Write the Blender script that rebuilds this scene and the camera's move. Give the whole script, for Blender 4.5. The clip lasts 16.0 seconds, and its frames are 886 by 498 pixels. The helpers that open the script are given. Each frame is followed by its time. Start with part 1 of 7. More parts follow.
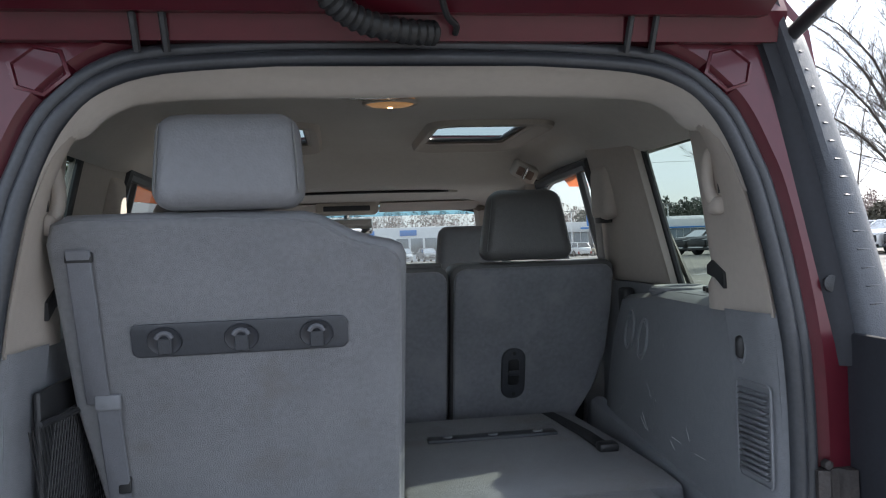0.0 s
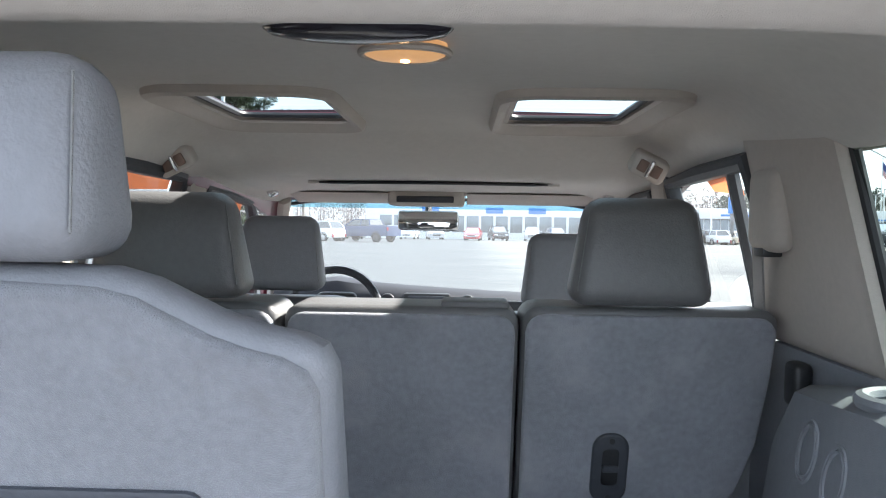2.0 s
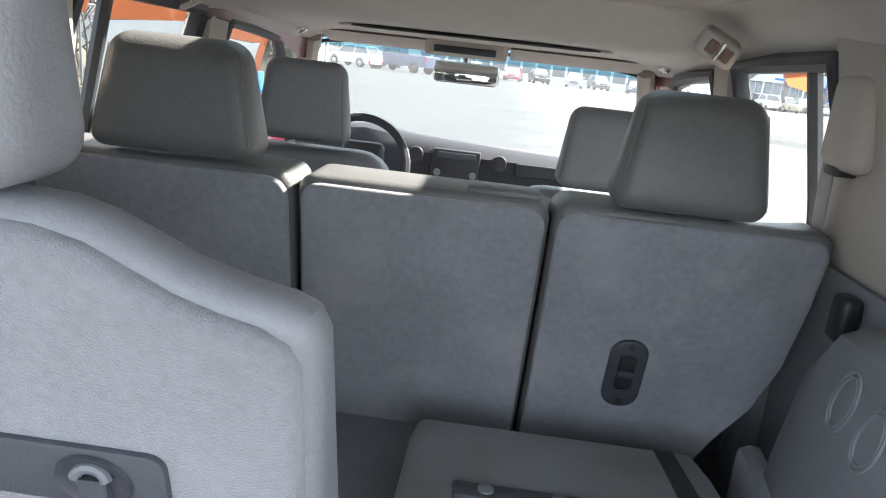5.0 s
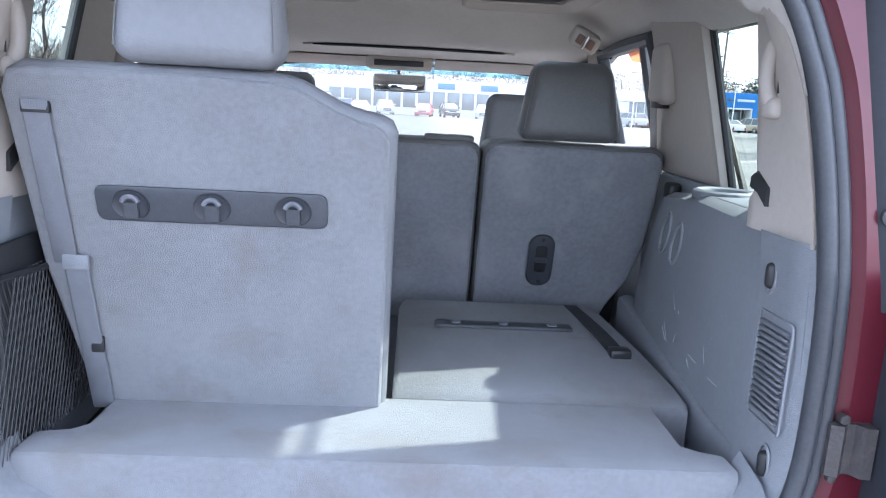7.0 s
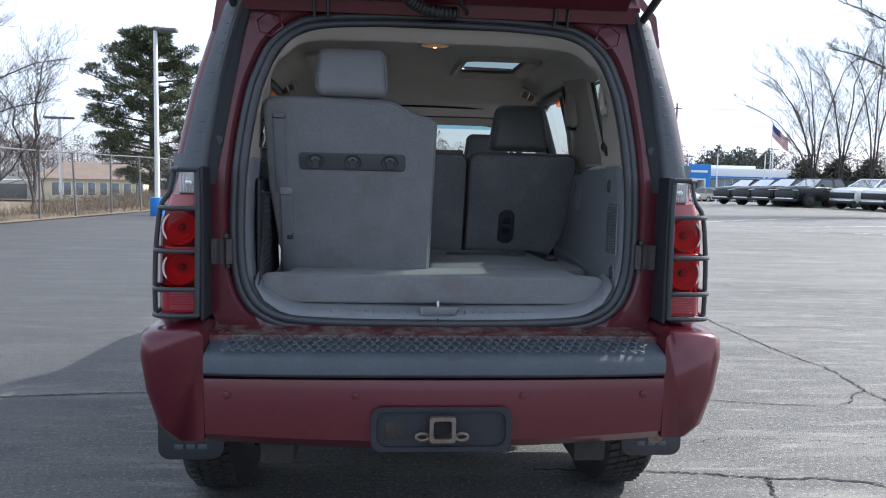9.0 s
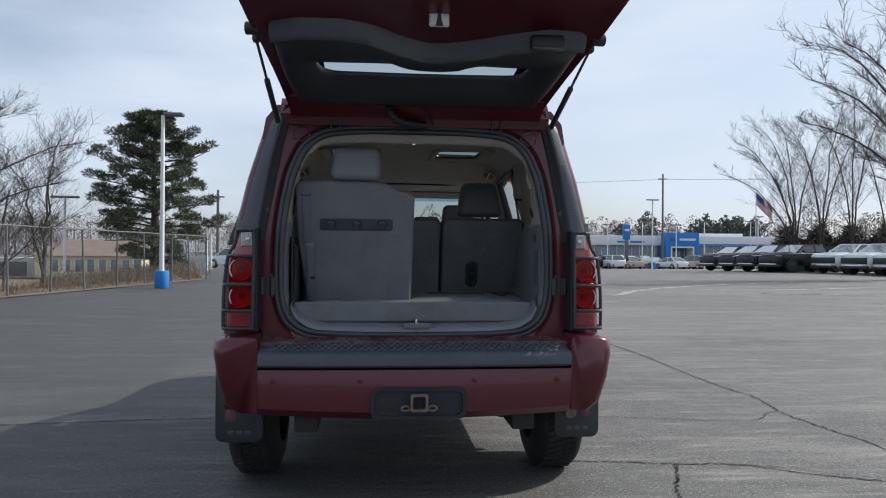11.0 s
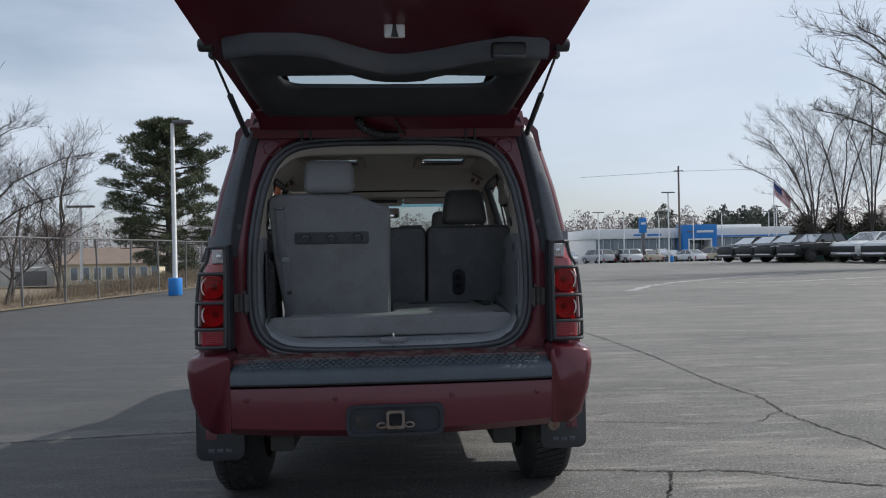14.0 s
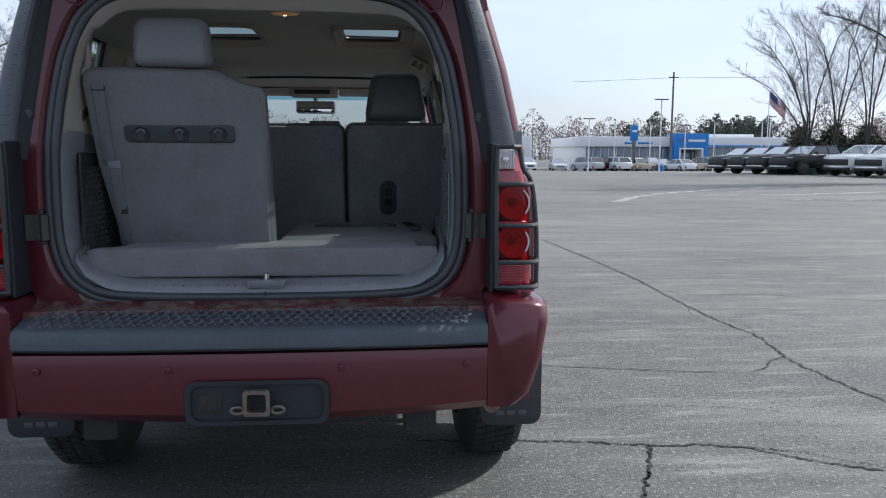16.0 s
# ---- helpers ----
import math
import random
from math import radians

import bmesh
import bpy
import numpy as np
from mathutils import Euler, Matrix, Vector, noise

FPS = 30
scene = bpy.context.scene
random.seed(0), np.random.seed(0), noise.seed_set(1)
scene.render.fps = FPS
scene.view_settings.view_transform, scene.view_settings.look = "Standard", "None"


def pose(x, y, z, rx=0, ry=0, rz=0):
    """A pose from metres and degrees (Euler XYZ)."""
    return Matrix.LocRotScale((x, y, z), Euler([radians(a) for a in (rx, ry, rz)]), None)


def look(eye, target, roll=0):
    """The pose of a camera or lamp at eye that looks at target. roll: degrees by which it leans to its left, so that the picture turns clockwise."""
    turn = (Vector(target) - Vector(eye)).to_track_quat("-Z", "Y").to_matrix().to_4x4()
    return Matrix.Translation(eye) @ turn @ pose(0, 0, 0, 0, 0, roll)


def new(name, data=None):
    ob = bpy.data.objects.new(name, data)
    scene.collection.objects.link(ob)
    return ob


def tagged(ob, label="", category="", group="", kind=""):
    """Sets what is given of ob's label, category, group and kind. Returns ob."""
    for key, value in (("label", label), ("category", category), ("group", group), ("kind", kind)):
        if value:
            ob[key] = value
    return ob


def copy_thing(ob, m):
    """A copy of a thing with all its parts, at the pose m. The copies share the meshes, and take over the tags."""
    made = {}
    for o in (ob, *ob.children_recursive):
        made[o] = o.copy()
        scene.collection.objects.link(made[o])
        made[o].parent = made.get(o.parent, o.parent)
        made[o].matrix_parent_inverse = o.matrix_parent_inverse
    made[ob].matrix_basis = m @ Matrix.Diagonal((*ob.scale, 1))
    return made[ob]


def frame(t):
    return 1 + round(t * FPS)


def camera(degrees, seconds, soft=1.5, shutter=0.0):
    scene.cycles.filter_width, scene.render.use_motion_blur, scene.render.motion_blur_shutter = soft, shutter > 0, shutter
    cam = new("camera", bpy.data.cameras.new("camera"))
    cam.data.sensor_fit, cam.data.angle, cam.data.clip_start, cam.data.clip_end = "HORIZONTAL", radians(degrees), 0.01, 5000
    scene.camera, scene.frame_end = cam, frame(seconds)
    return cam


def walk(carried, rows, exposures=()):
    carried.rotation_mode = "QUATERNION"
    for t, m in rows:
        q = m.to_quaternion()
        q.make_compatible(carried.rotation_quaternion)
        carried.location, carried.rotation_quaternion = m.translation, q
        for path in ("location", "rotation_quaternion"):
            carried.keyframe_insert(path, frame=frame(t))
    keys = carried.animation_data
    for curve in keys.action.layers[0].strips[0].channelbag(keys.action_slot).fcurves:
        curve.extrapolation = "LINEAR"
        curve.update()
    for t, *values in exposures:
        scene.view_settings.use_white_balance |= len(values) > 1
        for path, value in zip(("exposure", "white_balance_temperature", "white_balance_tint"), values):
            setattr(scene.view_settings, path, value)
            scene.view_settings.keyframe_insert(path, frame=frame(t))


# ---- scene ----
cam = camera(62.0, 16.0, 1.1)
PATH = [
    (0, (-0.115, -0.867, 1.435), (0.173, 1.112, 1.42), -2.1),
    (0.5, (-0.041, -0.652, 1.458), (0.196, 1.333, 1.466), -1.6),
    (1, (0.044, -0.467, 1.488), (0.205, 1.526, 1.518), -0.9),
    (1.5, (0.071, -0.324, 1.514), (0.133, 1.675, 1.518), 0.1),
    (2, (0.094, -0.207, 1.532), (0.035, 1.791, 1.456), 0.9),
    (2.5, (0.141, -0.121, 1.541), (-0.012, 1.865, 1.359), 1.3),
    (3, (0.16, -0.063, 1.542), (-0.059, 1.904, 1.258), 1.5),
    (3.5, (0.164, -0.056, 1.577), (-0.079, 1.89, 1.184), 2.1),
    (4, (0.152, -0.057, 1.606), (-0.068, 1.87, 1.119), 3.7),
    (4.2, (0.143, -0.061, 1.612), (-0.062, 1.86, 1.093), 4.5),
    (6.3, (0.001, -0.323, 1.537), (0.069, 1.625, 1.09), 5.3),
    (6.5, (-0.004, -0.41, 1.521), (0.077, 1.546, 1.107), 4.3),
    (7, (0.023, -0.744, 1.473), (0.114, 1.214, 1.073), 3),
    (7.5, (-0.038, -1.137, 1.477), (0.061, 0.82, 1.078), 2.2),
    (8, (-0.068, -1.478, 1.451), (0.033, 0.488, 1.098), 1.7),
    (8.5, (-0.092, -1.8, 1.366), (0.029, 0.178, 1.094), 1.2),
    (9, (-0.177, -2.041, 1.249), (-0.007, -0.057, 1.062), 1.3),
    (9.5, (-0.179, -2.321, 1.196), (0.05, -0.337, 1.09), 1.1),
    (9.7, (-0.173, -2.449, 1.194), (0.071, -0.466, 1.117), 0.8),
    (11.8, (-0.192, -3.214, 1.165), (-0.038, -1.219, 1.179), 0.3),
    (12, (-0.194, -3.2, 1.186), (-0.038, -1.206, 1.191), 0.3),
    (12.5, (-0.159, -3.193, 1.201), (0.009, -1.2, 1.211), -0.1),
    (13, (-0.107, -3.2, 1.22), (0.069, -1.208, 1.247), -0.6),
    (13.5, (-0.062, -3.147, 1.22), (0.106, -1.155, 1.258), -1),
    (14, (0.006, -3.038, 1.232), (0.143, -1.043, 1.236), -1.1),
    (14.5, (0.045, -2.902, 1.237), (0.153, -0.906, 1.178), -0.7),
    (15, (0.144, -2.679, 1.242), (0.23, -0.685, 1.119), -0.4),
    (15.5, (0.279, -2.38, 1.242), (0.385, -0.392, 1.054), -0.1),
    (16, (0.358, -2.052, 1.239), (0.523, -0.075, 0.984), 0.2),
]
EXPOSURES = [(0.0, 1.82, 6350, 10), (0.5, 2.3, 6500, 10), (1.0, 3.05, 6350, 10), (1.5, 3.08, 6250, 10), (2.0, 3.1, 6200, 10), (3.0, 3.2, 5900, 12), (3.5, 3.15, 6550, 9), (4.2, 3.4, 6550, 9), (6.3, 3.1, 6400, 10), (7.0, 3.3, 5750, 14), (7.5, 2.6, 5700, 14), (8.0, 2.15, 5900, 14), (8.5, 1.78, 6000, 12),
             (9.0, 1.25, 5950, 9), (9.5, 0.95, 5950, 8), (12.0, 0.3, 6250, 8), (14.5, 0.3, 6250, 8), (15.0, 0.48, 6150, 8), (15.5, 0.62, 6050, 9), (16.0, 0.68, 5950, 9)]
walk(cam, [(t, look(eye, aim, roll)) for t, eye, aim, roll in PATH], EXPOSURES)

# ---- world and sun ----
SUN_TO = Vector((1.09, 0.415, 0.95)).normalized()
world = bpy.data.worlds.new("sky")
scene.world = world
world.use_nodes = True
wn, wl = world.node_tree.nodes, world.node_tree.links
wn.clear()
w_out, w_bg = wn.new("ShaderNodeOutputWorld"), wn.new("ShaderNodeBackground")
w_sky = wn.new("ShaderNodeTexSky")
w_sky.sky_type, w_sky.sun_disc = "NISHITA", False
w_sky.sun_elevation = math.asin(SUN_TO.z)
w_sky.sun_rotation = math.atan2(SUN_TO.x, SUN_TO.y)
w_sky.dust_density, w_sky.air_density = 2.0, 1.0
# thin high cloud drawn out over the blue
w_co, w_map, w_noise, w_ramp, w_mix = (wn.new("ShaderNode" + k) for k in ("TexCoord", "Mapping", "TexNoise", "ValToRGB", "MixRGB"))
w_map.inputs["Scale"].default_value = (1.2, 1.6, 5.0)
w_noise.inputs["Scale"].default_value, w_noise.inputs["Detail"].default_value = 1.4, 6
w_ramp.color_ramp.elements[0].position, w_ramp.color_ramp.elements[1].position = 0.3, 0.62
w_ramp.color_ramp.elements[0].color = (0.3, 0.3, 0.3, 1)
w_ramp.color_ramp.elements[1].color = (0.92, 0.92, 0.92, 1)
w_mix.inputs[2].default_value = (6.6, 7.1, 8.0, 1)
wl.new(w_co.outputs["Generated"], w_map.inputs[0])
wl.new(w_map.outputs[0], w_noise.inputs["Vector"])
wl.new(w_noise.outputs["Fac"], w_ramp.inputs[0])
wl.new(w_ramp.outputs[0], w_mix.inputs[0])
wl.new(w_sky.outputs[0], w_mix.inputs[1])
wl.new(w_mix.outputs[0], w_bg.inputs[0])
w_bg.inputs[1].default_value = 0.086
wl.new(w_bg.outputs[0], w_out.inputs[0])
sun = new("sun", bpy.data.lights.new("sun", "SUN"))
sun.data.energy, sun.data.angle, sun.data.color = 3.2, radians(1.2), (1.0, 0.94, 0.85)
sun.matrix_world = look(SUN_TO * 50, (0, 0, 0))


# ---- materials ----
def material(name, base, rough=0.6, metal=0.0, vary=0.15, scale=8.0, bump=0.0, bump_scale=60.0, coat=0.0, dirt=None, dirt_scale=3.0, dirt_from=0.55, sheen=0.0, island=0.0):
    """Principled surface with variation at two scales, fine relief and an optional second tone in patches."""
    mat = bpy.data.materials.new(name)
    mat.use_nodes = True
    nt = mat.node_tree
    nodes, links = nt.nodes, nt.links
    p = nodes["Principled BSDF"]
    p.inputs["Roughness"].default_value, p.inputs["Metallic"].default_value = rough, metal
    p.inputs["Coat Weight"].default_value, p.inputs["Coat Roughness"].default_value = coat, 0.06
    p.inputs["Sheen Weight"].default_value = sheen
    co = nodes.new("ShaderNodeTexCoord")
    big, small = nodes.new("ShaderNodeTexNoise"), nodes.new("ShaderNodeTexNoise")
    big.inputs["Scale"].default_value, small.inputs["Scale"].default_value = scale, scale * 14
    big.inputs["Detail"].default_value = small.inputs["Detail"].default_value = 5
    add = nodes.new("ShaderNodeMath")
    add.operation = "MULTIPLY_ADD"
    add.inputs[1].default_value = 0.5
    links.new(co.outputs["Object"], big.inputs["Vector"])
    links.new(co.outputs["Object"], small.inputs["Vector"])
    links.new(small.outputs["Fac"], add.inputs[0])
    half = nodes.new("ShaderNodeMath")
    half.operation = "MULTIPLY"
    half.inputs[1].default_value = 0.5
    links.new(big.outputs["Fac"], half.inputs[0])
    links.new(half.outputs[0], add.inputs[2])
    ramp = nodes.new("ShaderNodeMapRange")
    ramp.inputs["From Min"].default_value, ramp.inputs["From Max"].default_value = 0.3, 0.7
    ramp.inputs["To Min"].default_value, ramp.inputs["To Max"].default_value = 1 - vary, 1 + vary
    links.new(add.outputs[0], ramp.inputs["Value"])
    mul = nodes.new("ShaderNodeVectorMath")
    mul.operation = "SCALE"
    mul.inputs[0].default_value = base
    links.new(ramp.outputs[0], mul.inputs["Scale"])
    colour = mul.outputs[0]
    if dirt:
        dn, dr, dm = nodes.new("ShaderNodeTexNoise"), nodes.new("ShaderNodeMapRange"), nodes.new("ShaderNodeMixRGB")
        dn.inputs["Scale"].default_value, dn.inputs["Detail"].default_value = dirt_scale, 8
        dn.inputs["Roughness"].default_value = 0.65
        dr.inputs["From Min"].default_value, dr.inputs["From Max"].default_value = dirt_from, dirt_from + 0.2
        links.new(co.outputs["Object"], dn.inputs["Vector"])
        links.new(dn.outputs["Fac"], dr.inputs["Value"])
        links.new(dr.outputs[0], dm.inputs[0])
        links.new(colour, dm.inputs[1])
        dm.inputs[2].default_value = (*dirt, 1)
        colour = dm.outputs[0]
    if island:
        geo, hs = nodes.new("ShaderNodeNewGeometry"), nodes.new("ShaderNodeMapRange")
        hs.inputs["To Min"].default_value, hs.inputs["To Max"].default_value = 1 - island, 1 + island
        links.new(geo.outputs["Random Per Island"], hs.inputs["Value"])
        m2 = nodes.new("ShaderNodeVectorMath")
        m2.operation = "SCALE"
        links.new(colour, m2.inputs[0])
        links.new(hs.outputs[0], m2.inputs["Scale"])
        colour = m2.outputs[0]
    links.new(colour, p.inputs["Base Color"])
    if bump:
        bn, b = nodes.new("ShaderNodeTexNoise"), nodes.new("ShaderNodeBump")
        bn.inputs["Scale"].default_value, bn.inputs["Detail"].default_value = bump_scale, 4
        b.inputs["Strength"].default_value, b.inputs["Distance"].default_value = bump, 0.01
        links.new(co.outputs["Object"], bn.inputs["Vector"])
        links.new(bn.outputs["Fac"], b.inputs["Height"])
        links.new(b.outputs[0], p.inputs["Normal"])
    return mat


def pane(name, tint, gloss=0.02, mirror=0.5, dust=0.0):
    """Thin window glass: lets light straight through, tinted, with a Fresnel gloss."""
    mat = bpy.data.materials.new(name)
    mat.use_nodes = True
    nodes, links = mat.node_tree.nodes, mat.node_tree.links
    nodes.remove(nodes["Principled BSDF"])
    tr, gl, mix, fr, pw, sc = (nodes.new("ShaderNode" + k) for k in ("BsdfTransparent", "BsdfGlossy", "MixShader", "LayerWeight", "Math", "Math"))
    tr.inputs[0].default_value, gl.inputs["Roughness"].default_value = (*tint, 1), gloss
    fr.inputs["Blend"].default_value = 0.5
    pw.operation, pw.inputs[1].default_value = "POWER", 5.0
    sc.operation, sc.inputs[1].default_value, sc.inputs[2].default_value = "MULTIPLY_ADD", mirror, 0.025
    links.new(fr.outputs["Facing"], pw.inputs[0])
    links.new(pw.outputs[0], sc.inputs[0])
    links.new(sc.outputs[0], mix.inputs[0])
    links.new(tr.outputs[0], mix.inputs[1])
    links.new(gl.outputs[0], mix.inputs[2])
    out = mix.outputs[0]
    if dust:
        film, veil = nodes.new("ShaderNodeBsdfTranslucent"), nodes.new("ShaderNodeMixShader")
        film.inputs[0].default_value, veil.inputs[0].default_value = (0.9, 0.9, 0.88, 1), dust
        links.new(out, veil.inputs[1])
        links.new(film.outputs[0], veil.inputs[2])
        out = veil.outputs[0]
    links.new(out, nodes["Material Output"].inputs[0])
    return mat


def glow(name, colour, strength):
    mat = bpy.data.materials.new(name)
    mat.use_nodes = True
    p = mat.node_tree.nodes["Principled BSDF"]
    p.inputs["Base Color"].default_value = p.inputs["Emission Color"].default_value = (*colour, 1)
    p.inputs["Emission Strength"].default_value = strength
    return mat


def sheet(name, colour):
    """Thin pale film that daylight shines through."""
    mat = material(name, colour, 0.7, 0, 0.04, 5)
    nodes, links = mat.node_tree.nodes, mat.node_tree.links
    tr, mix = nodes.new("ShaderNodeBsdfTranslucent"), nodes.new("ShaderNodeMixShader")
    tr.inputs[0].default_value, mix.inputs[0].default_value = (*colour, 1), 0.6
    links.new(nodes["Principled BSDF"].outputs[0], mix.inputs[1])
    links.new(tr.outputs[0], mix.inputs[2])
    links.new(mix.outputs[0], nodes["Material Output"].inputs[0])
    return mat


M = {
    "sheet": sheet("pale window film", (0.8, 0.76, 0.72)),
    "red": material("dark red metallic paint", (0.086, 0.0065, 0.0155), 0.34, 0.2, 0.12, 3, coat=0.4),
    "dusty_red": material("dusty red paint", (0.09, 0.012, 0.018), 0.55, 0.1, 0.2, 6, dirt=(0.17, 0.14, 0.125), dirt_scale=22, dirt_from=0.43),
    "black": material("textured black plastic", (0.032, 0.035, 0.04), 0.42, 0, 0.2, 10, 0.2, 400),
    "pad": material("weathered bumper plastic", (0.06, 0.073, 0.09), 0.6, 0, 0.2, 9, 0.2, 350, dirt=(0.09, 0.09, 0.09), dirt_from=0.6),
    # lighter copy of the pad plastic: sky light on the tread tops as colour
    "pad_tread": material("sky-lit raised tread", (0.1, 0.117, 0.135), 0.45, 0, 0.25, 14, 0.2, 350),
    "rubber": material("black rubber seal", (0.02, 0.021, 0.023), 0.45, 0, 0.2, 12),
    "trim": material("grey moulded plastic", (0.19, 0.2, 0.22), 0.5, 0, 0.12, 7, 0.25, 500, dirt=(0.16, 0.16, 0.16), dirt_scale=14, dirt_from=0.66),
    "beige": material("warm beige trim", (0.45, 0.405, 0.36), 0.65, 0, 0.06, 6, 0.15, 500),
    "liner": material("woven beige headliner", (0.55, 0.512, 0.468), 0.9, 0, 0.07, 5, 0.3, 900, sheen=0.2),
    "carpet": material("grey seat back carpet", (0.195, 0.2, 0.216), 0.95, 0, 0.16, 9, 0.5, 700, dirt=(0.155, 0.143, 0.135), dirt_scale=5, dirt_from=0.52, sheen=0.3),
    "carpet_dark": material("charcoal seat back carpet", (0.27, 0.278, 0.305), 0.95, 0, 0.2, 6, 0.5, 700, dirt=(0.34, 0.34, 0.36), dirt_scale=7, dirt_from=0.5, sheen=0.3),
    "vinyl": material("grey vinyl upholstery", (0.185, 0.19, 0.205), 0.45, 0, 0.08, 6, 0.15, 260),
    "vinyl_dark": material("dark grey vinyl upholstery", (0.13, 0.13, 0.13), 0.42, 0, 0.1, 6, 0.15, 260),
    "slate": material("slate plastic", (0.05, 0.055, 0.065), 0.45, 0, 0.15, 9, 0.15, 400),
    "webbing": material("slate woven webbing", (0.17, 0.178, 0.2), 0.8, 0, 0.12, 30, 0.4, 900),
    "strap": material("woven dark strap", (0.035, 0.037, 0.042), 0.8, 0, 0.2, 30, 0.4, 900),
    "belt": material("grey belt webbing", (0.32, 0.31, 0.3), 0.8, 0, 0.1, 30, 0.4, 900),
    "chrome": material("bright metal", (0.7, 0.7, 0.7), 0.25, 1.0, 0.1, 10),
    "rusty": material("worn steel", (0.2, 0.17, 0.15), 0.55, 0.7, 0.25, 20, 0.3, 120, dirt=(0.16, 0.08, 0.045), dirt_scale=30, dirt_from=0.5),
    "lens_red": material("red lamp lens", (0.26, 0.004, 0.018), 0.14, 0, 0.15, 60, coat=1.0),
    "lens_deep": material("deep red reflector", (0.34, 0.006, 0.02), 0.3, 0.0, 0.2, 40, 0.2, 160, coat=0.25),
    "lens_clear": material("clear lamp lens", (0.72, 0.72, 0.74), 0.12, 0.3, 0.15, 30, 0.5, 60, coat=1.0),
    "tyre": material("tyre rubber", (0.018, 0.018, 0.019), 0.75, 0, 0.3, 14, 0.3, 120, dirt=(0.05, 0.047, 0.044), dirt_from=0.5),
    "rim": material("alloy", (0.45, 0.45, 0.46), 0.35, 0.9, 0.1, 10),
    "under": material("dirty underbody", (0.03, 0.028, 0.027), 0.8, 0.2, 0.4, 9, 0.4, 50, dirt=(0.09, 0.07, 0.055), dirt_from=0.5),
    "glass": pane("window glass", (0.5, 0.54, 0.53), dust=0.014),
    "windscreen": pane("dusty windscreen glass", (0.43, 0.48, 0.48), dust=0.035),
    "privacy": pane("tinted window glass", (0.33, 0.38, 0.345), 0.02, 0.3),
    "skyglass": pane("roof glass", (0.24, 0.29, 0.29), 0.02, 0.05),
    "gateglass": pane("tailgate glass", (0.5, 0.56, 0.57), 0.02, 0.2),
    "gate_trim": material("slate tailgate moulding", (0.085, 0.095, 0.115), 0.38, 0, 0.12, 9, 0.15, 400),
    "seal": material("weathered rubber seal", (0.042, 0.046, 0.054), 0.38, 0, 0.25, 12),
    "clad": material("blue-grey textured plastic", (0.075, 0.083, 0.1), 0.42, 0, 0.15, 9, 0.2, 400),
    "cover": material("smooth dark plastic", (0.017, 0.019, 0.026), 0.7, 0, 0.2, 9),
    "scuff": material("pale scuff mark", (0.4, 0.4, 0.41), 0.7, 0, 0.1, 9),
    "hook": material("slate hook", (0.11, 0.115, 0.13), 0.4, 0, 0.1, 20),
    "hook_cup": material("dark slate cup", (0.035, 0.038, 0.046), 0.45, 0, 0.1, 20),
    "plate": material("bright zinc plate", (0.62, 0.63, 0.64), 0.4, 0.3, 0.1, 20),
    "grille": material("grey vent slat", (0.15, 0.158, 0.175), 0.5, 0, 0.1, 20),
    "smoked": material("smoked lamp lens", (0.03, 0.027, 0.035), 0.15, 0, 0.1, 9),
    "vent_mouth": material("brown vent mouth", (0.17, 0.11, 0.085), 0.4, 0, 0.2, 40),
    "grit": material("brown grit", (0.12, 0.09, 0.068), 0.95, 0, 0.3, 30, island=0.6),
    "bracket": material("dusty steel", (0.06, 0.055, 0.055), 0.6, 0.4, 0.25, 20, 0.3, 120, dirt=(0.1, 0.085, 0.075), dirt_scale=40, dirt_from=0.55),
    "seam": material("dark stitched seam", (0.2, 0.2, 0.2), 0.7, 0, 0.2, 200, 0.5, 600),
    "lens_cover": pane("red lamp cover", (0.66, 0.02, 0.06), 0.03, 0.5),
    "lens_glass": pane("clear lamp cover", (0.9, 0.91, 0.92), 0.03, 0.5),
    "reflector": material("lamp reflector metal", (0.7, 0.64, 0.64), 0.3, 0.4, 0.12, 60, 0.2, 90),
    "tint_band": pane("blue windscreen band", (0.35, 0.62, 0.75)),
    "lamp_on": glow("warm courtesy bulb", (1.0, 0.62, 0.3), 1.6),
    "lamp_lens": glow("amber lamp lens", (0.75, 0.4, 0.17), 0.07),
    "orange": sheet("orange vinyl", (0.72, 0.2, 0.08)),
    "mirror": material("mirror glass", (0.8, 0.82, 0.82), 0.02, 1.0, 0.0),
}


# ---- building helpers ----
def part(name, bm, mat, parent=None, label="", smooth=True, angle=40):
    """Links a bmesh as one mesh object under its thing or part."""
    bmesh.ops.recalc_face_normals(bm, faces=bm.faces)
    me = bpy.data.meshes.new(name)
    bm.to_mesh(me)
    bm.free()
    if smooth:
        me.shade_smooth()
        me.set_sharp_from_angle(angle=radians(angle))
    me.materials.append(mat)
    ob = new(name, me)
    ob.parent = parent
    if label:
        ob["label"] = label
    return ob


def thing(name, at=(0, 0, 0), turn=0.0):
    ob = new(name)
    ob.matrix_world = pose(*at, 0, 0, turn)
    ob.empty_display_size = 0.2
    return ob


def merge(bm, other, m=None):
    if m is not None:
        bmesh.ops.transform(other, matrix=m, verts=other.verts)
    tmp = bpy.data.meshes.new("tmp")
    other.to_mesh(tmp)
    other.free()
    bm.from_mesh(tmp)
    bpy.data.meshes.remove(tmp)
    return bm


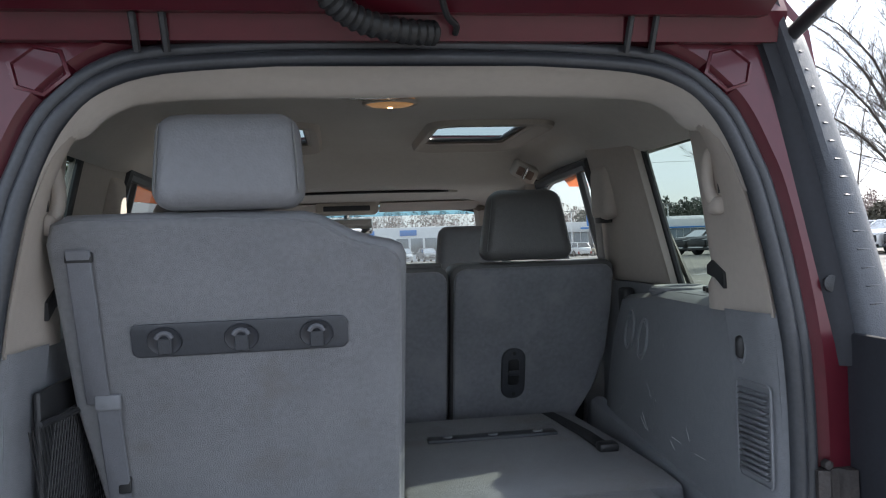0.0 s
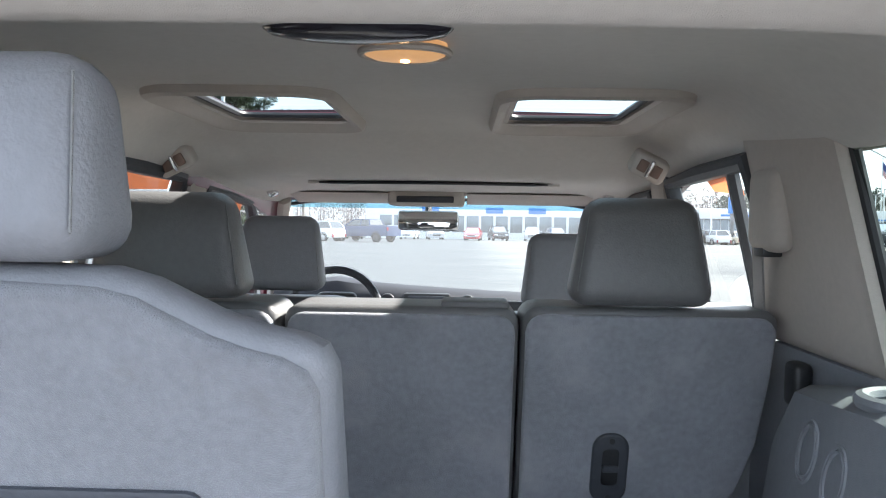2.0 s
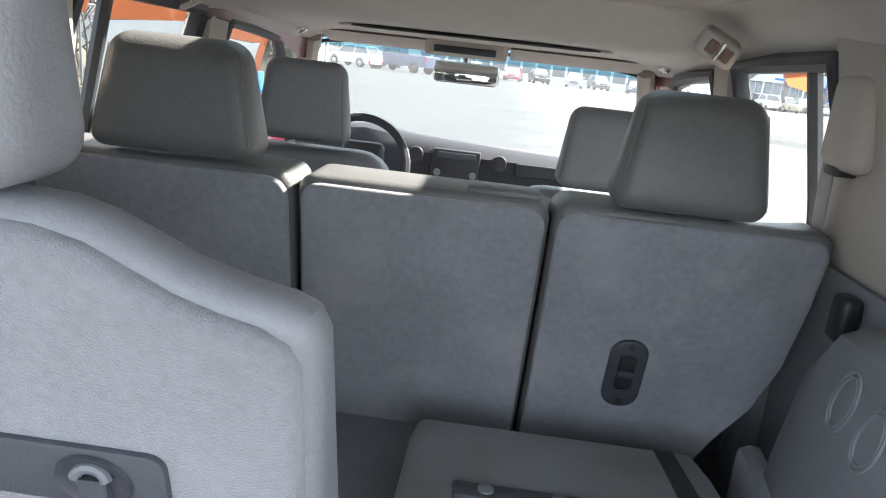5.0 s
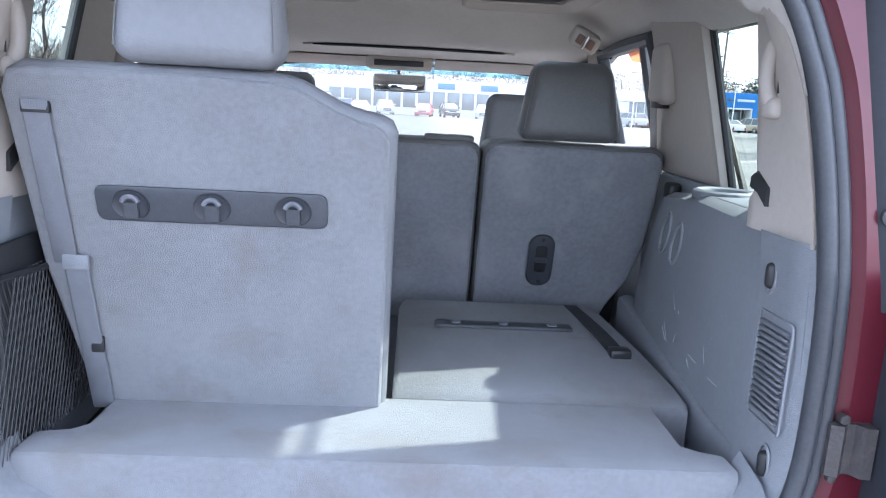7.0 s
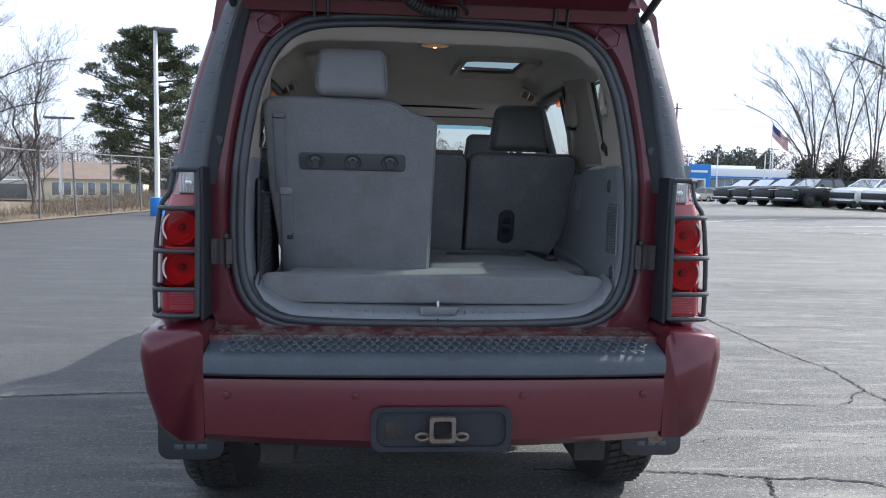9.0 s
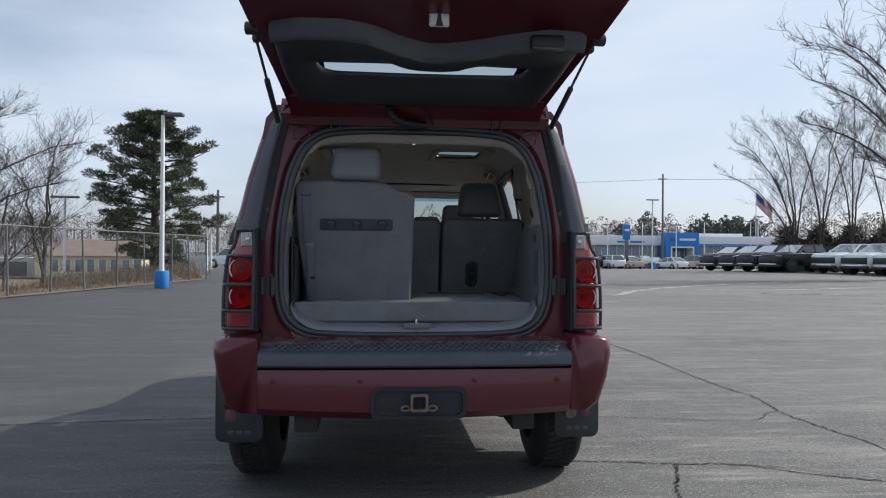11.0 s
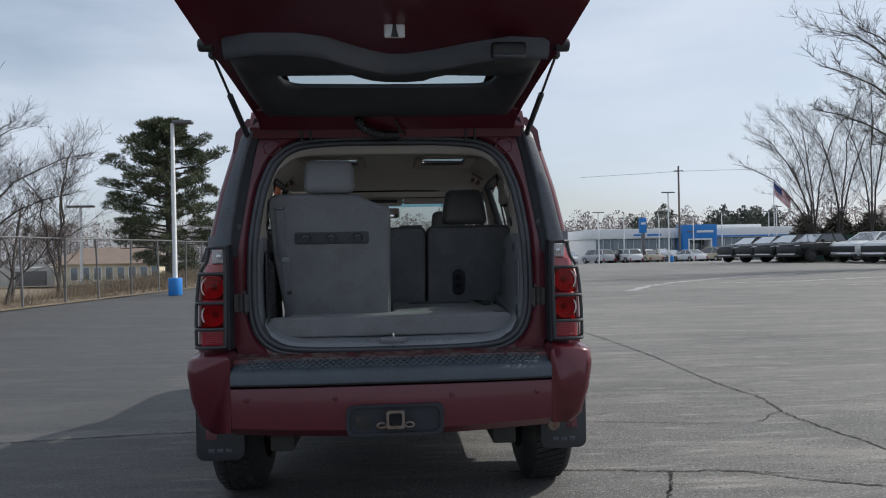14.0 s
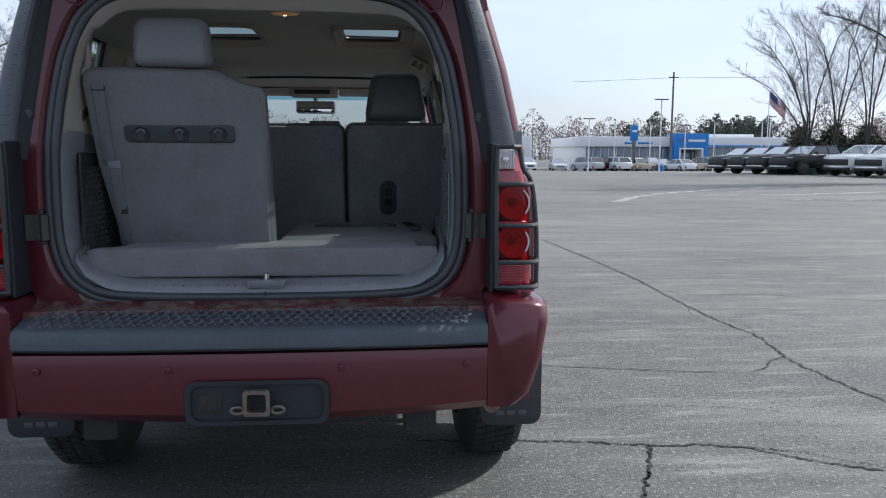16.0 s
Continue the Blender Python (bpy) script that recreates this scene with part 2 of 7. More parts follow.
def rbox(x0, x1, y0, y1, z0, z1, r=0.01, seg=2, bend=None, bm=None, m=None):
    """A box with rounded edges; bend moves its vertices before the rounding."""
    b = bmesh.new()
    bmesh.ops.create_cube(b, size=1)
    for v in b.verts:
        v.co = Vector(((x0 + x1) / 2 + v.co.x * (x1 - x0), (y0 + y1) / 2 + v.co.y * (y1 - y0), (z0 + z1) / 2 + v.co.z * (z1 - z0)))
        if bend:
            v.co = Vector(bend(v.co))
    if r:
        bmesh.ops.bevel(b, geom=b.edges[:], offset=r, segments=seg, profile=0.5, affect="EDGES", clamp_overlap=True)
    if m is not None:
        bmesh.ops.transform(b, matrix=m, verts=b.verts)
    return b if bm is None else merge(bm, b)


def prism(outline, axis, a, b, r=0.0, seg=2, bm=None, m=None):
    """Extrudes a closed outline of 2D points along an axis from a to b; r rounds the rims."""
    q = bmesh.new()

    def at(p, s):
        return Vector({"x": (s, p[0], p[1]), "y": (p[0], s, p[1]), "z": (p[0], p[1], s)}[axis])

    lo, hi = [q.verts.new(at(p, a)) for p in outline], [q.verts.new(at(p, b)) for p in outline]
    f1, f2 = q.faces.new(lo), q.faces.new(hi[::-1])
    n = len(outline)
    for i in range(n):
        q.faces.new((lo[i], hi[i], hi[(i + 1) % n], lo[(i + 1) % n]))
    bmesh.ops.recalc_face_normals(q, faces=q.faces)
    if r:
        rim = [e for e in q.edges if all(v in set(lo) for v in e.verts) or all(v in set(hi) for v in e.verts)]
        bmesh.ops.bevel(q, geom=rim, offset=r, segments=seg, profile=0.5, affect="EDGES", clamp_overlap=True)
    if m is not None:
        bmesh.ops.transform(q, matrix=m, verts=q.verts)
    return q if bm is None else merge(bm, q)


def loft(rings, bm=None, close=True, caps=True, wrap=False):
    bm = bm or bmesh.new()
    vs = [[bm.verts.new(p) for p in ring] for ring in rings]
    n = len(vs[0])
    pairs = list(zip(vs, vs[1:])) + ([(vs[-1], vs[0])] if wrap else [])
    for a, b in pairs:
        for i in range(n if close else n - 1):
            j = (i + 1) % n
            bm.faces.new((a[i], a[j], b[j], b[i]))
    if caps and close and not wrap:
        bm.faces.new(vs[0][::-1])
        bm.faces.new(vs[-1])
    return bm


def tube(pts, r, n=8, bm=None, closed=False, flat=1.0):
    """Sweeps a circle along points; r is a radius or one for each point; flat squeezes it."""
    pts = [Vector(p) for p in pts]
    k = len(pts)
    rs = [r] * k if isinstance(r, (int, float)) else r
    rings, up = [], None
    for i, p in enumerate(pts):
        d = (pts[(i + 1) % k] - pts[i - 1]) if closed else (pts[min(i + 1, k - 1)] - pts[max(i - 1, 0)])
        d = d.normalized() if d.length > 1e-9 else Vector((0, 0, 1))
        up = (up - d * up.dot(d)) if up is not None else (Vector((0, 0, 1)) if abs(d.z) < 0.9 else Vector((1, 0, 0)))
        up = (up - d * up.dot(d)).normalized()
        side = d.cross(up)
        rings.append([p + rs[i] * (math.cos(a) * side + flat * math.sin(a) * up) for a in (2 * math.pi * j / n for j in range(n))])
    return loft(rings, bm, wrap=closed)


def rrect(w0, w1, h0, h1, r, n=6):
    """Points of a rounded rectangle (w, h), from the upper right corner round."""
    rr = r if isinstance(r, (tuple, list)) else (r,) * 4
    out = []
    for k, (cx, cy) in enumerate(((w1 - rr[0], h1 - rr[0]), (w0 + rr[1], h1 - rr[1]), (w0 + rr[2], h0 + rr[2]), (w1 - rr[3], h0 + rr[3]))):
        for i in range(n):
            a = math.pi / 2 * (k + i / (n - 1))
            out.append((cx + rr[k] * math.cos(a), cy + rr[k] * math.sin(a)))
    return out


def smooth_line(pts, n=6):
    """A Catmull-Rom line through points."""
    pts = [Vector(p) for p in pts]
    out = []
    for i in range(len(pts) - 1):
        p0, p1, p2, p3 = pts[max(i - 1, 0)], pts[i], pts[i + 1], pts[min(i + 2, len(pts) - 1)]
        for j in range(n):
            t = j / n
            out.append(0.5 * (2 * p1 + (p2 - p0) * t + (2 * p0 - 5 * p1 + 4 * p2 - p3) * t * t + (3 * p1 - p0 - 3 * p2 + p3) * t ** 3))
    return out + [pts[-1]]


def cyl(c, r, h, axis="z", n=20, r2=None, bev=0.0, bm=None):
    """A round piece centred on c along an axis, tapering to r2."""
    b = bmesh.new()
    bmesh.ops.create_cone(b, cap_ends=True, segments=n, radius1=r, radius2=r if r2 is None else r2, depth=h)
    if bev:
        bmesh.ops.bevel(b, geom=[e for e in b.edges if not all(len(f.verts) == 4 for f in e.link_faces)], offset=bev, segments=2, affect="EDGES", profile=0.5)
    turn = {"z": pose(0, 0, 0), "x": pose(0, 0, 0, 0, 90, 0), "y": pose(0, 0, 0, -90, 0, 0)}[axis]
    bmesh.ops.transform(b, matrix=Matrix.Translation(c) @ turn, verts=b.verts)
    return b if bm is None else merge(bm, b)


# ---- ground ----
def fence_x(y):
    """The fence draws nearer ahead, then veers away from the lot."""
    return -9.3 + 0.17 * (min(y, 28.0) - 15.0) - 0.3 * max(y - 28.0, 0.0)


def ground_height(x, y):
    """The lot is level, then falls gently towards the showroom; behind the fence the land falls away."""
    d = fence_x(y) - 1.0 - x
    drop = 0.017 * min(max(y - 45.0, 0.0), 60.0)
    return -drop - (1.0 if y < 120 else 0.5) * min(max(d / 6.0, 0.0), 1.0)


# ---- the sport utility vehicle ----
suv = tagged(thing("suv"), "dark red sport utility vehicle with its tailgate raised, parked on asphalt", "car")
# inner line of the seal round the tailgate opening
HALF = [(0, 0.818), (0.25, 0.82), (0.42, 0.828), (0.495, 0.846), (0.548, 0.89), (0.574, 0.965), (0.58, 1.08), (0.576, 1.22), (0.561, 1.36), (0.536, 1.49), (0.515, 1.55), (0.49, 1.605), (0.46, 1.64), (0.42, 1.67), (0.36, 1.688), (0.2, 1.699), (0, 1.702)]
half_line = [(p.x, p.y) for p in smooth_line([(x, z, 0) for x, z in HALF], 5)]
opening = half_line + [(-x, z) for x, z in half_line[-2:0:-1]]


def grow(loop, d):
    """Moves a closed loop outwards by d."""
    out, n = [], len(loop)
    for i in range(n):
        a, b = Vector(loop[i - 1]), Vector(loop[(i + 1) % n])
        t = (b - a).normalized()
        out.append((loop[i][0] + t.y * d, loop[i][1] - t.x * d))
    return out


def rear_edge(z):
    """Half width of the body's rear edge at a height."""
    return float(np.interp(z, (0.5, 0.8, 1.25, 1.5, 1.75, 1.83), (0.8, 0.82, 0.8, 0.745, 0.67, 0.6)))


def rear_y(z):
    return float(np.interp(z, (0.5, 1.25, 1.83), (0.2, 0.2, 0.245)))


def build_rear():
    outer = [(math.copysign(min(abs(x), rear_edge(z) - 0.06), x), min(max(z, 0.74), 1.82)) for x, z in grow(opening, 0.14)]
    rings = [[(x, rear_y(z) + 0.05, z) for x, z in outer],
             [(x, rear_y(z) - 0.005, z) for x, z in outer],
             [(x, rear_y(z) - 0.008, z) for x, z in grow(opening, 0.062)],
             [(x, rear_y(z) + 0.006, z) for x, z in grow(opening, 0.05)],
             [(x, rear_y(z) + 0.016, z) for x, z in grow(opening, 0.02)],
             [(x, rear_y(z) + 0.05, z) for x, z in grow(opening, 0.004)]]
    part("rear_body_frame", loft(rings, caps=False), M["red"], suv, "dark red painted tailgate aperture")
    for d, r, y in ((0.0125, 0.0135, -0.002), (0.0335, 0.0125, 0.002)):
        part("weather_seal", tube([(x, rear_y(z) + y, z) for x, z in grow(opening, d)], r, 10, closed=True), M["seal"], suv)
    # lining just behind the seal: beige above, grey below
    sect = [[Vector((x, rear_y(z) + y, z)) for x, z in grow(opening, d)] for d, y in ((0.004, 0.006), (-0.006, 0.02), (-0.01, 0.06), (-0.012, 0.14))]
    n = len(opening)
    for name, lo, hi, mat in (("lower_aperture_trim", 0.84, 1.3, "trim"),):
        for s in (-1, 1):
            b = bmesh.new()
            vs = [[b.verts.new(p) for p in ring] for ring in sect]
            for u, v in zip(vs, vs[1:]):
                for i in range(n):
                    j = (i + 1) % n
                    if lo <= (sect[0][i].z + sect[0][j].z) / 2 < hi and sect[0][i].x * s > 0:
                        b.faces.new((u[i], u[j], v[j], v[i]))
            bmesh.ops.delete(b, geom=[v for v in b.verts if not v.link_faces], context="VERTS")
            part(name, b, M[mat], suv)
    # pressed pockets in the sheet metal beside the upper corners
    for s in (-1, 1):
        hexa = [(0.478, 1.69), (0.488, 1.72), (0.52, 1.727), (0.548, 1.705), (0.54, 1.675), (0.508, 1.665)]
        part("pressed_pocket", loft([[(s * (0.513 + (x - 0.513) * k), rear_y(z) - y, 1.697 + (z - 1.697) * k) for x, z in hexa] for k, y in ((1.35, -0.004), (1.2, 0.009), (1.05, 0.01), (0.85, 0.001), (0.6, -0.001))]), M["red"], suv, angle=30)


build_rear()


def mirrored(f):
    for s in (-1, 1):
        f(s)


# body sides, with wheel arches and tumblehome
AXLE_R, AXLE_F, TYRE_R = 0.98, 3.66, 0.37


def arch(yc, r, n=14):
    return [(yc - r * math.cos(math.pi * i / n), 0.36 + r * math.sin(math.pi * i / n)) for i in range(n + 1)]


def side(s):
    out = [(0.22, 0.5), (0.3, 0.46)] + [(AXLE_R - 0.46, 0.42)] + arch(AXLE_R, 0.45) + [(AXLE_R + 0.5, 0.36), (AXLE_F - 0.5, 0.36)] + arch(AXLE_F, 0.45) + \
          [(4.2, 0.42), (4.3, 0.6), (4.28, 1.05), (4.1, 1.12), (3.2, 1.17), (3.0, 1.2), (0.5, 1.25), (0.26, 1.1)]
    part("body_side", prism(out, "x", s * 0.78, s * 0.845, 0.02, 3), M["red"], suv)
    part("rear_quarter_corner", rbox(min(s * 0.69, s * 0.8), max(s * 0.69, s * 0.8), 0.2, 0.34, 0.78, 1.12, 0.03, 3), M["red"], suv)
    # wheel arch flares
    for yc in (AXLE_R, AXLE_F):
        part("arch_flare", tube([(s * 0.86, y, z) for y, z in arch(yc, 0.46)], 0.035, 8), M["red"], suv)
    # doors and their handles, windows and pillars
    for y0, y1 in ((1.22, 1.86), (1.88, 2.98)):
        door = part("door", rbox(min(s * 0.842, s * 0.852), max(s * 0.842, s * 0.852), y0, y1, 0.42, 1.18, 0.006, 2), M["red"], suv)
        part("door_handle", rbox(min(s * 0.852, s * 0.88), max(s * 0.852, s * 0.88), y0 + 0.05, y0 + 0.2, 1.04, 1.08, 0.01, 2), M["red"], door)

    def xin(z, d=0.0):
        return s * (float(np.interp(z, (1.15, 1.25, 1.83), (0.83, 0.81, 0.62))) - d) - 0.018

    def post(name, pts, w, mat, d0=0.0, d1=0.05):
        rings = [[(xin(z, d0), y - w / 2, z), (xin(z, d0), y + w / 2, z), (xin(z, d1), y + w / 2, z), (xin(z, d1), y - w / 2, z)] for y, z in pts]
        return part(name, loft(rings), mat, suv, smooth=False)

    post("pillar", [(1.12, 1.18), (1.12, 1.66)], 0.12, M["black"], 0.0, 0.02)
    post("pillar", [(1.88, 1.16), (1.86, 1.66)], 0.14, M["black"], 0.0, 0.03)
    post("pillar", [(0.4, 1.2), (0.46, 1.74)], 0.24, M["black"], 0.0, 0.03)
    part("pillar", tube([(xin(1.17, 0.03), 3.16, 1.17), (xin(1.45, 0.05), 2.92, 1.45), (xin(1.62, 0.05), 2.74, 1.61)], 0.035, 8), M["red"], suv)
    part("front_pillar_trim", tube([(xin(1.17, 0.07), 3.12, 1.17), (xin(1.45, 0.085), 2.87, 1.45), (xin(1.62, 0.08), 2.69, 1.61)], 0.032, 8), M["beige"], suv)
    for name, y0, y1, zt, mat in (("quarter_window", 0.42, 1.13, 1.67, "privacy"), ("rear_door_window", 1.18, 1.86, 1.67, "glass"), ("front_door_window", 1.93, 2.74, 1.64, "glass")):
        b = bmesh.new()
        f = [(y0, 1.17), (y1 + (0.37 if y1 > 2.5 else 0), 1.17), (y1 + (0.06 if y1 < 1.2 else 0), zt), (y0 + 0.05, zt)]
        b.faces.new([b.verts.new((xin(z, 0.012), y, z)) for y, z in f])
        g = part(name, b, M[mat], suv, smooth=False)
        g.visible_shadow = mat == "privacy"
    # orange edged pale sheets stuck in the door windows
    def stuck(name, yz, mat, label, d):
        q = bmesh.new()
        q.faces.new([q.verts.new((xin(z, d), y, z)) for y, z in yz])
        part(name, q, M[mat], suv, label, smooth=False)

    if s < 0:
        for o in ([(1.22, 1.655), (1.31, 1.652), (1.31, 1.6), (1.22, 1.6)], [(1.335, 1.652), (1.75, 1.64), (1.75, 1.605), (1.345, 1.59)], [(1.97, 1.62), (2.44, 1.59), (2.44, 1.56), (1.97, 1.575)], [(2.36, 1.56), (2.44, 1.56), (2.5, 1.2), (2.42, 1.2)]):
            stuck("window_decal", o, "orange", "orange strip stuck on the glass", 0.006)
        for o in ([(1.345, 1.588), (1.75, 1.604), (1.77, 1.18), (1.44, 1.18)], [(1.97, 1.574), (2.36, 1.56), (2.42, 1.2), (1.97, 1.2)]):
            stuck("window_sheet", o, "sheet", "pale sheet stuck on the glass", 0.007)
    else:
        stuck("window_decal", [(1.345, 1.64), (1.56, 1.648), (1.52, 1.61), (1.345, 1.595)], "orange", "orange strip stuck on the glass", 0.006)
    # black window frames inside the doors, with a division bar
    for o in ([(1.215, 1.17), (1.215, 1.5), (1.215, 1.655), (1.5, 1.65), (1.755, 1.64), (1.775, 1.4), (1.79, 1.17)], [(1.97, 1.17), (1.965, 1.4), (1.96, 1.62), (2.2, 1.61), (2.44, 1.592), (2.56, 1.52), (2.92, 1.17)]):
        part("window_frame", tube([(xin(z, 0.03), y, z) for y, z in o], 0.021, 8), M["black"], suv)
    part("division_bar", tube([(xin(1.17, 0.025), 1.44, 1.17), (xin(1.4, 0.025), 1.385, 1.4), (xin(1.65, 0.025), 1.325, 1.65)], 0.014, 6), M["black"], suv)
    part("quarter_window_frame", tube([(s * 0.765, 0.87, 1.3), (s * 0.695, 1.03, 1.655), (s * 0.695, 0.46, 1.655), (s * 0.765, 0.44, 1.3)], 0.01, 6, closed=True), M["rubber"], suv)
    # roof rail and black ribbed corner cladding
    part("roof_side", loft([[(s * 0.685, y, zr - 0.15), (s * 0.67, y, zr - 0.06), (s * 0.62, y, zr), (s * 0.54, y, zr + 0.0), (s * 0.5, y, zr - 0.025), (s * 0.5, y, zr - 0.04), (s * 0.63, y, zr - 0.07), (s * 0.67, y, zr - 0.15)]
          for y, zr in ((0.25, 1.826), (0.8, 1.832), (1.6, 1.826), (1.85, 1.76), (2.4, 1.735), (2.75, 1.67))]), M["red"], suv)
    inner, outer, skin = [], [], []
    for z in [1.22 + 0.6 * i / 24 for i in range(25)]:
        xo, y = rear_edge(z) - 0.028, rear_y(z)
        xi, xm = (float(np.interp(z, (1.22, 1.32, 1.52, 1.65, 1.82), k)) for k in ((0.652, 0.634, 0.598, 0.575, 0.54), (0.69, 0.678, 0.645, 0.613, 0.565)))
        inner.append([(s * xi, y + 0.1, z), (s * xi, y + 0.004, z), (s * (xi + 0.012), y - 0.008, z), (s * (xm - 0.02), y - 0.016, z), (s * (xm + 0.01), y - 0.022, z), (s * (xm + 0.01), y + 0.1, z)])
        outer.append([(s * xm, y + 0.06, z), (s * xm, y - 0.02, z), (s * (xm + 0.007), y - 0.034, z), (s * (xm + 0.016), y - 0.038, z), (s * (xo - 0.018), y - 0.03, z), (s * (xo - 0.004), y - 0.02, z), (s * xo, y, z), (s * xo, y + 0.03, z), (s * (xo - 0.03), y + 0.03, z)])
        skin.append([(s * (xo - 0.03), y + 0.12, z), (s * (xo - 0.012), y + 0.012, z), (s * (xo + 0.006), y + 0.014, z), (s * (xo + 0.024), y + 0.03, z), (s * (xo + 0.034), y + 0.06, z), (s * (xo + 0.036), y + 0.22, z), (s * xo, y + 0.22, z)])
    part("rear_corner_panel", loft(skin), M["red"], suv)
    part("inner_pillar_cover", loft(inner), M["cover"], suv, "smooth black plastic pillar cover")
    part("cover_plug", cyl((s * 0.655, rear_y(1.35) - 0.014, 1.35), 0.014, 0.006, "y", 18, bev=0.002), M["black"], suv)
    clad = part("corner_cladding", loft(outer[1:]), M["clad"], suv, "blue-grey ribbed plastic corner pillar cover")
    for i in range(17):
        z = 1.315 + 0.0285 * i
        x0, x1, y = float(np.interp(z, (1.22, 1.32, 1.52, 1.65, 1.82), (0.69, 0.678, 0.645, 0.613, 0.565))) + 0.022, rear_edge(z) - 0.052, rear_y(z) - 0.0365
        part("rib", rbox(min(s * x0, s * x1), max(s * x0, s * x1), y, y + 0.006, z, z + 0.004, 0.0015, 1, bend=lambda v: (v.x, v.y - 0.002 + 0.0075 * (abs(v.x) - x0) / (x1 - x0), v.z)), M["clad"], clad)


mirrored(side)

# roof: raised behind, lower in front, with two rear roof windows and a sunroof
b = loft([[(-0.53, y, z - 0.012), (-0.53, y, z), (-0.3, y, z + 0.006), (0.3, y, z + 0.006), (0.53, y, z), (0.53, y, z - 0.012)] for y, z in ((0.3, 1.79), (1.2, 1.79))])
part("roof_panel", b, M["red"], suv)
part("roof_panel", rbox(-0.185, 0.185, 1.2, 1.56, 1.78, 1.794, 0.003), M["red"], suv)
mirrored(lambda s: part("roof_panel", rbox(min(s * 0.45, s * 0.53), max(s * 0.45, s * 0.53), 1.2, 1.56, 1.78, 1.792, 0.003), M["red"], suv))
b = loft([[(-0.53, y, z - 0.015), (-0.53, y, z), (0, y, z + 0.008), (0.53, y, z), (0.53, y, z - 0.015)] for y, z in ((1.56, 1.79), (1.68, 1.785), (1.9, 1.735), (2.4, 1.71), (2.72, 1.66))])
part("roof_panel", b, M["red"], suv)
for s in (-1, 1):
    b = bmesh.new()
    b.faces.new([b.verts.new((s * x, y, 1.786)) for x, y in ((0.185, 1.21), (0.45, 1.21), (0.45, 1.55), (0.185, 1.55))])
    g = part("roof_window", b, M["skyglass"], suv, smooth=False)
    g.visible_shadow = False
part("rear_roof_edge", loft([[(x, 0.215, 1.735), (x, 0.2, 1.78), (x, 0.225, 1.83), (x, 0.25, 1.855), (x, 0.34, 1.83), (x, 0.4, 1.8), (x, 0.25, 1.735)] for x in np.linspace(-0.6, 0.6, 9)]), M["red"], suv)

# front end: bonnet, windscreen, nose
part("bonnet", loft([[(-0.78, y, z - 0.05), (-0.76, y, z), (-0.3, y, z + 0.03), (0.3, y, z + 0.03), (0.76, y, z), (0.78, y, z - 0.05)] for y, z in ((3.15, 1.17), (3.6, 1.14), (4.2, 1.08), (4.28, 1.0))]), M["red"], suv)
part("nose", rbox(-0.8, 0.8, 4.2, 4.36, 0.42, 1.06, 0.05, 3), M["red"], suv)
grille = part("grille", rbox(-0.5, 0.5, 4.34, 4.37, 0.78, 1.0, 0.01), M["black"], suv)
for i in range(7):
    part("grille_slot", rbox(-0.42 + 0.13 * i, -0.34 + 0.13 * i, 4.365, 4.38, 0.8, 0.98, 0.01), M["chrome"], grille)
mirrored(lambda s: part("headlight", cyl((s * 0.62, 4.35, 0.9), 0.09, 0.06, "y", 24, bev=0.01), M["lens_clear"], suv))
part("front_bumper", rbox(-0.84, 0.84, 4.2, 4.46, 0.42, 0.68, 0.05, 3), M["red"], suv)
b = bmesh.new()
b.faces.new([b.verts.new(p) for p in ((-0.72, 3.2, 1.19), (0.72, 3.2, 1.19), (0.6, 2.72, 1.655), (-0.6, 2.72, 1.655))])
g = part("windscreen", b, M["windscreen"], suv, smooth=False)
g.visible_shadow = False
b = bmesh.new()
b.faces.new([b.verts.new(p) for p in ((-0.622, 2.79, 1.58), (0.622, 2.79, 1.58), (0.61, 2.74, 1.632), (-0.61, 2.74, 1.632))])
g = part("tint_band", b, M["tint_band"], suv, "blue shade band", smooth=False)
g.visible_shadow = False
part("floor_pan", rbox(-0.78, 0.78, 0.75, 4.2, 0.4, 0.5, 0.02), M["under"], suv)
part("firewall", rbox(-0.78, 0.78, 3.2, 3.3, 0.4, 1.16, 0.02), M["under"], suv)


# wheels
def wheel(s, yc):
    xo, xi = s * 0.915, s * 0.665
    prof = [(0.22, 0.0), (0.3, 0.0), (0.35, 0.02), (0.37, 0.05), (0.37, 0.2), (0.35, 0.23), (0.3, 0.25), (0.22, 0.25)]
    rings = [[(xo - s * w, yc + r * math.cos(a), TYRE_R + r * math.sin(a)) for r, w in prof] for a in (2 * math.pi * i / 48 for i in range(48))]
    w = part("wheel", loft(rings, wrap=True, caps=False), M["tyre"], suv, "black road tyre on an alloy rim")
    tread = bmesh.new()
    for k in range(60):
        a = 2 * math.pi * k / 60
        for j, wx in enumerate((0.055, 0.095, 0.135, 0.175)):
            rbox(-0.017, 0.017, -0.013, 0.013, 0.366, 0.377, 0, bm=tread, m=Matrix.Translation((xo - s * (wx + 0.01), yc, TYRE_R)) @ pose(0, 0, 0, math.degrees(a) + 2 * j, 0, 0) @ pose(0, 0, 0, 0, 0, 20))
    part("tread", tread, M["tyre"], w, smooth=False)
    part("rim", cyl((s * 0.85, yc, TYRE_R), 0.225, 0.12, "x", 28, bev=0.02), M["rim"], w)


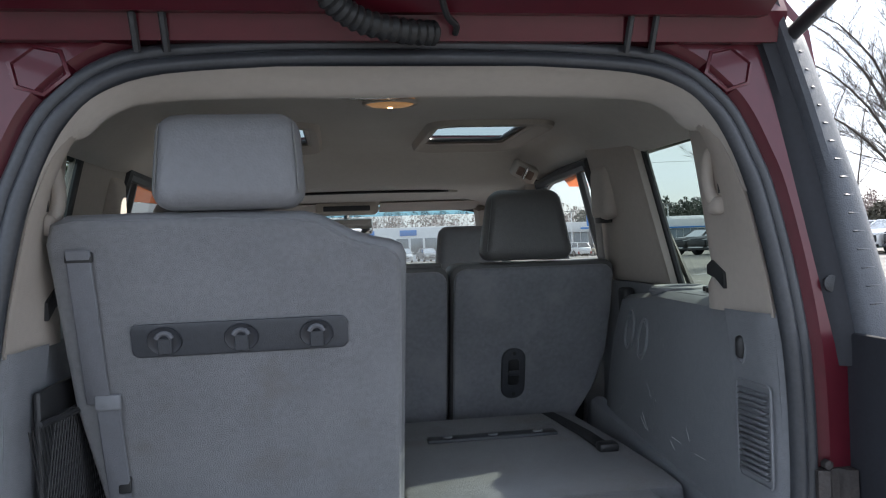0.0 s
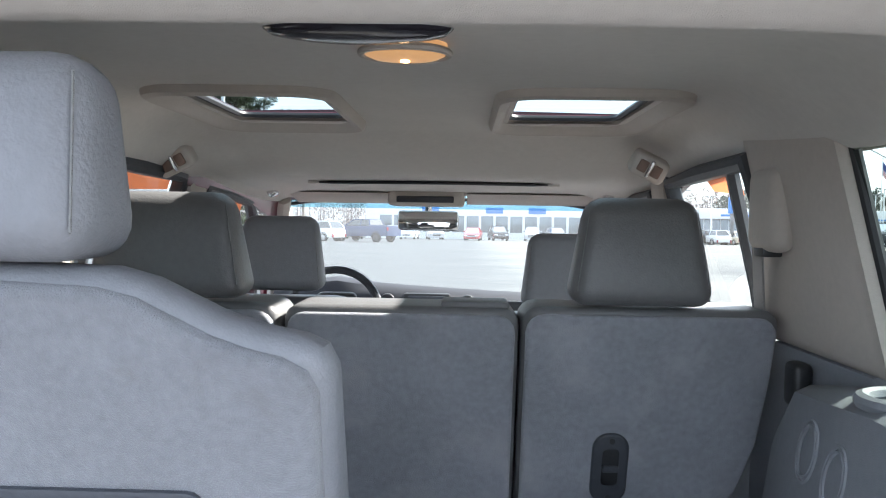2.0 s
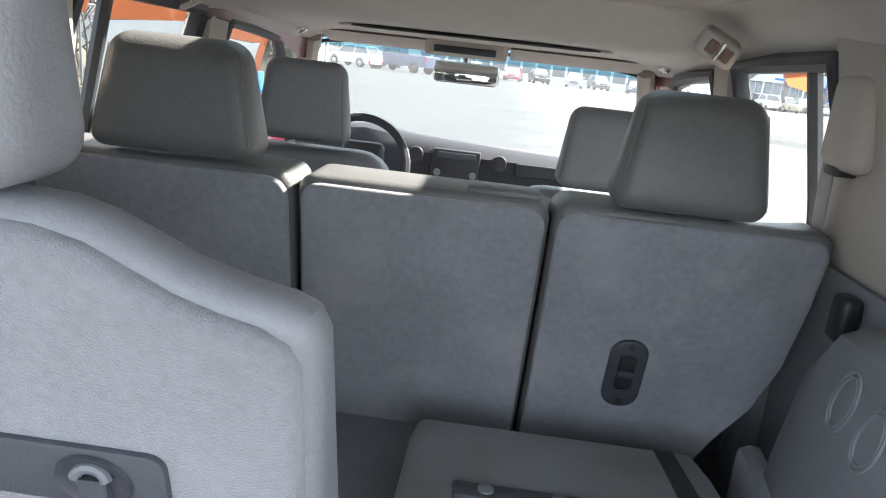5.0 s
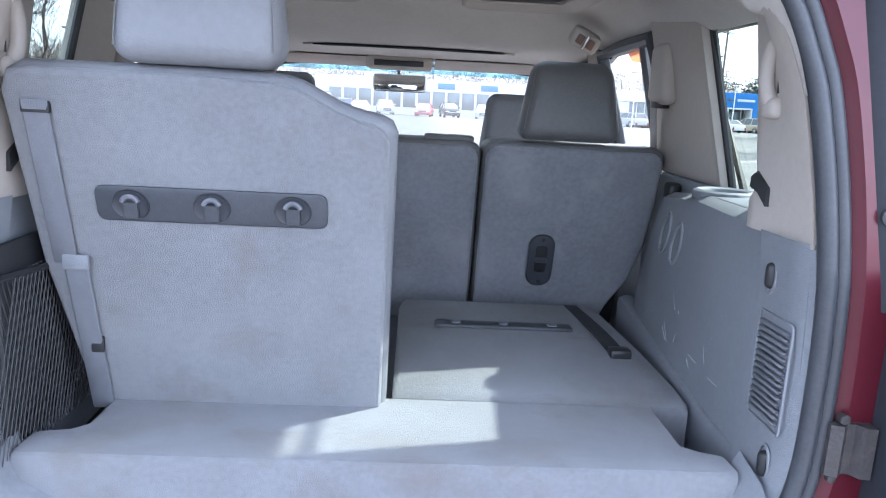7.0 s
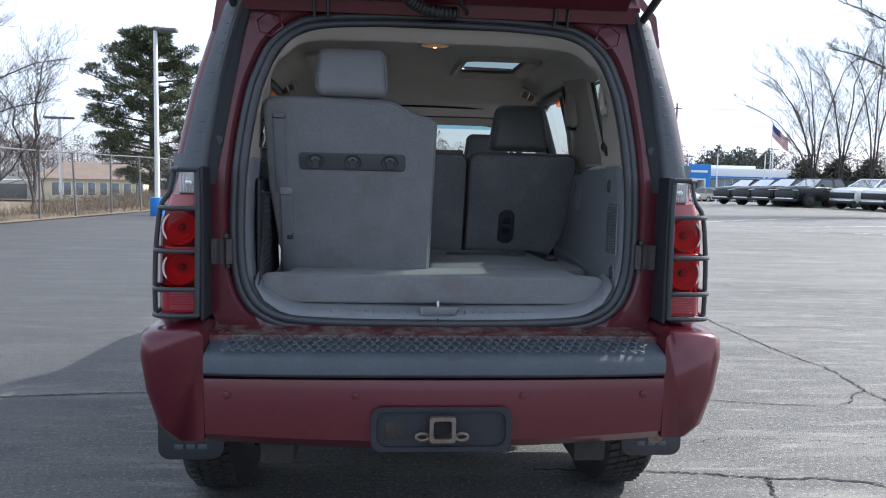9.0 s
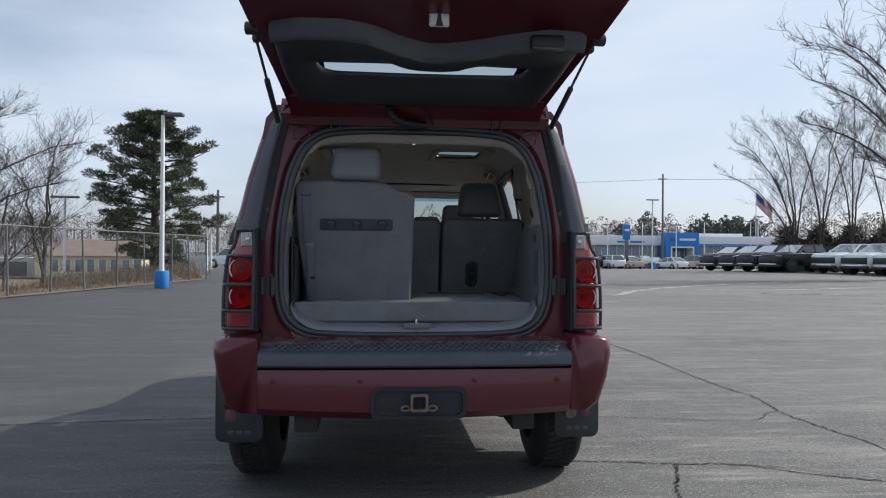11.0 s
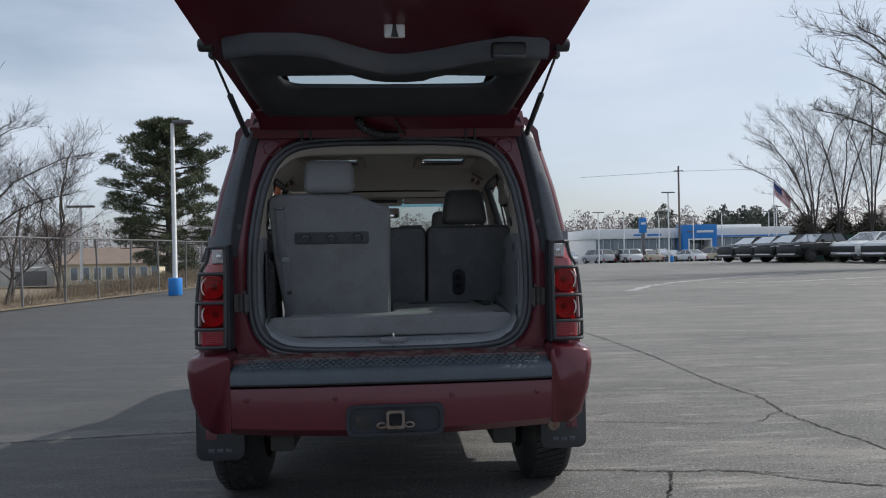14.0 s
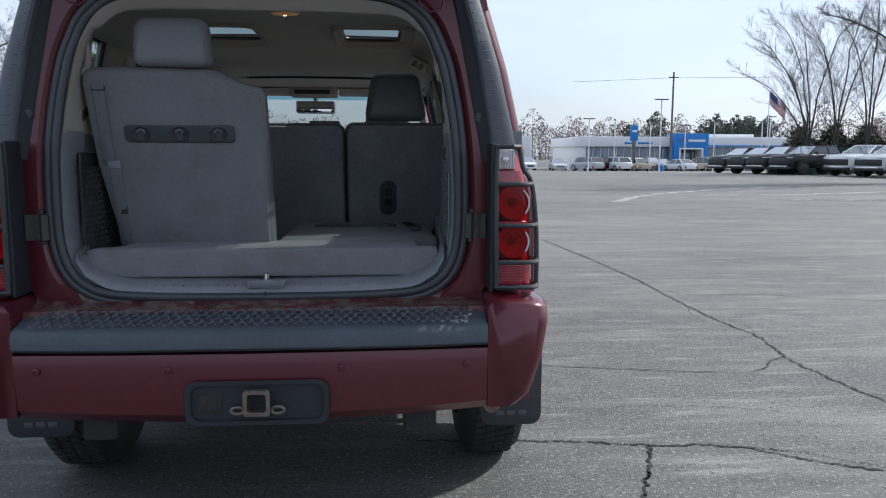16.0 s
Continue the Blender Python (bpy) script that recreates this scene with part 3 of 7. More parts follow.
for yc in (AXLE_R, AXLE_F):
    for s in (-1, 1):
        wheel(s, yc)
mirrored(lambda s: part("mud_flap", prism([(s * 0.82 + x, z) for x, z in rrect(-0.112, 0.112, 0.262, 0.62, (0.01, 0.01, 0.04, 0.04), 6)], "y", 0.5, 0.514, 0.004), M["black"], suv, "black rubber mud flap"))
for s in (-1, 1):
    for k in range(3):
        part("lettering_bar", rbox(s * 0.82 - 0.055 + 0.04 * k, s * 0.82 - 0.025 + 0.04 * k, 0.497, 0.501, 0.3, 0.318, 0.002), M["clad"], suv)
part("rear_axle", tube([(-0.66, AXLE_R, 0.37), (0, AXLE_R, 0.36), (0.66, AXLE_R, 0.37)], [0.045, 0.1, 0.045], 12), M["under"], suv)
part("exhaust_pipe", tube([(0.5, 1.6, 0.36), (0.6, 0.8, 0.4), (0.68, 0.3, 0.47), (0.7, 0.16, 0.46)], 0.028, 10), M["rusty"], suv)
part("silencer", cyl((0.3, 0.52, 0.49), 0.085, 0.5, "x", 16, bev=0.03), M["under"], suv)
mirrored(lambda s: part("frame_rail", rbox(min(s * 0.42, s * 0.52), max(s * 0.42, s * 0.52), 0.1, 3.9, 0.4, 0.5, 0.01), M["under"], suv))
mirrored(lambda s: part("shock_absorber", tube([(s * 0.5, 0.86, 0.3), (s * 0.52, 0.75, 0.62)], 0.03, 10), M["under"], suv))


# rear bumper
def bumper_end(s):
    # painted corner: outline seen from behind, drawn round to the flank
    rings = []
    for y, k in ((0.6, 0.0), (0.3, 0.005), (0.12, 0.0), (0.05, 0.02), (0.03, 0.045)):
        o = 0.862 - k
        rings.append([(s * 0.665, y, 0.5 if y < 0.5 else 0.6), (s * (o - 0.09), y, 0.5 if y < 0.5 else 0.6), (s * (o - 0.05), y, 0.535), (s * (o - 0.015), y, 0.64), (s * o, y, 0.74), (s * (o - 0.005), y, 0.795), (s * (o - 0.03), y, 0.813 - k * 0.2), (s * 0.68, y, 0.825 - k * 0.2), (s * 0.665, y, 0.8)])
    part("bumper_corner", loft(rings), M["red"], suv, angle=75)


mirrored(bumper_end)
part("bumper_cover", loft([[(x, y + 0.06, 0.685), (x, y, 0.68), (x, y - 0.004, 0.67), (x, y + 0.006, 0.52 - 0.02 * (1 - (x / 0.66) ** 2)), (x, y + 0.05, 0.485 - 0.02 * (1 - (x / 0.66) ** 2)), (x, y + 0.2, 0.5)]
      for x, y in ((x, 0.006 + 0.02 * (x / 0.66) ** 2) for x in np.linspace(-0.663, 0.663, 15))]), M["red"], suv)
pad = part("step_pad", loft([[(x, y + 0.16, 0.69), (x, y + 0.0, 0.69), (x, y - 0.012, 0.7), (x, y - 0.012, 0.735), (x, y + 0.002, 0.752), (x, y + 0.115, 0.782), (x, y + 0.13, 0.775)]
      for x, y in ((x, 0.0 + 0.025 * (x / 0.66) ** 4) for x in np.linspace(-0.662, 0.662, 19))]), M["pad"], suv, "black step pad with raised diamond tread")
tread = bmesh.new()
for row in range(4):
    for i in range(44):
        for k in (0, 1):
            x, y = -0.61 + 0.0278 * (i + 0.5 * (row % 2)) + 0.0139 * k, 0.018 + 0.0245 * row + 0.0122 * k
            t = pose(x, y, 0.757 + (y - 0.002) * 0.262, 14.5, 0, 0) @ pose(0, 0, 0, 0, 0, 45 if k else -45)
            prism([(-0.0095, 0), (-0.003, -0.0032), (0.003, -0.0032), (0.0095, 0), (0.003, 0.0032), (-0.003, 0.0032)], "z", 0, 0.0042, bm=tread, m=t)
part("diamond_tread", tread, M["pad_tread"], pad, smooth=False)
part("loading_ledge", loft([[(x, 0.1, 0.765), (x, 0.105, 0.788), (x, 0.16, 0.79), (x, 0.195, 0.8), (x, 0.21, 0.83), (x, 0.26, 0.83), (x, 0.26, 0.765)] for x in np.linspace(-0.67, 0.67, 15)]), M["dusty_red"], suv, "dusty red ledge with grit and dead leaves")
rnd = random.Random(5)
grit = bmesh.new()
for i in range(900):
    x = rnd.uniform(-0.64, 0.64) if i < 300 else rnd.choice((-1, 1)) * (0.64 - abs(rnd.gauss(0, 0.13)))
    if abs(x) < 0.655:
        rbox(-1, 1, -1, 1, -0.5, 0.5, 0, bm=grit, m=pose(x, rnd.uniform(0.108, 0.192), 0.7925, rnd.uniform(-25, 25), rnd.uniform(-25, 25), rnd.uniform(0, 360)) @ Matrix.Diagonal((rnd.uniform(0.0006, 0.0036), rnd.uniform(0.0005, 0.0013), 0.0007, 1)))
tagged(part("ledge_grit", grit, M["grit"], suv, "brown grit and bits of dead leaf", smooth=False), kind="stuff")
for x in (-0.6, -0.24, 0.24, 0.6):
    part("parking_sensor", cyl((x, 0.004 + 0.02 * (x / 0.66) ** 2, 0.635), 0.011, 0.012, "y", 16, bev=0.002), M["red"], suv)
for x, y in ((-0.46, 0.16), (0.46, 0.16), (-0.15, 0.155), (0.15, 0.155)):
    part("drain_plug", cyl((x, y, 0.793), 0.012, 0.006, "z", 16, bev=0.001), M["bracket"], suv)
mirrored(lambda s: part("bolt", cyl((s * 0.627, 0.205, 0.812), 0.011, 0.02, "y", 8, bev=0.003), M["rusty"], suv))
# towing receiver in its recess
rec = part("hitch_recess", loft([[(x, 0.0, z) for x, z in rrect(-0.19, 0.2, 0.482, 0.602, 0.03, 5)], [(x, -0.01, z) for x, z in rrect(-0.195, 0.205, 0.477, 0.607, 0.03, 5)],
     [(x, -0.01, z) for x, z in rrect(-0.18, 0.19, 0.49, 0.594, 0.03, 5)], [(x, 0.05, z) for x, z in rrect(-0.17, 0.18, 0.496, 0.586, 0.03, 5)]], caps=True), M["cover"], suv, "black plastic hitch surround")
b = loft([[(x, y, z) for x, z in rrect(-o + 0.006, o + 0.006, 0.548 - o, 0.548 + o, 0.008, 4)] for y, o in ((0.12, 0.031), (-0.022, 0.031), (-0.022, 0.037), (-0.036, 0.037), (-0.036, 0.026), (0.1, 0.026))], wrap=True)
part("tow_receiver", b, M["rusty"], suv, "rusty square tow bar receiver")
for s in (-1, 1):
    part("chain_loop", tube([(0.006 + s * (0.056 + 0.018 * math.cos(a)), -0.015, 0.522 + 0.01 * math.sin(a)) for a in (2 * math.pi * i / 14 for i in range(14))], 0.005, 6, closed=True), M["rusty"], suv)
part("connector_box", rbox(-0.16, -0.09, -0.004, 0.06, 0.505, 0.565, 0.01), M["under"], suv)


# tail lamps with their black guards
def tail_lamp(s):
    def ox(z):
        return float(np.interp(z, (0.84, 1.1, 1.15, 1.19, 1.26), (0.815, 0.81, 0.8, 0.786, 0.77)))

    def block(name, z0, z1, mat, parent, y=0.118, d=0.0, label=""):
        k = 0.0 if parent is suv else 0.003
        rings = [[(s * (0.695 - k), 0.22 + k, z), (s * (0.695 - k), y + d, z), (s * (ox(z) - 0.03), y + d, z), (s * (ox(z) - 0.005 + k), y + 0.03 + d, z), (s * (ox(z) + k), 0.26 + k, z)] for z in np.linspace(z0, z1, 5)]
        return part(name, loft(rings), mat, parent, label)

    def cover(name, z0, z1, mat, y=0.122, label=""):
        rings = [[(s * 0.692, 0.2, z), (s * 0.692, y, z), (s * (ox(z) - 0.034), y, z), (s * (ox(z) - 0.012), y + 0.012, z), (s * (ox(z) - 0.002), y + 0.035, z), (s * ox(z), 0.255, z)] for z in np.linspace(z0, z1, 4)]
        return part(name, loft(rings, close=False), mat, lamp, label)

    def dish(zc, r, mat):
        rings = [[(s * 0.752 + k * r * math.cos(a), 0.158 - 0.03 * k * k, zc + k * r * math.sin(a)) for a in (2 * math.pi * i / 28 for i in range(28))] for k in (0.25, 0.5, 0.75, 0.92, 1.0)]
        rings.append([(s * 0.752 + 1.03 * r * math.cos(a), 0.16, zc + 1.03 * r * math.sin(a)) for a in (2 * math.pi * i / 28 for i in range(28))])
        d = part("reflector_bowl", loft(rings, caps=False), M[mat], lamp)
        part("bulb_mount", cyl((s * 0.752, 0.15, zc), r * 0.18, 0.02, "y", 18, bev=0.003), M["lens_red"], d)
        for q in (0.42, 0.68, 0.94):
            part("reflector_ring", tube([(s * 0.752 + q * r * math.cos(a), 0.1565 - 0.03 * q * q, zc + q * r * math.sin(a)) for a in (2 * math.pi * i / 28 for i in range(28))], 0.0028, 5, closed=True), M[mat], d)

    lamp = block("tail_lamp", 0.848, 1.258, M["lens_deep"], suv, 0.162, 0, "red tail lamp with clear reversing lens behind a black guard")
    dish(1.095, 0.05, "reflector")
    dish(0.978, 0.05, "reflector")
    part("reflector_plate", rbox(min(s * 0.697, s * 0.757), max(s * 0.697, s * 0.757), 0.146, 0.166, 1.194, 1.254, 0.004), M["lens_clear"], lamp)
    for k in range(7):
        part("reflector_flute", tube([(s * (0.703 + 0.008 * k), 0.1445, z) for z in (1.197, 1.251)], 0.0022, 5), M["reflector"], lamp)
    part("bulb", cyl((s * 0.727, 0.141, 1.224), 0.011, 0.012, "y", 18, bev=0.003), M["chrome"], lamp)
    cover("upper_lens", 1.04, 1.15, M["lens_cover"], label="red lens")
    cover("lower_lens", 0.922, 1.034, M["lens_cover"], label="red lens")
    cover("reversing_lens", 1.192, 1.256, M["lens_glass"], 0.124, label="clear lens")
    cover("upper_band", 1.152, 1.19, M["lens_red"], 0.12)
    cover("lower_reflector", 0.85, 0.918, M["lens_red"], 0.12)
    part("lens_divider", rbox(min(s * 0.692, s * 0.79), max(s * 0.692, s * 0.79), 0.122, 0.165, 1.033, 1.041, 0.002, 1), M["lens_deep"], lamp)
    for k in range(7):
        z = 0.858 + 0.0078 * k
        part("lens_rib", rbox(min(s * 0.696, s * (ox(z) - 0.036)), max(s * 0.696, s * (ox(z) - 0.036)), 0.1175, 0.1225, z, z + 0.003, 0.001, 1), M["lens_red"], lamp)
    guard = part("lamp_guard", tube(smooth_line([(s * 0.697, 0.108, 1.265), (s * 0.693, 0.1, 1.15), (s * 0.695, 0.1, 0.98), (s * 0.699, 0.106, 0.842)], 4), 0.0085, 10), M["black"], suv, "black tubular tail lamp guard")
    for z, out in ((1.262, 0.77), (1.152, 0.808), (1.03, 0.822), (0.92, 0.826), (0.844, 0.826)):
        part("guard_bar", tube(smooth_line([(s * 0.695, 0.103, z), (s * 0.74, 0.094, z), (s * (out - 0.03), 0.096, z), (s * (out - 0.006), 0.115, z), (s * (out + 0.002), 0.15, z), (s * (out + 0.004), 0.2, z)], 5), 0.0072, 8), M["black"], guard)
    part("guard_bar", tube(smooth_line([(s * 0.772, 0.16, 1.262), (s * 0.784, 0.155, 1.2), (s * 0.81, 0.15, 1.152), (s * 0.825, 0.15, 1.03), (s * 0.829, 0.15, 0.92), (s * 0.829, 0.152, 0.844)], 4), 0.0075, 8), M["black"], guard)
    lb = part("latch_bracket", loft([[(s * x, y, z) for x, y in ((0.614, 0.2), (0.614, 0.182), (0.63, 0.176), (0.64, 0.186), (0.652, 0.186), (0.66, 0.172), (0.674, 0.17), (0.676, 0.2))] for z in (0.985, 0.99, 1.055, 1.06)]), M["bracket"], suv, "dusty steel latch bracket")
    part("bolt", cyl((s * 0.632, 0.186, 1.068), 0.008, 0.012, "y", 6, bev=0.001), M["bracket"], lb)
    part("bolt", cyl((s * 0.628, 0.188, 0.978), 0.007, 0.01, "y", 6, bev=0.001), M["bracket"], lb)
    part("lamp_bezel", rbox(min(s * 0.678, s * 0.6905), max(s * 0.678, s * 0.6905), 0.102, 0.24, 0.828, 1.272, 0.006), M["cover"], suv)


mirrored(tail_lamp)


# ---- tailgate, raised ----
HINGE, LIP = Vector((0, 0.22, 1.835)), Vector((0, -0.8, 2.0))


def gate(x, u, w):
    """A place on the raised tailgate: across, along from the hinge (0 to 1), and below its inner plane."""
    d = LIP - HINGE
    return Vector((x, HINGE.y + d.y * u, HINGE.z + d.z * u - w))


def gate_half(u):
    return float(np.interp(u, (0, 0.3, 0.6, 0.9, 1.0), (0.562, 0.57, 0.588, 0.615, 0.63)))


us = (0.0, 0.08, 0.2, 0.4, 0.6, 0.8, 0.93, 1.0)
rings = []
for u in us:
    h, c = gate_half(u), 0.03 + 0.06 * math.sin(math.pi * u)
    th = float(np.interp(u, (0, 0.85, 1.0), (1.0, 1.0, 0.15)))
    rings.append([gate(-h, u, -0.02 * th), gate(-h, u, 0.03 * th), gate(-h + 0.03, u, 0.02 * th)] + [gate(x, u, 0.0) for x in np.linspace(-h + 0.06, h - 0.06, 7)] +
                 [gate(h - 0.03, u, 0.02 * th), gate(h, u, 0.03 * th), gate(h, u, -0.02 * th)] + [gate(x, u, (-0.03 - 0.02 * (1 - (x / h) ** 2)) * th) for x in np.linspace(h - 0.05, -h + 0.05, 9)])
b = bmesh.new()
vs = [[b.verts.new(p) for p in r] for r in rings]
n = len(vs[0])
for k in range(len(vs) - 1):
    for i in range(n):
        j = (i + 1) % n
        inside, outside = 3 <= i < 9, 14 <= i < 20
        if us[k + 1] <= 0.61 and ((us[k] >= 0.2 and inside) or (us[k] >= 0.08 and outside)):
            continue
        b.faces.new((vs[k][i], vs[k][j], vs[k + 1][j], vs[k + 1][i]))
b.faces.new(vs[0][::-1])
b.faces.new(vs[-1])
part("tailgate", b, M["red"], suv, "raised red tailgate with black inner trim")
# outer glass
b = bmesh.new()
b.faces.new([b.verts.new(gate(x, u, -0.006)) for x, u in ((-0.5, 0.18), (0.5, 0.18), (0.53, 0.62), (-0.53, 0.62))])
g = part("tailgate_window", b, M["gateglass"], suv, smooth=False)
g.visible_shadow = False


def gate_crest(x):
    """How far along from the hinge the inner moulding reaches, dipping round the latch."""
    return float(np.interp(x, (-0.55, -0.45, -0.3, -0.2, -0.1, 0.0, 0.06, 0.16, 0.28, 0.42, 0.56), (0.74, 0.775, 0.775, 0.745, 0.67, 0.615, 0.615, 0.645, 0.7, 0.75, 0.74)))


def four_sides(top, left, bottom, right, n=14):
    """A closed loop of four lines, each resampled to n points."""
    out = []
    for line in (top, left, bottom, right):
        pts = smooth_line([(x, v, 0) for x, v in line], 6)
        out += [(p.x, p.y) for p in (pts[int(i * (len(pts) - 1) / n)].lerp(pts[min(int(i * (len(pts) - 1) / n) + 1, len(pts) - 1)], i * (len(pts) - 1) / n % 1) for i in range(n))]
    return out


def gate_trim():
    """The dark inner panel with its window slot, shaped as a shallow bowl."""
    slot = four_sides([(0.425, 0.425), (0.2, 0.435), (0.16, 0.432), (0.13, 0.395), (0.0, 0.385), (-0.06, 0.395), (-0.1, 0.432), (-0.2, 0.435), (-0.415, 0.43)],
                      [(-0.415, 0.43), (-0.4, 0.36), (-0.36, 0.325), (-0.32, 0.318)], [(-0.32, 0.318), (0.0, 0.312), (0.33, 0.318)], [(0.33, 0.318), (0.375, 0.325), (0.41, 0.355), (0.425, 0.425)])
    outer = four_sides([(x, gate_crest(x) - 0.045) for x in (0.545, 0.42, 0.28, 0.15, 0.03, -0.1, -0.2, -0.3, -0.45, -0.54)], [(-0.54, 0.7), (-0.535, 0.4), (-0.51, 0.13)], [(-0.51, 0.13), (0.0, 0.12), (0.51, 0.13)], [(0.51, 0.13), (0.535, 0.4), (0.545, 0.7)])
    rings = [[gate(x, v, -0.012) for x, v in slot], [gate(x, v, 0.004) for x, v in slot]]
    for k, w in ((0.08, 0.01), (0.25, 0.03), (0.55, 0.05), (0.8, 0.058), (0.94, 0.054), (1.0, 0.044)):
        rings.append([gate(a + (c - a) * k, b + (d - b) * k, w) for (a, b), (c, d) in zip(slot, outer)])
    rings.append([gate(x * 1.015, v + (0.01 if v > 0.4 else -0.012), 0.0) for x, v in outer])
    return loft(rings, caps=False)


trim = part("tailgate_trim", gate_trim(), M["black"], suv, "black moulded tailgate inner panel", angle=60)
# the raised moulding along the latch side, with a lit upper face
b = loft([[gate(x, c - 0.06, 0.02), gate(x, c - 0.055, 0.05), gate(x, c - 0.035, 0.06), gate(x, c - 0.012, 0.045), gate(x, c, 0.012), gate(x, c, -0.004), gate(x, c - 0.06, -0.004)]
          for x, c in ((x, gate_crest(x)) for x in np.linspace(-0.55, 0.56, 41))])
part("lower_trim", b, M["gate_trim"], trim, "slate grey moulding", angle=60)
# red flange beside the hinges
part("gate_flange", loft([[gate(x, 0.14, 0.03), gate(x, 0.08, 0.062), gate(x, 0.045, 0.078), gate(x, 0.02, 0.07), gate(x, 0.005, 0.03), gate(x, 0.01, 0.0), gate(x, 0.14, 0.0)] for x in np.linspace(-0.55, 0.55, 9)]), M["red"], suv)
# pull recess as a solid block, the shade inside it given by black colour
cup = part("pull_cup", rbox(0.355, 0.475, -0.562, -0.52, 1.885, 1.938, 0.012, 3), M["rubber"], trim)
part("pull_lip", rbox(0.36, 0.47, -0.575, -0.55, 1.882, 1.89, 0.003), M["gate_trim"], cup)
lp = part("latch_plate", rbox(-0.008, 0.061, -0.63, -0.615, 1.93, 1.998, 0.01, 3), M["plate"], suv, "bright steel latch plate")
part("latch_slot", prism([(0.014, 1.932), (0.04, 1.932), (0.034, 1.952), (0.031, 1.978), (0.022, 1.978), (0.019, 1.952)], "y", -0.634, -0.628), M["rubber"], lp)
mirrored(lambda s: part("gate_bump_stop", cyl((s * 0.605, -0.52, 1.935), 0.022, 0.05, "x", 14, bev=0.006), M["rubber"], suv))


def strut(s):
    a, c = Vector((s * 0.612, -0.4, 1.935)), Vector((s * 0.612, 0.26, 1.73))
    m = a.lerp(c, 0.42)
    st = part("gas_strut", tube([m, c], 0.012, 10), M["black"], suv, "black gas strut holding the tailgate")
    part("strut_rod", tube([a, m], 0.0055, 8), M["slate"], st)
    part("strut_end", rbox(a.x - 0.012, a.x + 0.012, a.y - 0.02, a.y + 0.02, a.z - 0.015, a.z + 0.03, 0.008), M["black"], st)


mirrored(strut)
for x in (-0.36, 0.36):
    b = tube([(x - 0.02, 0.22, 1.72), (x - 0.02, 0.19, 1.775), (x - 0.02, 0.2, 1.83)], 0.0055, 6)
    b = tube([(x + 0.02, 0.22, 1.72), (x + 0.02, 0.19, 1.775), (x + 0.02, 0.2, 1.83)], 0.0055, 6, b)
    part("tailgate_hinge", b, M["black"], suv)
boot = smooth_line([(-0.13, 0.1, 1.8), (-0.11, 0.12, 1.765), (-0.07, 0.15, 1.745), (-0.01, 0.175, 1.738), (0.04, 0.2, 1.742)], 9)
part("wiring_boot", tube(boot, [0.019 if i % 2 else 0.0155 for i in range(len(boot))], 12), M["rubber"], suv, "corrugated black wiring boot")
part("washer_hose", tube(smooth_line([(0.03, 0.1, 1.79), (0.05, 0.15, 1.755), (0.068, 0.18, 1.748), (0.07, 0.2, 1.742)], 5), 0.005, 8), M["rubber"], suv)

# ---- cabin lining ----
def ceiling_z(y):
    return float(np.interp(y, (0.2, 0.42, 0.55, 0.7, 1.2, 1.56, 1.66, 1.78, 1.9, 2.0, 2.4, 2.72), (1.7, 1.715, 1.738, 1.755, 1.766, 1.766, 1.752, 1.7, 1.667, 1.656, 1.652, 1.63)))


REAR_LINE = [(0.531, 1.5), (0.508, 1.562), (0.474, 1.622), (0.428, 1.663), (0.345, 1.688), (0.19, 1.6985)]


LINER_STEPS = 4


def liner_row(y):
    z = ceiling_z(y)
    w = float(np.interp(y, (0.2, 0.5, 1.5, 2.72), (0.55, 0.6, 0.65, 0.61)))
    zs = float(np.interp(y, (0.2, 0.4, 1.2, 1.9, 2.72), (1.6, 1.645, 1.66, 1.64, 1.6)))
    half = [(w + 0.035, zs - 0.01), (w, zs + 0.012), (w * 0.93, zs + (z - zs) * 0.55), (w * 0.84, zs + (z - zs) * 0.9), (0.45, z), (0.19, z)]
    # behind, the lining gathers to the line of the seal
    dip = 0.028 * math.exp(-((y - 0.33) / 0.06) ** 2)
    drawn = []
    for (p, q), (a, c), reach, sag in zip(half, REAR_LINE, (0.07, 0.12, 0.25, 0.25, 0.25, 0.25), (0.0, 0.3, 1.0, 1.0, 1.0, 1.0)):
        k = min(max((y - 0.222) / reach, 0.0), 1.0)
        k = k * k * (3 - 2 * k)
        drawn.append((a + (p - a) * k, c + (q - c) * k - dip * sag))
    half = drawn
    half = [(p.x, p.y) for p in smooth_line([(x, q, 0) for x, q in half], LINER_STEPS)]
    return [(-x, y, q) for x, q in half] + [(x, y, q) for x, q in half[::-1]]


b = bmesh.new()
ly = [0.216, 0.23, 0.245, 0.265, 0.29, 0.31, 0.325, 0.34, 0.36, 0.38, 0.41, 0.44, 0.48, 0.53, 0.6, 0.7, 0.85, 1.0, 1.2, 1.56, 1.6, 1.64, 1.7, 1.78, 1.84, 1.9, 2.0, 2.2, 2.4, 2.55, 2.7]
vs = [[b.verts.new(p) for p in liner_row(y)] for y in ly]
for k in range(len(ly) - 1):
    last = 5 * LINER_STEPS
    for i in range(2 * last + 1):
        if ly[k] == 1.2 and (4 * LINER_STEPS <= i < last or last < i <= last + LINER_STEPS):
            continue
        b.faces.new((vs[k][i], vs[k][i + 1], vs[k + 1][i + 1], vs[k + 1][i]))
part("headliner", b, M["liner"], suv, "beige woven headliner", angle=60)


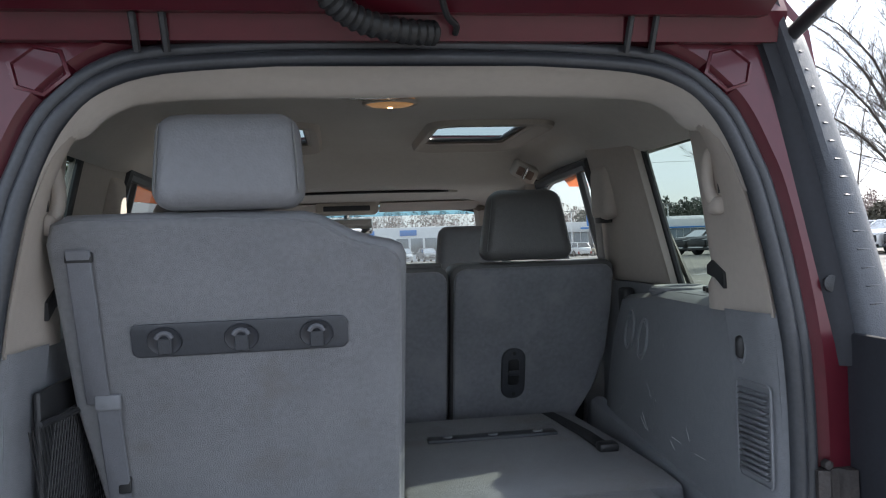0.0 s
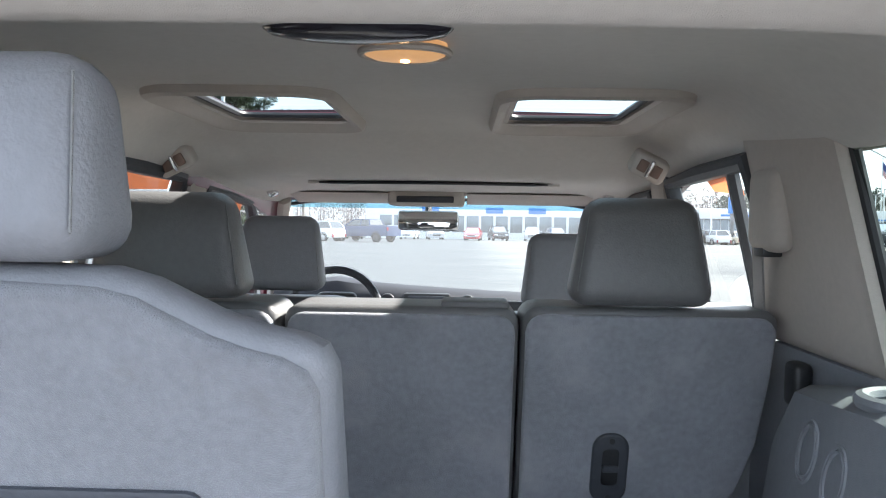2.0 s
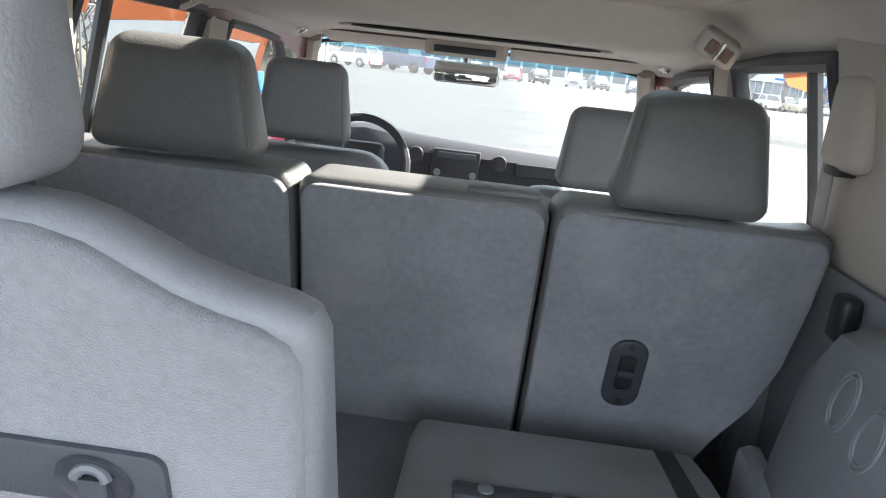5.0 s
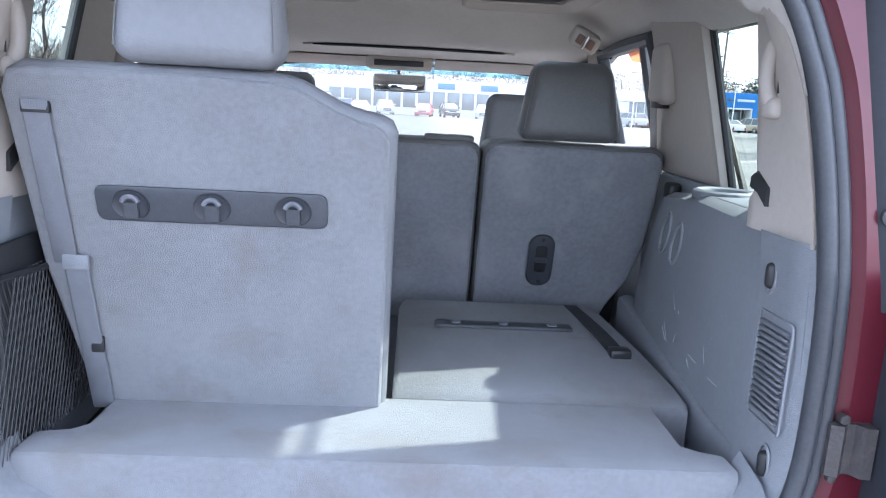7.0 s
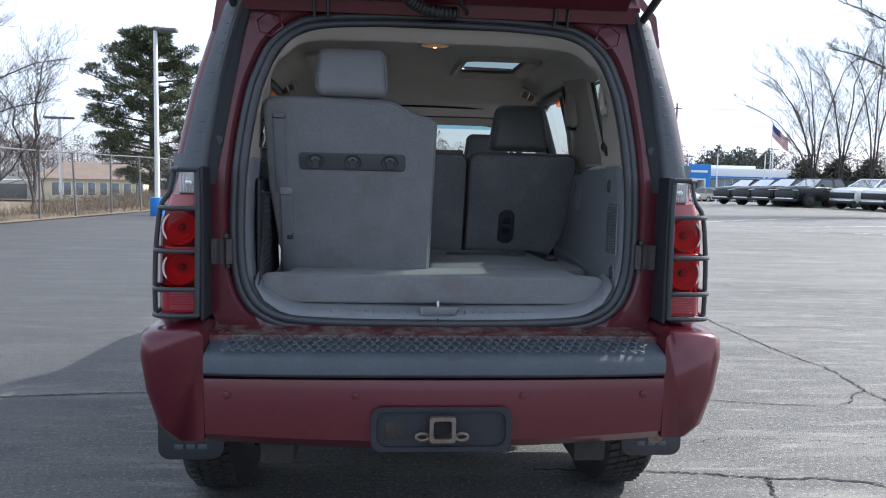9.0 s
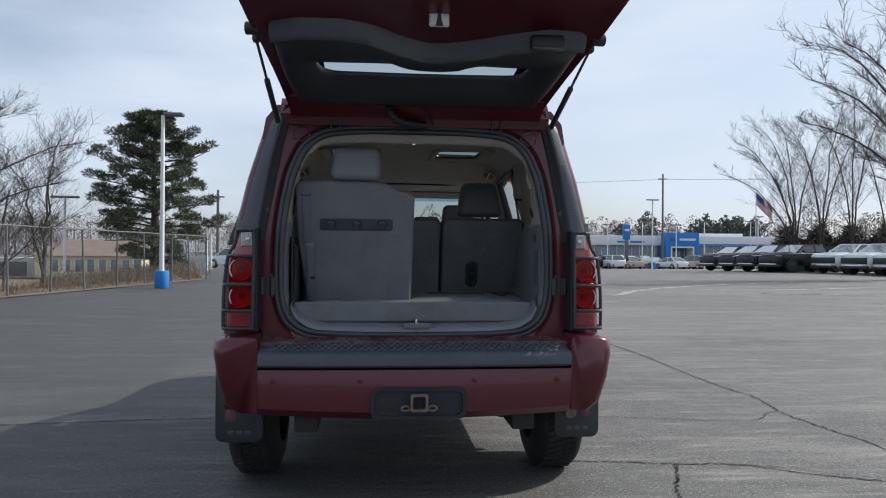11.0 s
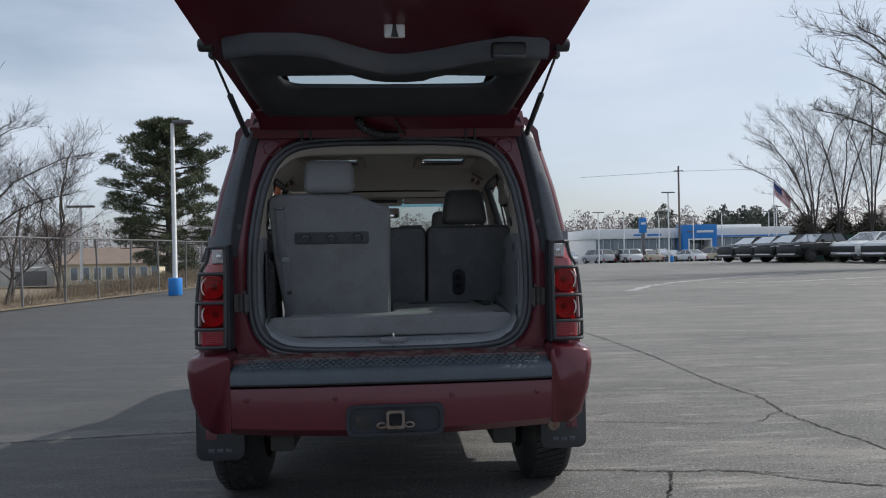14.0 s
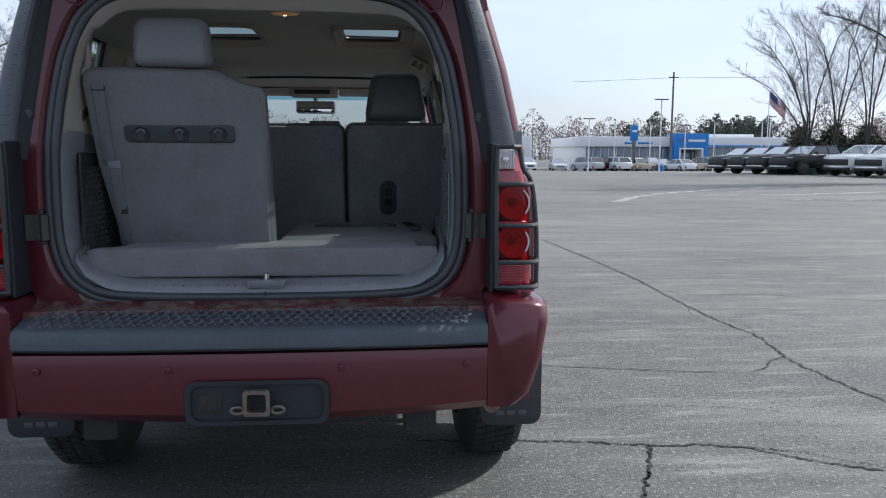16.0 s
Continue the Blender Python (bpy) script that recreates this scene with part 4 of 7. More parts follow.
def roof_well(s):
    """The moulded surround of a rear roof window and its well up to the glass."""
    lo, hi = rrect(0.145, 0.51, 1.075, 1.635, 0.08, 6), rrect(0.19, 0.445, 1.215, 1.548, 0.035, 6)
    mid = rrect(0.154, 0.5, 1.088, 1.624, 0.075, 6)
    rings = [[(s * x, y, 1.768) for x, y in lo], [(s * x, y, 1.75) for x, y in grow(lo, -0.004)], [(s * x, y, 1.745) for x, y in mid], [(s * x, y, 1.75) for x, y in rrect(0.168, 0.482, 1.112, 1.606, 0.06, 6)], [(s * x, y, 1.784) for x, y in hi]]
    w = part("roof_window_surround", loft(rings, caps=False), M["beige"], suv, "beige moulded roof window surround")
    part("window_gasket", tube([(s * x, y, 1.778) for x, y in hi], 0.007, 6, closed=True), M["rubber"], w)


mirrored(roof_well)
# rear header beam, sunroof slot and front header
part("sunroof_blind", loft([[(x, 2.075 + 0.06 * (x / 0.4) ** 2, 1.652), (x, 2.08 + 0.06 * (x / 0.4) ** 2, 1.6455), (x, 2.4, 1.648), (x, 2.4, 1.66)] for x in np.linspace(-0.41, 0.39, 15)]), M["liner"], suv, "beige sunroof blind")
part("sunroof_slot", tube([(x, 2.07 + 0.06 * (x / 0.4) ** 2, 1.6485) for x in np.linspace(-0.37, 0.35, 15)], [0.003] + [0.0065] * 13 + [0.003], 8, flat=0.8), M["rubber"], suv)
mirrored(lambda s: part("sun_visor", loft([[(x, 2.56, 1.633), (x, 2.58, 1.622), (x, 2.72, 1.598), (x, 2.73, 1.602), (x, 2.58, 1.64)] for x in (s * 0.1, s * 0.14, s * 0.5, s * 0.57)]), M["beige"], suv))
part("windscreen_band", tube(smooth_line([(-0.655, 2.78, 1.55), (-0.61, 2.75, 1.592), (-0.3, 2.73, 1.615), (0.3, 2.73, 1.615), (0.58, 2.75, 1.592), (0.63, 2.78, 1.55)], 5), 0.0075, 8), M["black"], suv)
con = part("overhead_console", rbox(-0.2, 0.09, 2.56, 2.76, 1.588, 1.65, 0.015, 3), M["beige"], suv)
part("console_panel", rbox(-0.165, 0.05, 2.548, 2.565, 1.6, 1.624, 0.004), M["black"], con)
# interior mirror
im = part("interior_mirror", rbox(-0.178, 0.069, 2.74, 2.78, 1.492, 1.572, 0.024, 4), M["black"], suv, "black framed interior mirror")
part("mirror_glass", rbox(-0.119, 0.119, -0.0035, 0.0035, -0.036, 0.036, 0.02, 3, m=pose(-0.0545, 2.7375, 1.532, -3.4, 0, 0)), M["mirror"], im)
part("mirror_stalk", tube([(-0.055, 2.77, 1.56), (-0.055, 2.79, 1.6)], 0.014, 8), M["black"], im)
# courtesy lamp
def oval(cx, cy, rx, ry, z, k, n=28):
    return [(cx + rx * math.cos(2 * math.pi * i / n) * k, cy + ry * math.sin(2 * math.pi * i / n) * k, z) for i in range(n)]


dome = part("courtesy_lamp", loft([oval(-0.03, 0.625, 0.108, 0.05, z, k) for k, z in ((1.02, 1.754), (1.0, 1.746), (0.93, 1.74), (0.7, 1.736), (0.3, 1.734))]), M["smoked"], suv, "oval smoked roof lamp with a lit warm lens")
part("lens_rim", tube(oval(0.014, 0.736, 0.056, 0.042, 1.744, 1.0), 0.005, 8, closed=True), M["beige"], dome)
part("lit_lens", loft([oval(0.014, 0.736, 0.054, 0.04, z, k) for k, z in ((1.0, 1.756), (1.0, 1.743), (0.8, 1.738), (0.4, 1.735))]), M["lamp_lens"], dome, "amber lens over a lit bulb")
part("bulb", cyl((0.014, 0.738, 1.7345), 0.006, 0.003, "z", 14, bev=0.001), M["lamp_on"], dome, "glowing warm bulb")


def side_lining(s):
    # roof vents, coat hooks, belt guides
    at = pose(s * 0.585 - 0.045, 1.62, 1.672, 18, s * 26, 0)
    v = part("roof_air_vent", rbox(-0.045, 0.045, -0.03, 0.04, -0.028, 0.03, 0.013, 3, m=at), M["beige"], suv, "beige roof air vent")
    for k in (-0.021, 0.021):
        part("vent_mouth", rbox(k * 0.85 - 0.012, k * 0.85 + 0.012, -0.034, -0.026, -0.014, 0.016, 0.004, m=at), M["vent_mouth"], v)
    part("vent_bar", rbox(-0.004, 0.004, -0.038, -0.028, -0.02, 0.024, 0.003, m=at), M["chrome"], v)
    part("coat_hook", rbox(-0.016, 0.016, -0.02, 0.02, -0.014, 0.014, 0.006, m=pose(s * 0.6, 2.43, 1.625, 0, s * 35, 0)), M["chrome"], suv)
    # beige pillar covers, as shells inside the glass line
    def wall(name, outline, x0, x1, mat, label="", r=0.012, thick=0.035):
        b = prism(outline, "x", s * 0.0, s * thick, r, 2)
        for vtx in b.verts:
            vtx.co.x += s * float(np.interp(vtx.co.z, (1.2, 1.8), (x0, x1))) - (0.018 if vtx.co.y > 0.8 else 0)
        return part(name, b, mat, suv, label)

    rings = []
    for z in [1.298 + 0.35 * i / 16 for i in range(17)]:
        xh = float(np.interp(z, [p[1] for p in HALF[6:15]], [p[0] for p in HALF[6:15]]))
        yf = float(np.interp(z, (1.31, 1.345, 1.36, 1.378, 1.395, 1.5, 1.66), (0.418, 0.418, 0.398, 0.398, 0.405, 0.424, 0.444)))
        xf = float(np.interp(z, (1.31, 1.5, 1.66), (0.562, 0.556, 0.542)))
        yr = rear_y(z)
        rings.append([(s * (xh + 0.012), yr + 0.012, z), (s * (xh - 0.001), yr + 0.008, z), (s * (xh - 0.001), yr + 0.03, z), (s * (xh + 0.001), yr + 0.058, z), (s * (xh + (xf - xh) * 0.65), 0.325, z), (s * (xf - 0.002), 0.38, z), (s * xf, yf - 0.012, z), (s * (xf + 0.006), yf - 0.002, z), (s * (xf + 0.016), yf, z), (s * (xf + 0.06), yf - 0.005, z), (s * (xf + 0.06), 0.26, z)])
    part("rear_pillar_cover", loft(rings), M["beige"], suv, "beige pillar cover with a grab handle")
    wall("mid_pillar_cover", [(0.86, 1.305), (1.33, 1.305), (1.27, 1.45), (1.225, 1.72), (0.89, 1.72)], 0.745, 0.61, M["beige"], "beige pillar cover with a belt guide", r=0.02, thick=0.042)
    part("window_gasket", tube([(s * (float(np.interp(z, (1.2, 1.8), (0.745, 0.61))) + 0.03) - 0.018 * (s > 0), float(np.interp(z, (1.305, 1.72), (0.86, 0.89))) - 0.001, z) for z in (1.3, 1.4, 1.5, 1.6, 1.67)], 0.009, 8), M["rubber"], suv)
    part("window_gasket", tube([(s * 0.725, y, 1.306) for y in (0.42, 0.6, 0.86)], 0.008, 8), M["rubber"], suv)
    wall("front_pillar_cover", [(1.83, 1.16), (1.96, 1.16), (1.95, 1.66), (1.82, 1.66)], 0.71, 0.62, M["beige"])
    wall("rear_side_trim", [(0.9, 0.86), (1.36, 0.86), (1.36, 1.25), (1.25, 1.31), (0.9, 1.31)], 0.72, 0.72, M["trim"])
    gx = sorted((s * 0.638 - 0.018, s * 0.69 - 0.018))
    g = part("belt_guide", rbox(gx[0], gx[1], 1.075, 1.2, 1.485, 1.64, 0.034, 5), M["beige"], suv)
    part("guide_mouth", rbox(gx[0] + 0.008, gx[1] - 0.008, 1.13, 1.175, 1.476, 1.495, 0.004), M["rubber"], g)
    b = loft([[(s * x - 0.018, y, z), (s * x - 0.018, y + 0.045, z), (s * (x + 0.004) - 0.018, y + 0.045, z), (s * (x + 0.004) - 0.018, y, z)] for x, y, z in ((0.645, 1.135, 1.5), (0.672, 1.19, 1.41), (0.698, 1.24, 1.32), (0.712, 1.27, 1.2))])
    part("belt_webbing", b, M["belt"], g)
    h = part("grab_handle", tube(smooth_line([(s * 0.556, 0.352, 1.585), (s * 0.543, 0.35, 1.575), (s * 0.538, 0.352, 1.545), (s * 0.538, 0.35, 1.515), (s * 0.545, 0.345, 1.492), (s * 0.556, 0.34, 1.48)], 4), 0.0125, 10, flat=0.9), M["beige"], suv, "beige moulded grab handle")
    part("handle_foot", rbox(min(s * 0.535, s * 0.56), max(s * 0.535, s * 0.56), 0.32, 0.36, 1.468, 1.5, 0.011, 3), M["beige"], h)
    part("handle_gap", tube([(s * 0.553, 0.333, 1.58), (s * 0.548, 0.332, 1.545), (s * 0.549, 0.33, 1.505)], 0.004, 6), M["rubber"], h)
    part("belt_slot", prism([(0.34, 1.338), (0.37, 1.356), (0.397, 1.362), (0.397, 1.378), (0.378, 1.388), (0.34, 1.366)], "x", s * 0.5545, s * 0.575), M["rubber"], suv)
    # grey lower quarter trim: shelf with cup holder, swelling over the wheel
    rows = [(0.215, 0.57, 0.572), (0.3, 0.566, 0.566), (0.45, 0.571, 0.566), (0.7, 0.588, 0.574), (0.95, 0.606, 0.586), (1.06, 0.625, 0.596), (1.1, 0.66, 0.63)]
    rings = []
    for y, xt, xb in rows:
        zt = float(np.interp(y, (0.25, 0.9, 1.0, 1.1), (1.31, 1.31, 1.262, 1.14)))
        rings.append([(s * 0.79, y, zt - 0.0), (s * (xt + 0.03), y, zt), (s * (xt + 0.006), y, zt - 0.012), (s * xt, y, zt - 0.035), (s * (xb + 0.01), y, 1.02), (s * xb, y, 0.92), (s * xb, y, 0.84), (s * 0.79, y, 0.84)])
    q = part("quarter_trim", loft(rings), M["trim"], suv, "grey plastic cargo side trim")
    # moulded ledge along the foot of the side trim
    part("foot_ledge", loft([[(s * (x + 0.03), y, 0.85), (s * (x - 0.006), y, 0.85), (s * (x - 0.008), y, z - 0.012), (s * (x - 0.004), y, z), (s * (x + 0.012), y, z + 0.008), (s * (x + 0.03), y, z + 0.006)] for x, y, z in ((0.566, 0.24, 0.925), (0.564, 0.3, 0.93), (0.568, 0.6, 0.945), (0.582, 0.9, 0.962), (0.595, 1.15, 0.975))]), M["trim"], q)
    def skin(y, z):
        xt, xb = (float(np.interp(y, [r[0] for r in rows], [r[k] for r in rows])) for k in (1, 2))
        return float(np.interp(z, (0.92, 1.02, 1.275), (xb, xb + 0.01, xt)))

    if s > 0:
        for yc, zc in ((0.87, 1.205), (0.78, 1.195)):
            for r1, r2 in ((0.042, 0.05), (0.034, 0.041)):
                part("embossed_ring", tube([(skin(y, z) - 0.0012, y, z) for y, z in ((yc - 0.35 * r2 * math.sin(k) + r1 * 0.75 * math.cos(k), zc + r2 * math.sin(k)) for k in (2 * math.pi * i / 24 for i in range(24)))], 0.003, 6, closed=True), M["trim"], q)
        rn = random.Random(9)
        for k in range(16):
            y, z = rn.uniform(0.5, 1.0), rn.uniform(0.98, 1.2)
            dy, dz = rn.gauss(0, 0.02), rn.gauss(0, 0.02)
            part("scuff", tube([(skin(y, z), y, z), (skin(y + dy, z + dz), y + dy, z + dz)], 0.0008, 4), M["scuff"], q)
        part("cup_holder", tube([(0.665 + 0.055 * math.cos(a), 0.74 + 0.055 * math.sin(a), 1.308) for a in (2 * math.pi * i / 28 for i in range(28))], 0.011, 8, closed=True), M["trim"], q)
        part("cup_well", cyl((0.665, 0.74, 1.302), 0.05, 0.006, "z", 24), M["slate"], q)
        part("control_plate", rbox(0.615, 0.72, 0.5, 0.67, 1.3, 1.312, 0.004), M["trim"], q)
        for k in range(3):
            part("button", cyl((0.665 - 0.012 * k + 0.012, 0.62 - 0.035 * k, 1.317), 0.014, 0.012, "z", 14, bev=0.003), M["rubber"], q)
        for k in range(15):
            part("grille_slat", rbox(0.5595, 0.569, 0.236, 0.318, 1.03 + 0.0098 * k, 1.0345 + 0.0098 * k, 0.002, 1), M["grille"], q)
        part("grille_frame", tube([(0.5655, y, z) for y, z in rrect(0.226, 0.326, 1.018, 1.184, 0.008, 4)], 0.0025, 6, closed=True), M["trim"], q)
        for z, y in ((1.24, 0.305), (0.965, 0.25)):
            part("tie_down", rbox(0.554, 0.575, y - 0.009, y + 0.009, z - 0.02, z + 0.02, 0.008, 3), M["rubber"], q)
            part("tie_down_recess", tube([(0.5645, y + 0.016 * math.cos(a) + 0.004, z + 0.028 * math.sin(a)) for a in (2 * math.pi * i / 18 for i in range(18))], 0.0025, 6, closed=True), M["trim"], q)
        part("belt_buckle", rbox(0.665, 0.7, 1.07, 1.12, 1.215, 1.295, 0.012, 3), M["rubber"], suv)
    else:
        net = bmesh.new()
        for k in range(30):
            y = 0.3 + 0.012 * k
            tube([(-0.54, y, 0.92), (-0.535, y - 0.1, 1.2)], 0.001, 4, net)
            tube([(-0.54, y - 0.1, 0.92), (-0.535, y, 1.2)], 0.001, 4, net)
        tube([(-0.536, 0.24, 1.2), (-0.53, 0.4, 1.19), (-0.536, 0.6, 1.2)], 0.005, 6, net)
        part("cargo_net", net, M["rubber"], suv, "black elastic cargo net")
        # storage recess as a flat black slab, its inner shade put into the colour
        part("recess_shade", rbox(-0.56, -0.548, 0.28, 0.5, 0.93, 1.24, 0.008), M["rubber"], suv)


mirrored(side_lining)
part("cargo_floor", rbox(-0.56, 0.56, 0.24, 2.9, 0.78, 0.85, 0.01), M["trim"], suv)
# sill plate with the striker
sill = part("sill_plate", loft([[(x, 0.2, z - 0.01), (x, 0.205, z + 0.004), (x, 0.222, z + 0.016), (x, 0.3, z + 0.03), (x, 0.31, z - 0.03)] for x, z in ((x, float(np.interp(abs(x), (0, 0.4, 0.47, 0.527, 0.55), (0.826, 0.832, 0.847, 0.885, 0.93)))) for x in np.linspace(-0.55, 0.55, 45))]), M["trim"], suv, "grey ribbed sill plate")
rib = None
for i in range(13):
    for s in (-1, 1):
        if rib is None:
            rib = part("sill_rib", rbox(-0.002, 0.002, 0.21, 0.224, 0.836, 0.844, 0.001, 1), M["trim"], sill)
            shared = rib.data
        else:
            rib = new("sill_rib", shared)
            rib.parent = sill
        rib.location.x = s * (0.09 + 0.026 * i)
part("striker_well", prism([(-0.052, 0.857), (0.068, 0.857), (0.056, 0.832), (-0.05, 0.832)], "y", 0.1965, 0.225, 0.004), M["trim"], sill)
part("well_shadow_gap", prism([(-0.044, 0.853), (0.06, 0.853), (0.05, 0.836), (-0.043, 0.836)], "y", 0.194, 0.2, 0.002), M["grille"], sill)
part("seal_joint", rbox(0.001, 0.006, 0.186, 0.2, 0.782, 0.822, 0.001, 1), M["cover"], suv)
part("striker", tube([(0.004, 0.21, 0.845), (0.004, 0.21, 0.872), (0.004, 0.24, 0.872), (0.004, 0.24, 0.845)], 0.005, 8), M["chrome"], sill)

# ---- seats ----
def pillow(name, x0, x1, y0, y1, z0, z1, taper, parent, mat, r=0.035, label="", lean=0.0):
    """A head restraint: rounded block narrowing upwards."""
    def bend(v):
        k = (v.z - z0) / (z1 - z0)
        cx = (x0 + x1) / 2
        return (cx + (v.x - cx) * (1 - taper * k), v.y + lean * k + (0.02 * k if v.y < (y0 + y1) / 2 else -0.02 * k), v.z)
    ob = part(name, rbox(x0, x1, y0, y1, z0, z1, r, 5, bend), mat, parent, label, angle=80)
    for e in (0.04, 0.96):
        line = [Vector(bend(Vector((x0 + (x1 - x0) * e, y0, z0 + (z1 - z0) * k)))) + Vector((0, 0.0085, 0)) for k in (0.14, 0.4, 0.6, 0.88)]
        part("seam", tube(line, 0.0011, 5), M["seam"], ob)
    return ob


def slanted(b, y_at):
    for v in b.verts:
        v.co.y += y_at(v.co.z)
    return b


# third row, one half upright
def third_y(z):
    return 0.346 - 0.3 * (z - 1.29)


out = [(-0.5, 0.93), (-0.538, 1.2), (-0.548, 1.46), (-0.54, 1.485), (-0.515, 1.498), (-0.3, 1.5), (-0.16, 1.495), (-0.135, 1.488), (-0.11, 1.475), (-0.085, 1.462), (-0.055, 1.452), (-0.025, 1.446), (-0.008, 1.438), (0.0, 1.42), (-0.004, 1.2), (-0.008, 0.93)]
b = prism(out, "y", 0.012, 0.125, 0.025, 4)
for v in b.verts:
    if v.co.y > 0.05:
        v.co.y -= 0.05 * min(max((v.co.z - 1.15) / 0.25, 0.0), 1.0)
s3 = part("third_row_seat_back", slanted(b, third_y), M["vinyl"], suv, "upright grey third row seat back with carpeted rear")
out2 = [(-0.497, 0.935), (-0.534, 1.2), (-0.542, 1.455), (-0.53, 1.482), (-0.5, 1.488), (-0.3, 1.488), (-0.165, 1.482), (-0.138, 1.475), (-0.112, 1.461), (-0.088, 1.448), (-0.06, 1.438), (-0.035, 1.432), (-0.018, 1.422), (-0.011, 1.405), (-0.012, 1.2), (-0.016, 0.935)]
part("carpet_back", slanted(prism(out2, "y", 0.0, 0.03, 0.012, 3), third_y), M["carpet"], s3, "worn grey carpet")
pillow("head_restraint", -0.388, -0.157, 0.262, 0.378, 1.499, 1.648, 0.07, s3, M["vinyl"], 0.034, "padded grey head restraint")
hp = part("hook_panel", slanted(prism(rrect(-0.436, -0.1, 1.272, 1.326, 0.012, 4), "y", -0.006, 0.01, 0.003), third_y), M["slate"], s3, "slate strip with three folding hooks")
for x in (-0.385, -0.268, -0.15):
    yc = third_y(1.298) - 0.006
    part("hook_cup", loft([[(x + 0.026 * k * math.cos(a), yc - d - 0.27 * 0.026 * k * math.sin(a), 1.298 + 0.022 * k * math.sin(a)) for a in (2 * math.pi * i / 24 for i in range(24))] for k, d in ((1.06, 0.0), (1.0, 0.0035), (0.9, 0.0015), (0.6, 0.0006))]), M["hook_cup"], hp)
    part("hook_hood", tube([(x + 0.012 * math.cos(a), yc - 0.005, 1.298 + 0.013 * math.sin(a)) for a in (math.pi * (i / 8 * 0.8 + 0.1) for i in range(9))], 0.0042, 8), M["hook"], hp)
    part("hook", loft([[(x - w, yc - d + 0.003, 1.278), (x + w, yc - d + 0.003, 1.278), (x + w, yc - d - 0.003, 1.302), (x - w, yc - d - 0.003, 1.302)] for w, d in ((0.0105, -0.002), (0.0105, 0.003), (0.0092, 0.0042))]), M["slate"], hp)
b = bmesh.new()
for z0, z1, x in ((0.93, 1.2, -0.482), (1.2, 1.435, -0.495)):
    rbox(x - 0.018, x + 0.018, third_y((z0 + z1) / 2) - 0.008, third_y((z0 + z1) / 2) - 0.003, z0, z1 + 0.01, 0.002, 1, bm=b, bend=lambda v: (v.x, v.y - 0.3 * (v.z - (z0 + z1) / 2), v.z))
part("pull_strap", b, M["webbing"], s3, "slate woven release strap")
part("strap_anchor", rbox(-0.515, -0.475, third_y(1.43) - 0.008, third_y(1.43) + 0.002, 1.425, 1.442, 0.003), M["rubber"], s3)
part("strap_loop", rbox(-0.5, -0.46, third_y(1.2) - 0.014, third_y(1.2) - 0.004, 1.19, 1.215, 0.004), M["trim"], s3)
part("torn_tab", rbox(-0.483, -0.462, third_y(1.058) - 0.008, third_y(1.058), 1.042, 1.07, 0.003), M["rubber"], s3)

# carpeted base across the cargo floor and the folded half
base = [(-0.526, 0.253), (0.522, 0.253), (0.533, 0.258), (0.538, 0.27), (0.536, 0.31), (0.53, 0.318), (0.5, 0.328), (0.478, 0.345), (0.475, 0.5), (-0.47, 0.5), (-0.472, 0.36), (-0.49, 0.342), (-0.53, 0.332), (-0.541, 0.322), (-0.543, 0.268), (-0.538, 0.257)]
part("third_row_base", prism([(x, y) for x, y in base], "z", 0.858, 0.945, 0.012, 3), M["carpet"], suv, "grey carpeted seat base across the load floor", angle=24)
fold = part("folded_seat_back", loft([[(x0, y, 0.86), (x0, y, z), (x0 + 0.01, y, z + 0.008), (x1 - 0.01, y, z + 0.008), (x1, y, z), (x1, y, 0.86)] for y, x0, x1, z in ((0.502, 0.006, 0.54, 0.918), (0.508, 0.004, 0.548, 0.93), (0.525, 0.003, 0.552, 0.936), (0.6, 0.003, 0.554, 0.938), (0.81, 0.003, 0.546, 0.94), (1.08, 0.003, 0.528, 0.94), (1.15, 0.012, 0.515, 0.938), (1.17, 0.03, 0.49, 0.92))]), M["carpet"], suv, "folded third row seat back, grey carpet")
fp = part("hook_panel", rbox(0.09, 0.418, 0.91, 0.952, 0.945, 0.956, 0.005), M["slate"], fold, "slate strip with three folding hooks")
for x in (0.14, 0.255, 0.37):
    part("hook", cyl((x, 0.931, 0.957), 0.013, 0.006, "z", 14, bev=0.002), M["trim"], fp)
part("pull_strap", loft([[(0.42 + k, y, 0.945 + 0.005 * math.sin(9 * y)), (0.455 + k, y, 0.945 + 0.005 * math.sin(9 * y)), (0.455 + k, y, 0.951 + 0.005 * math.sin(9 * y)), (0.42 + k, y, 0.951 + 0.005 * math.sin(9 * y))] for y, k in ((1.15, 0.022), (1.02, 0.031), (0.9, 0.039), (0.76, 0.047))]), M["strap"], fold)
part("strap_end", rbox(0.462, 0.508, 0.735, 0.772, 0.945, 0.966, 0.006), M["rubber"], fold)


# second row: three carpeted seat backs
def second_y(z):
    return 1.165 - 0.27 * (z - 1.375)


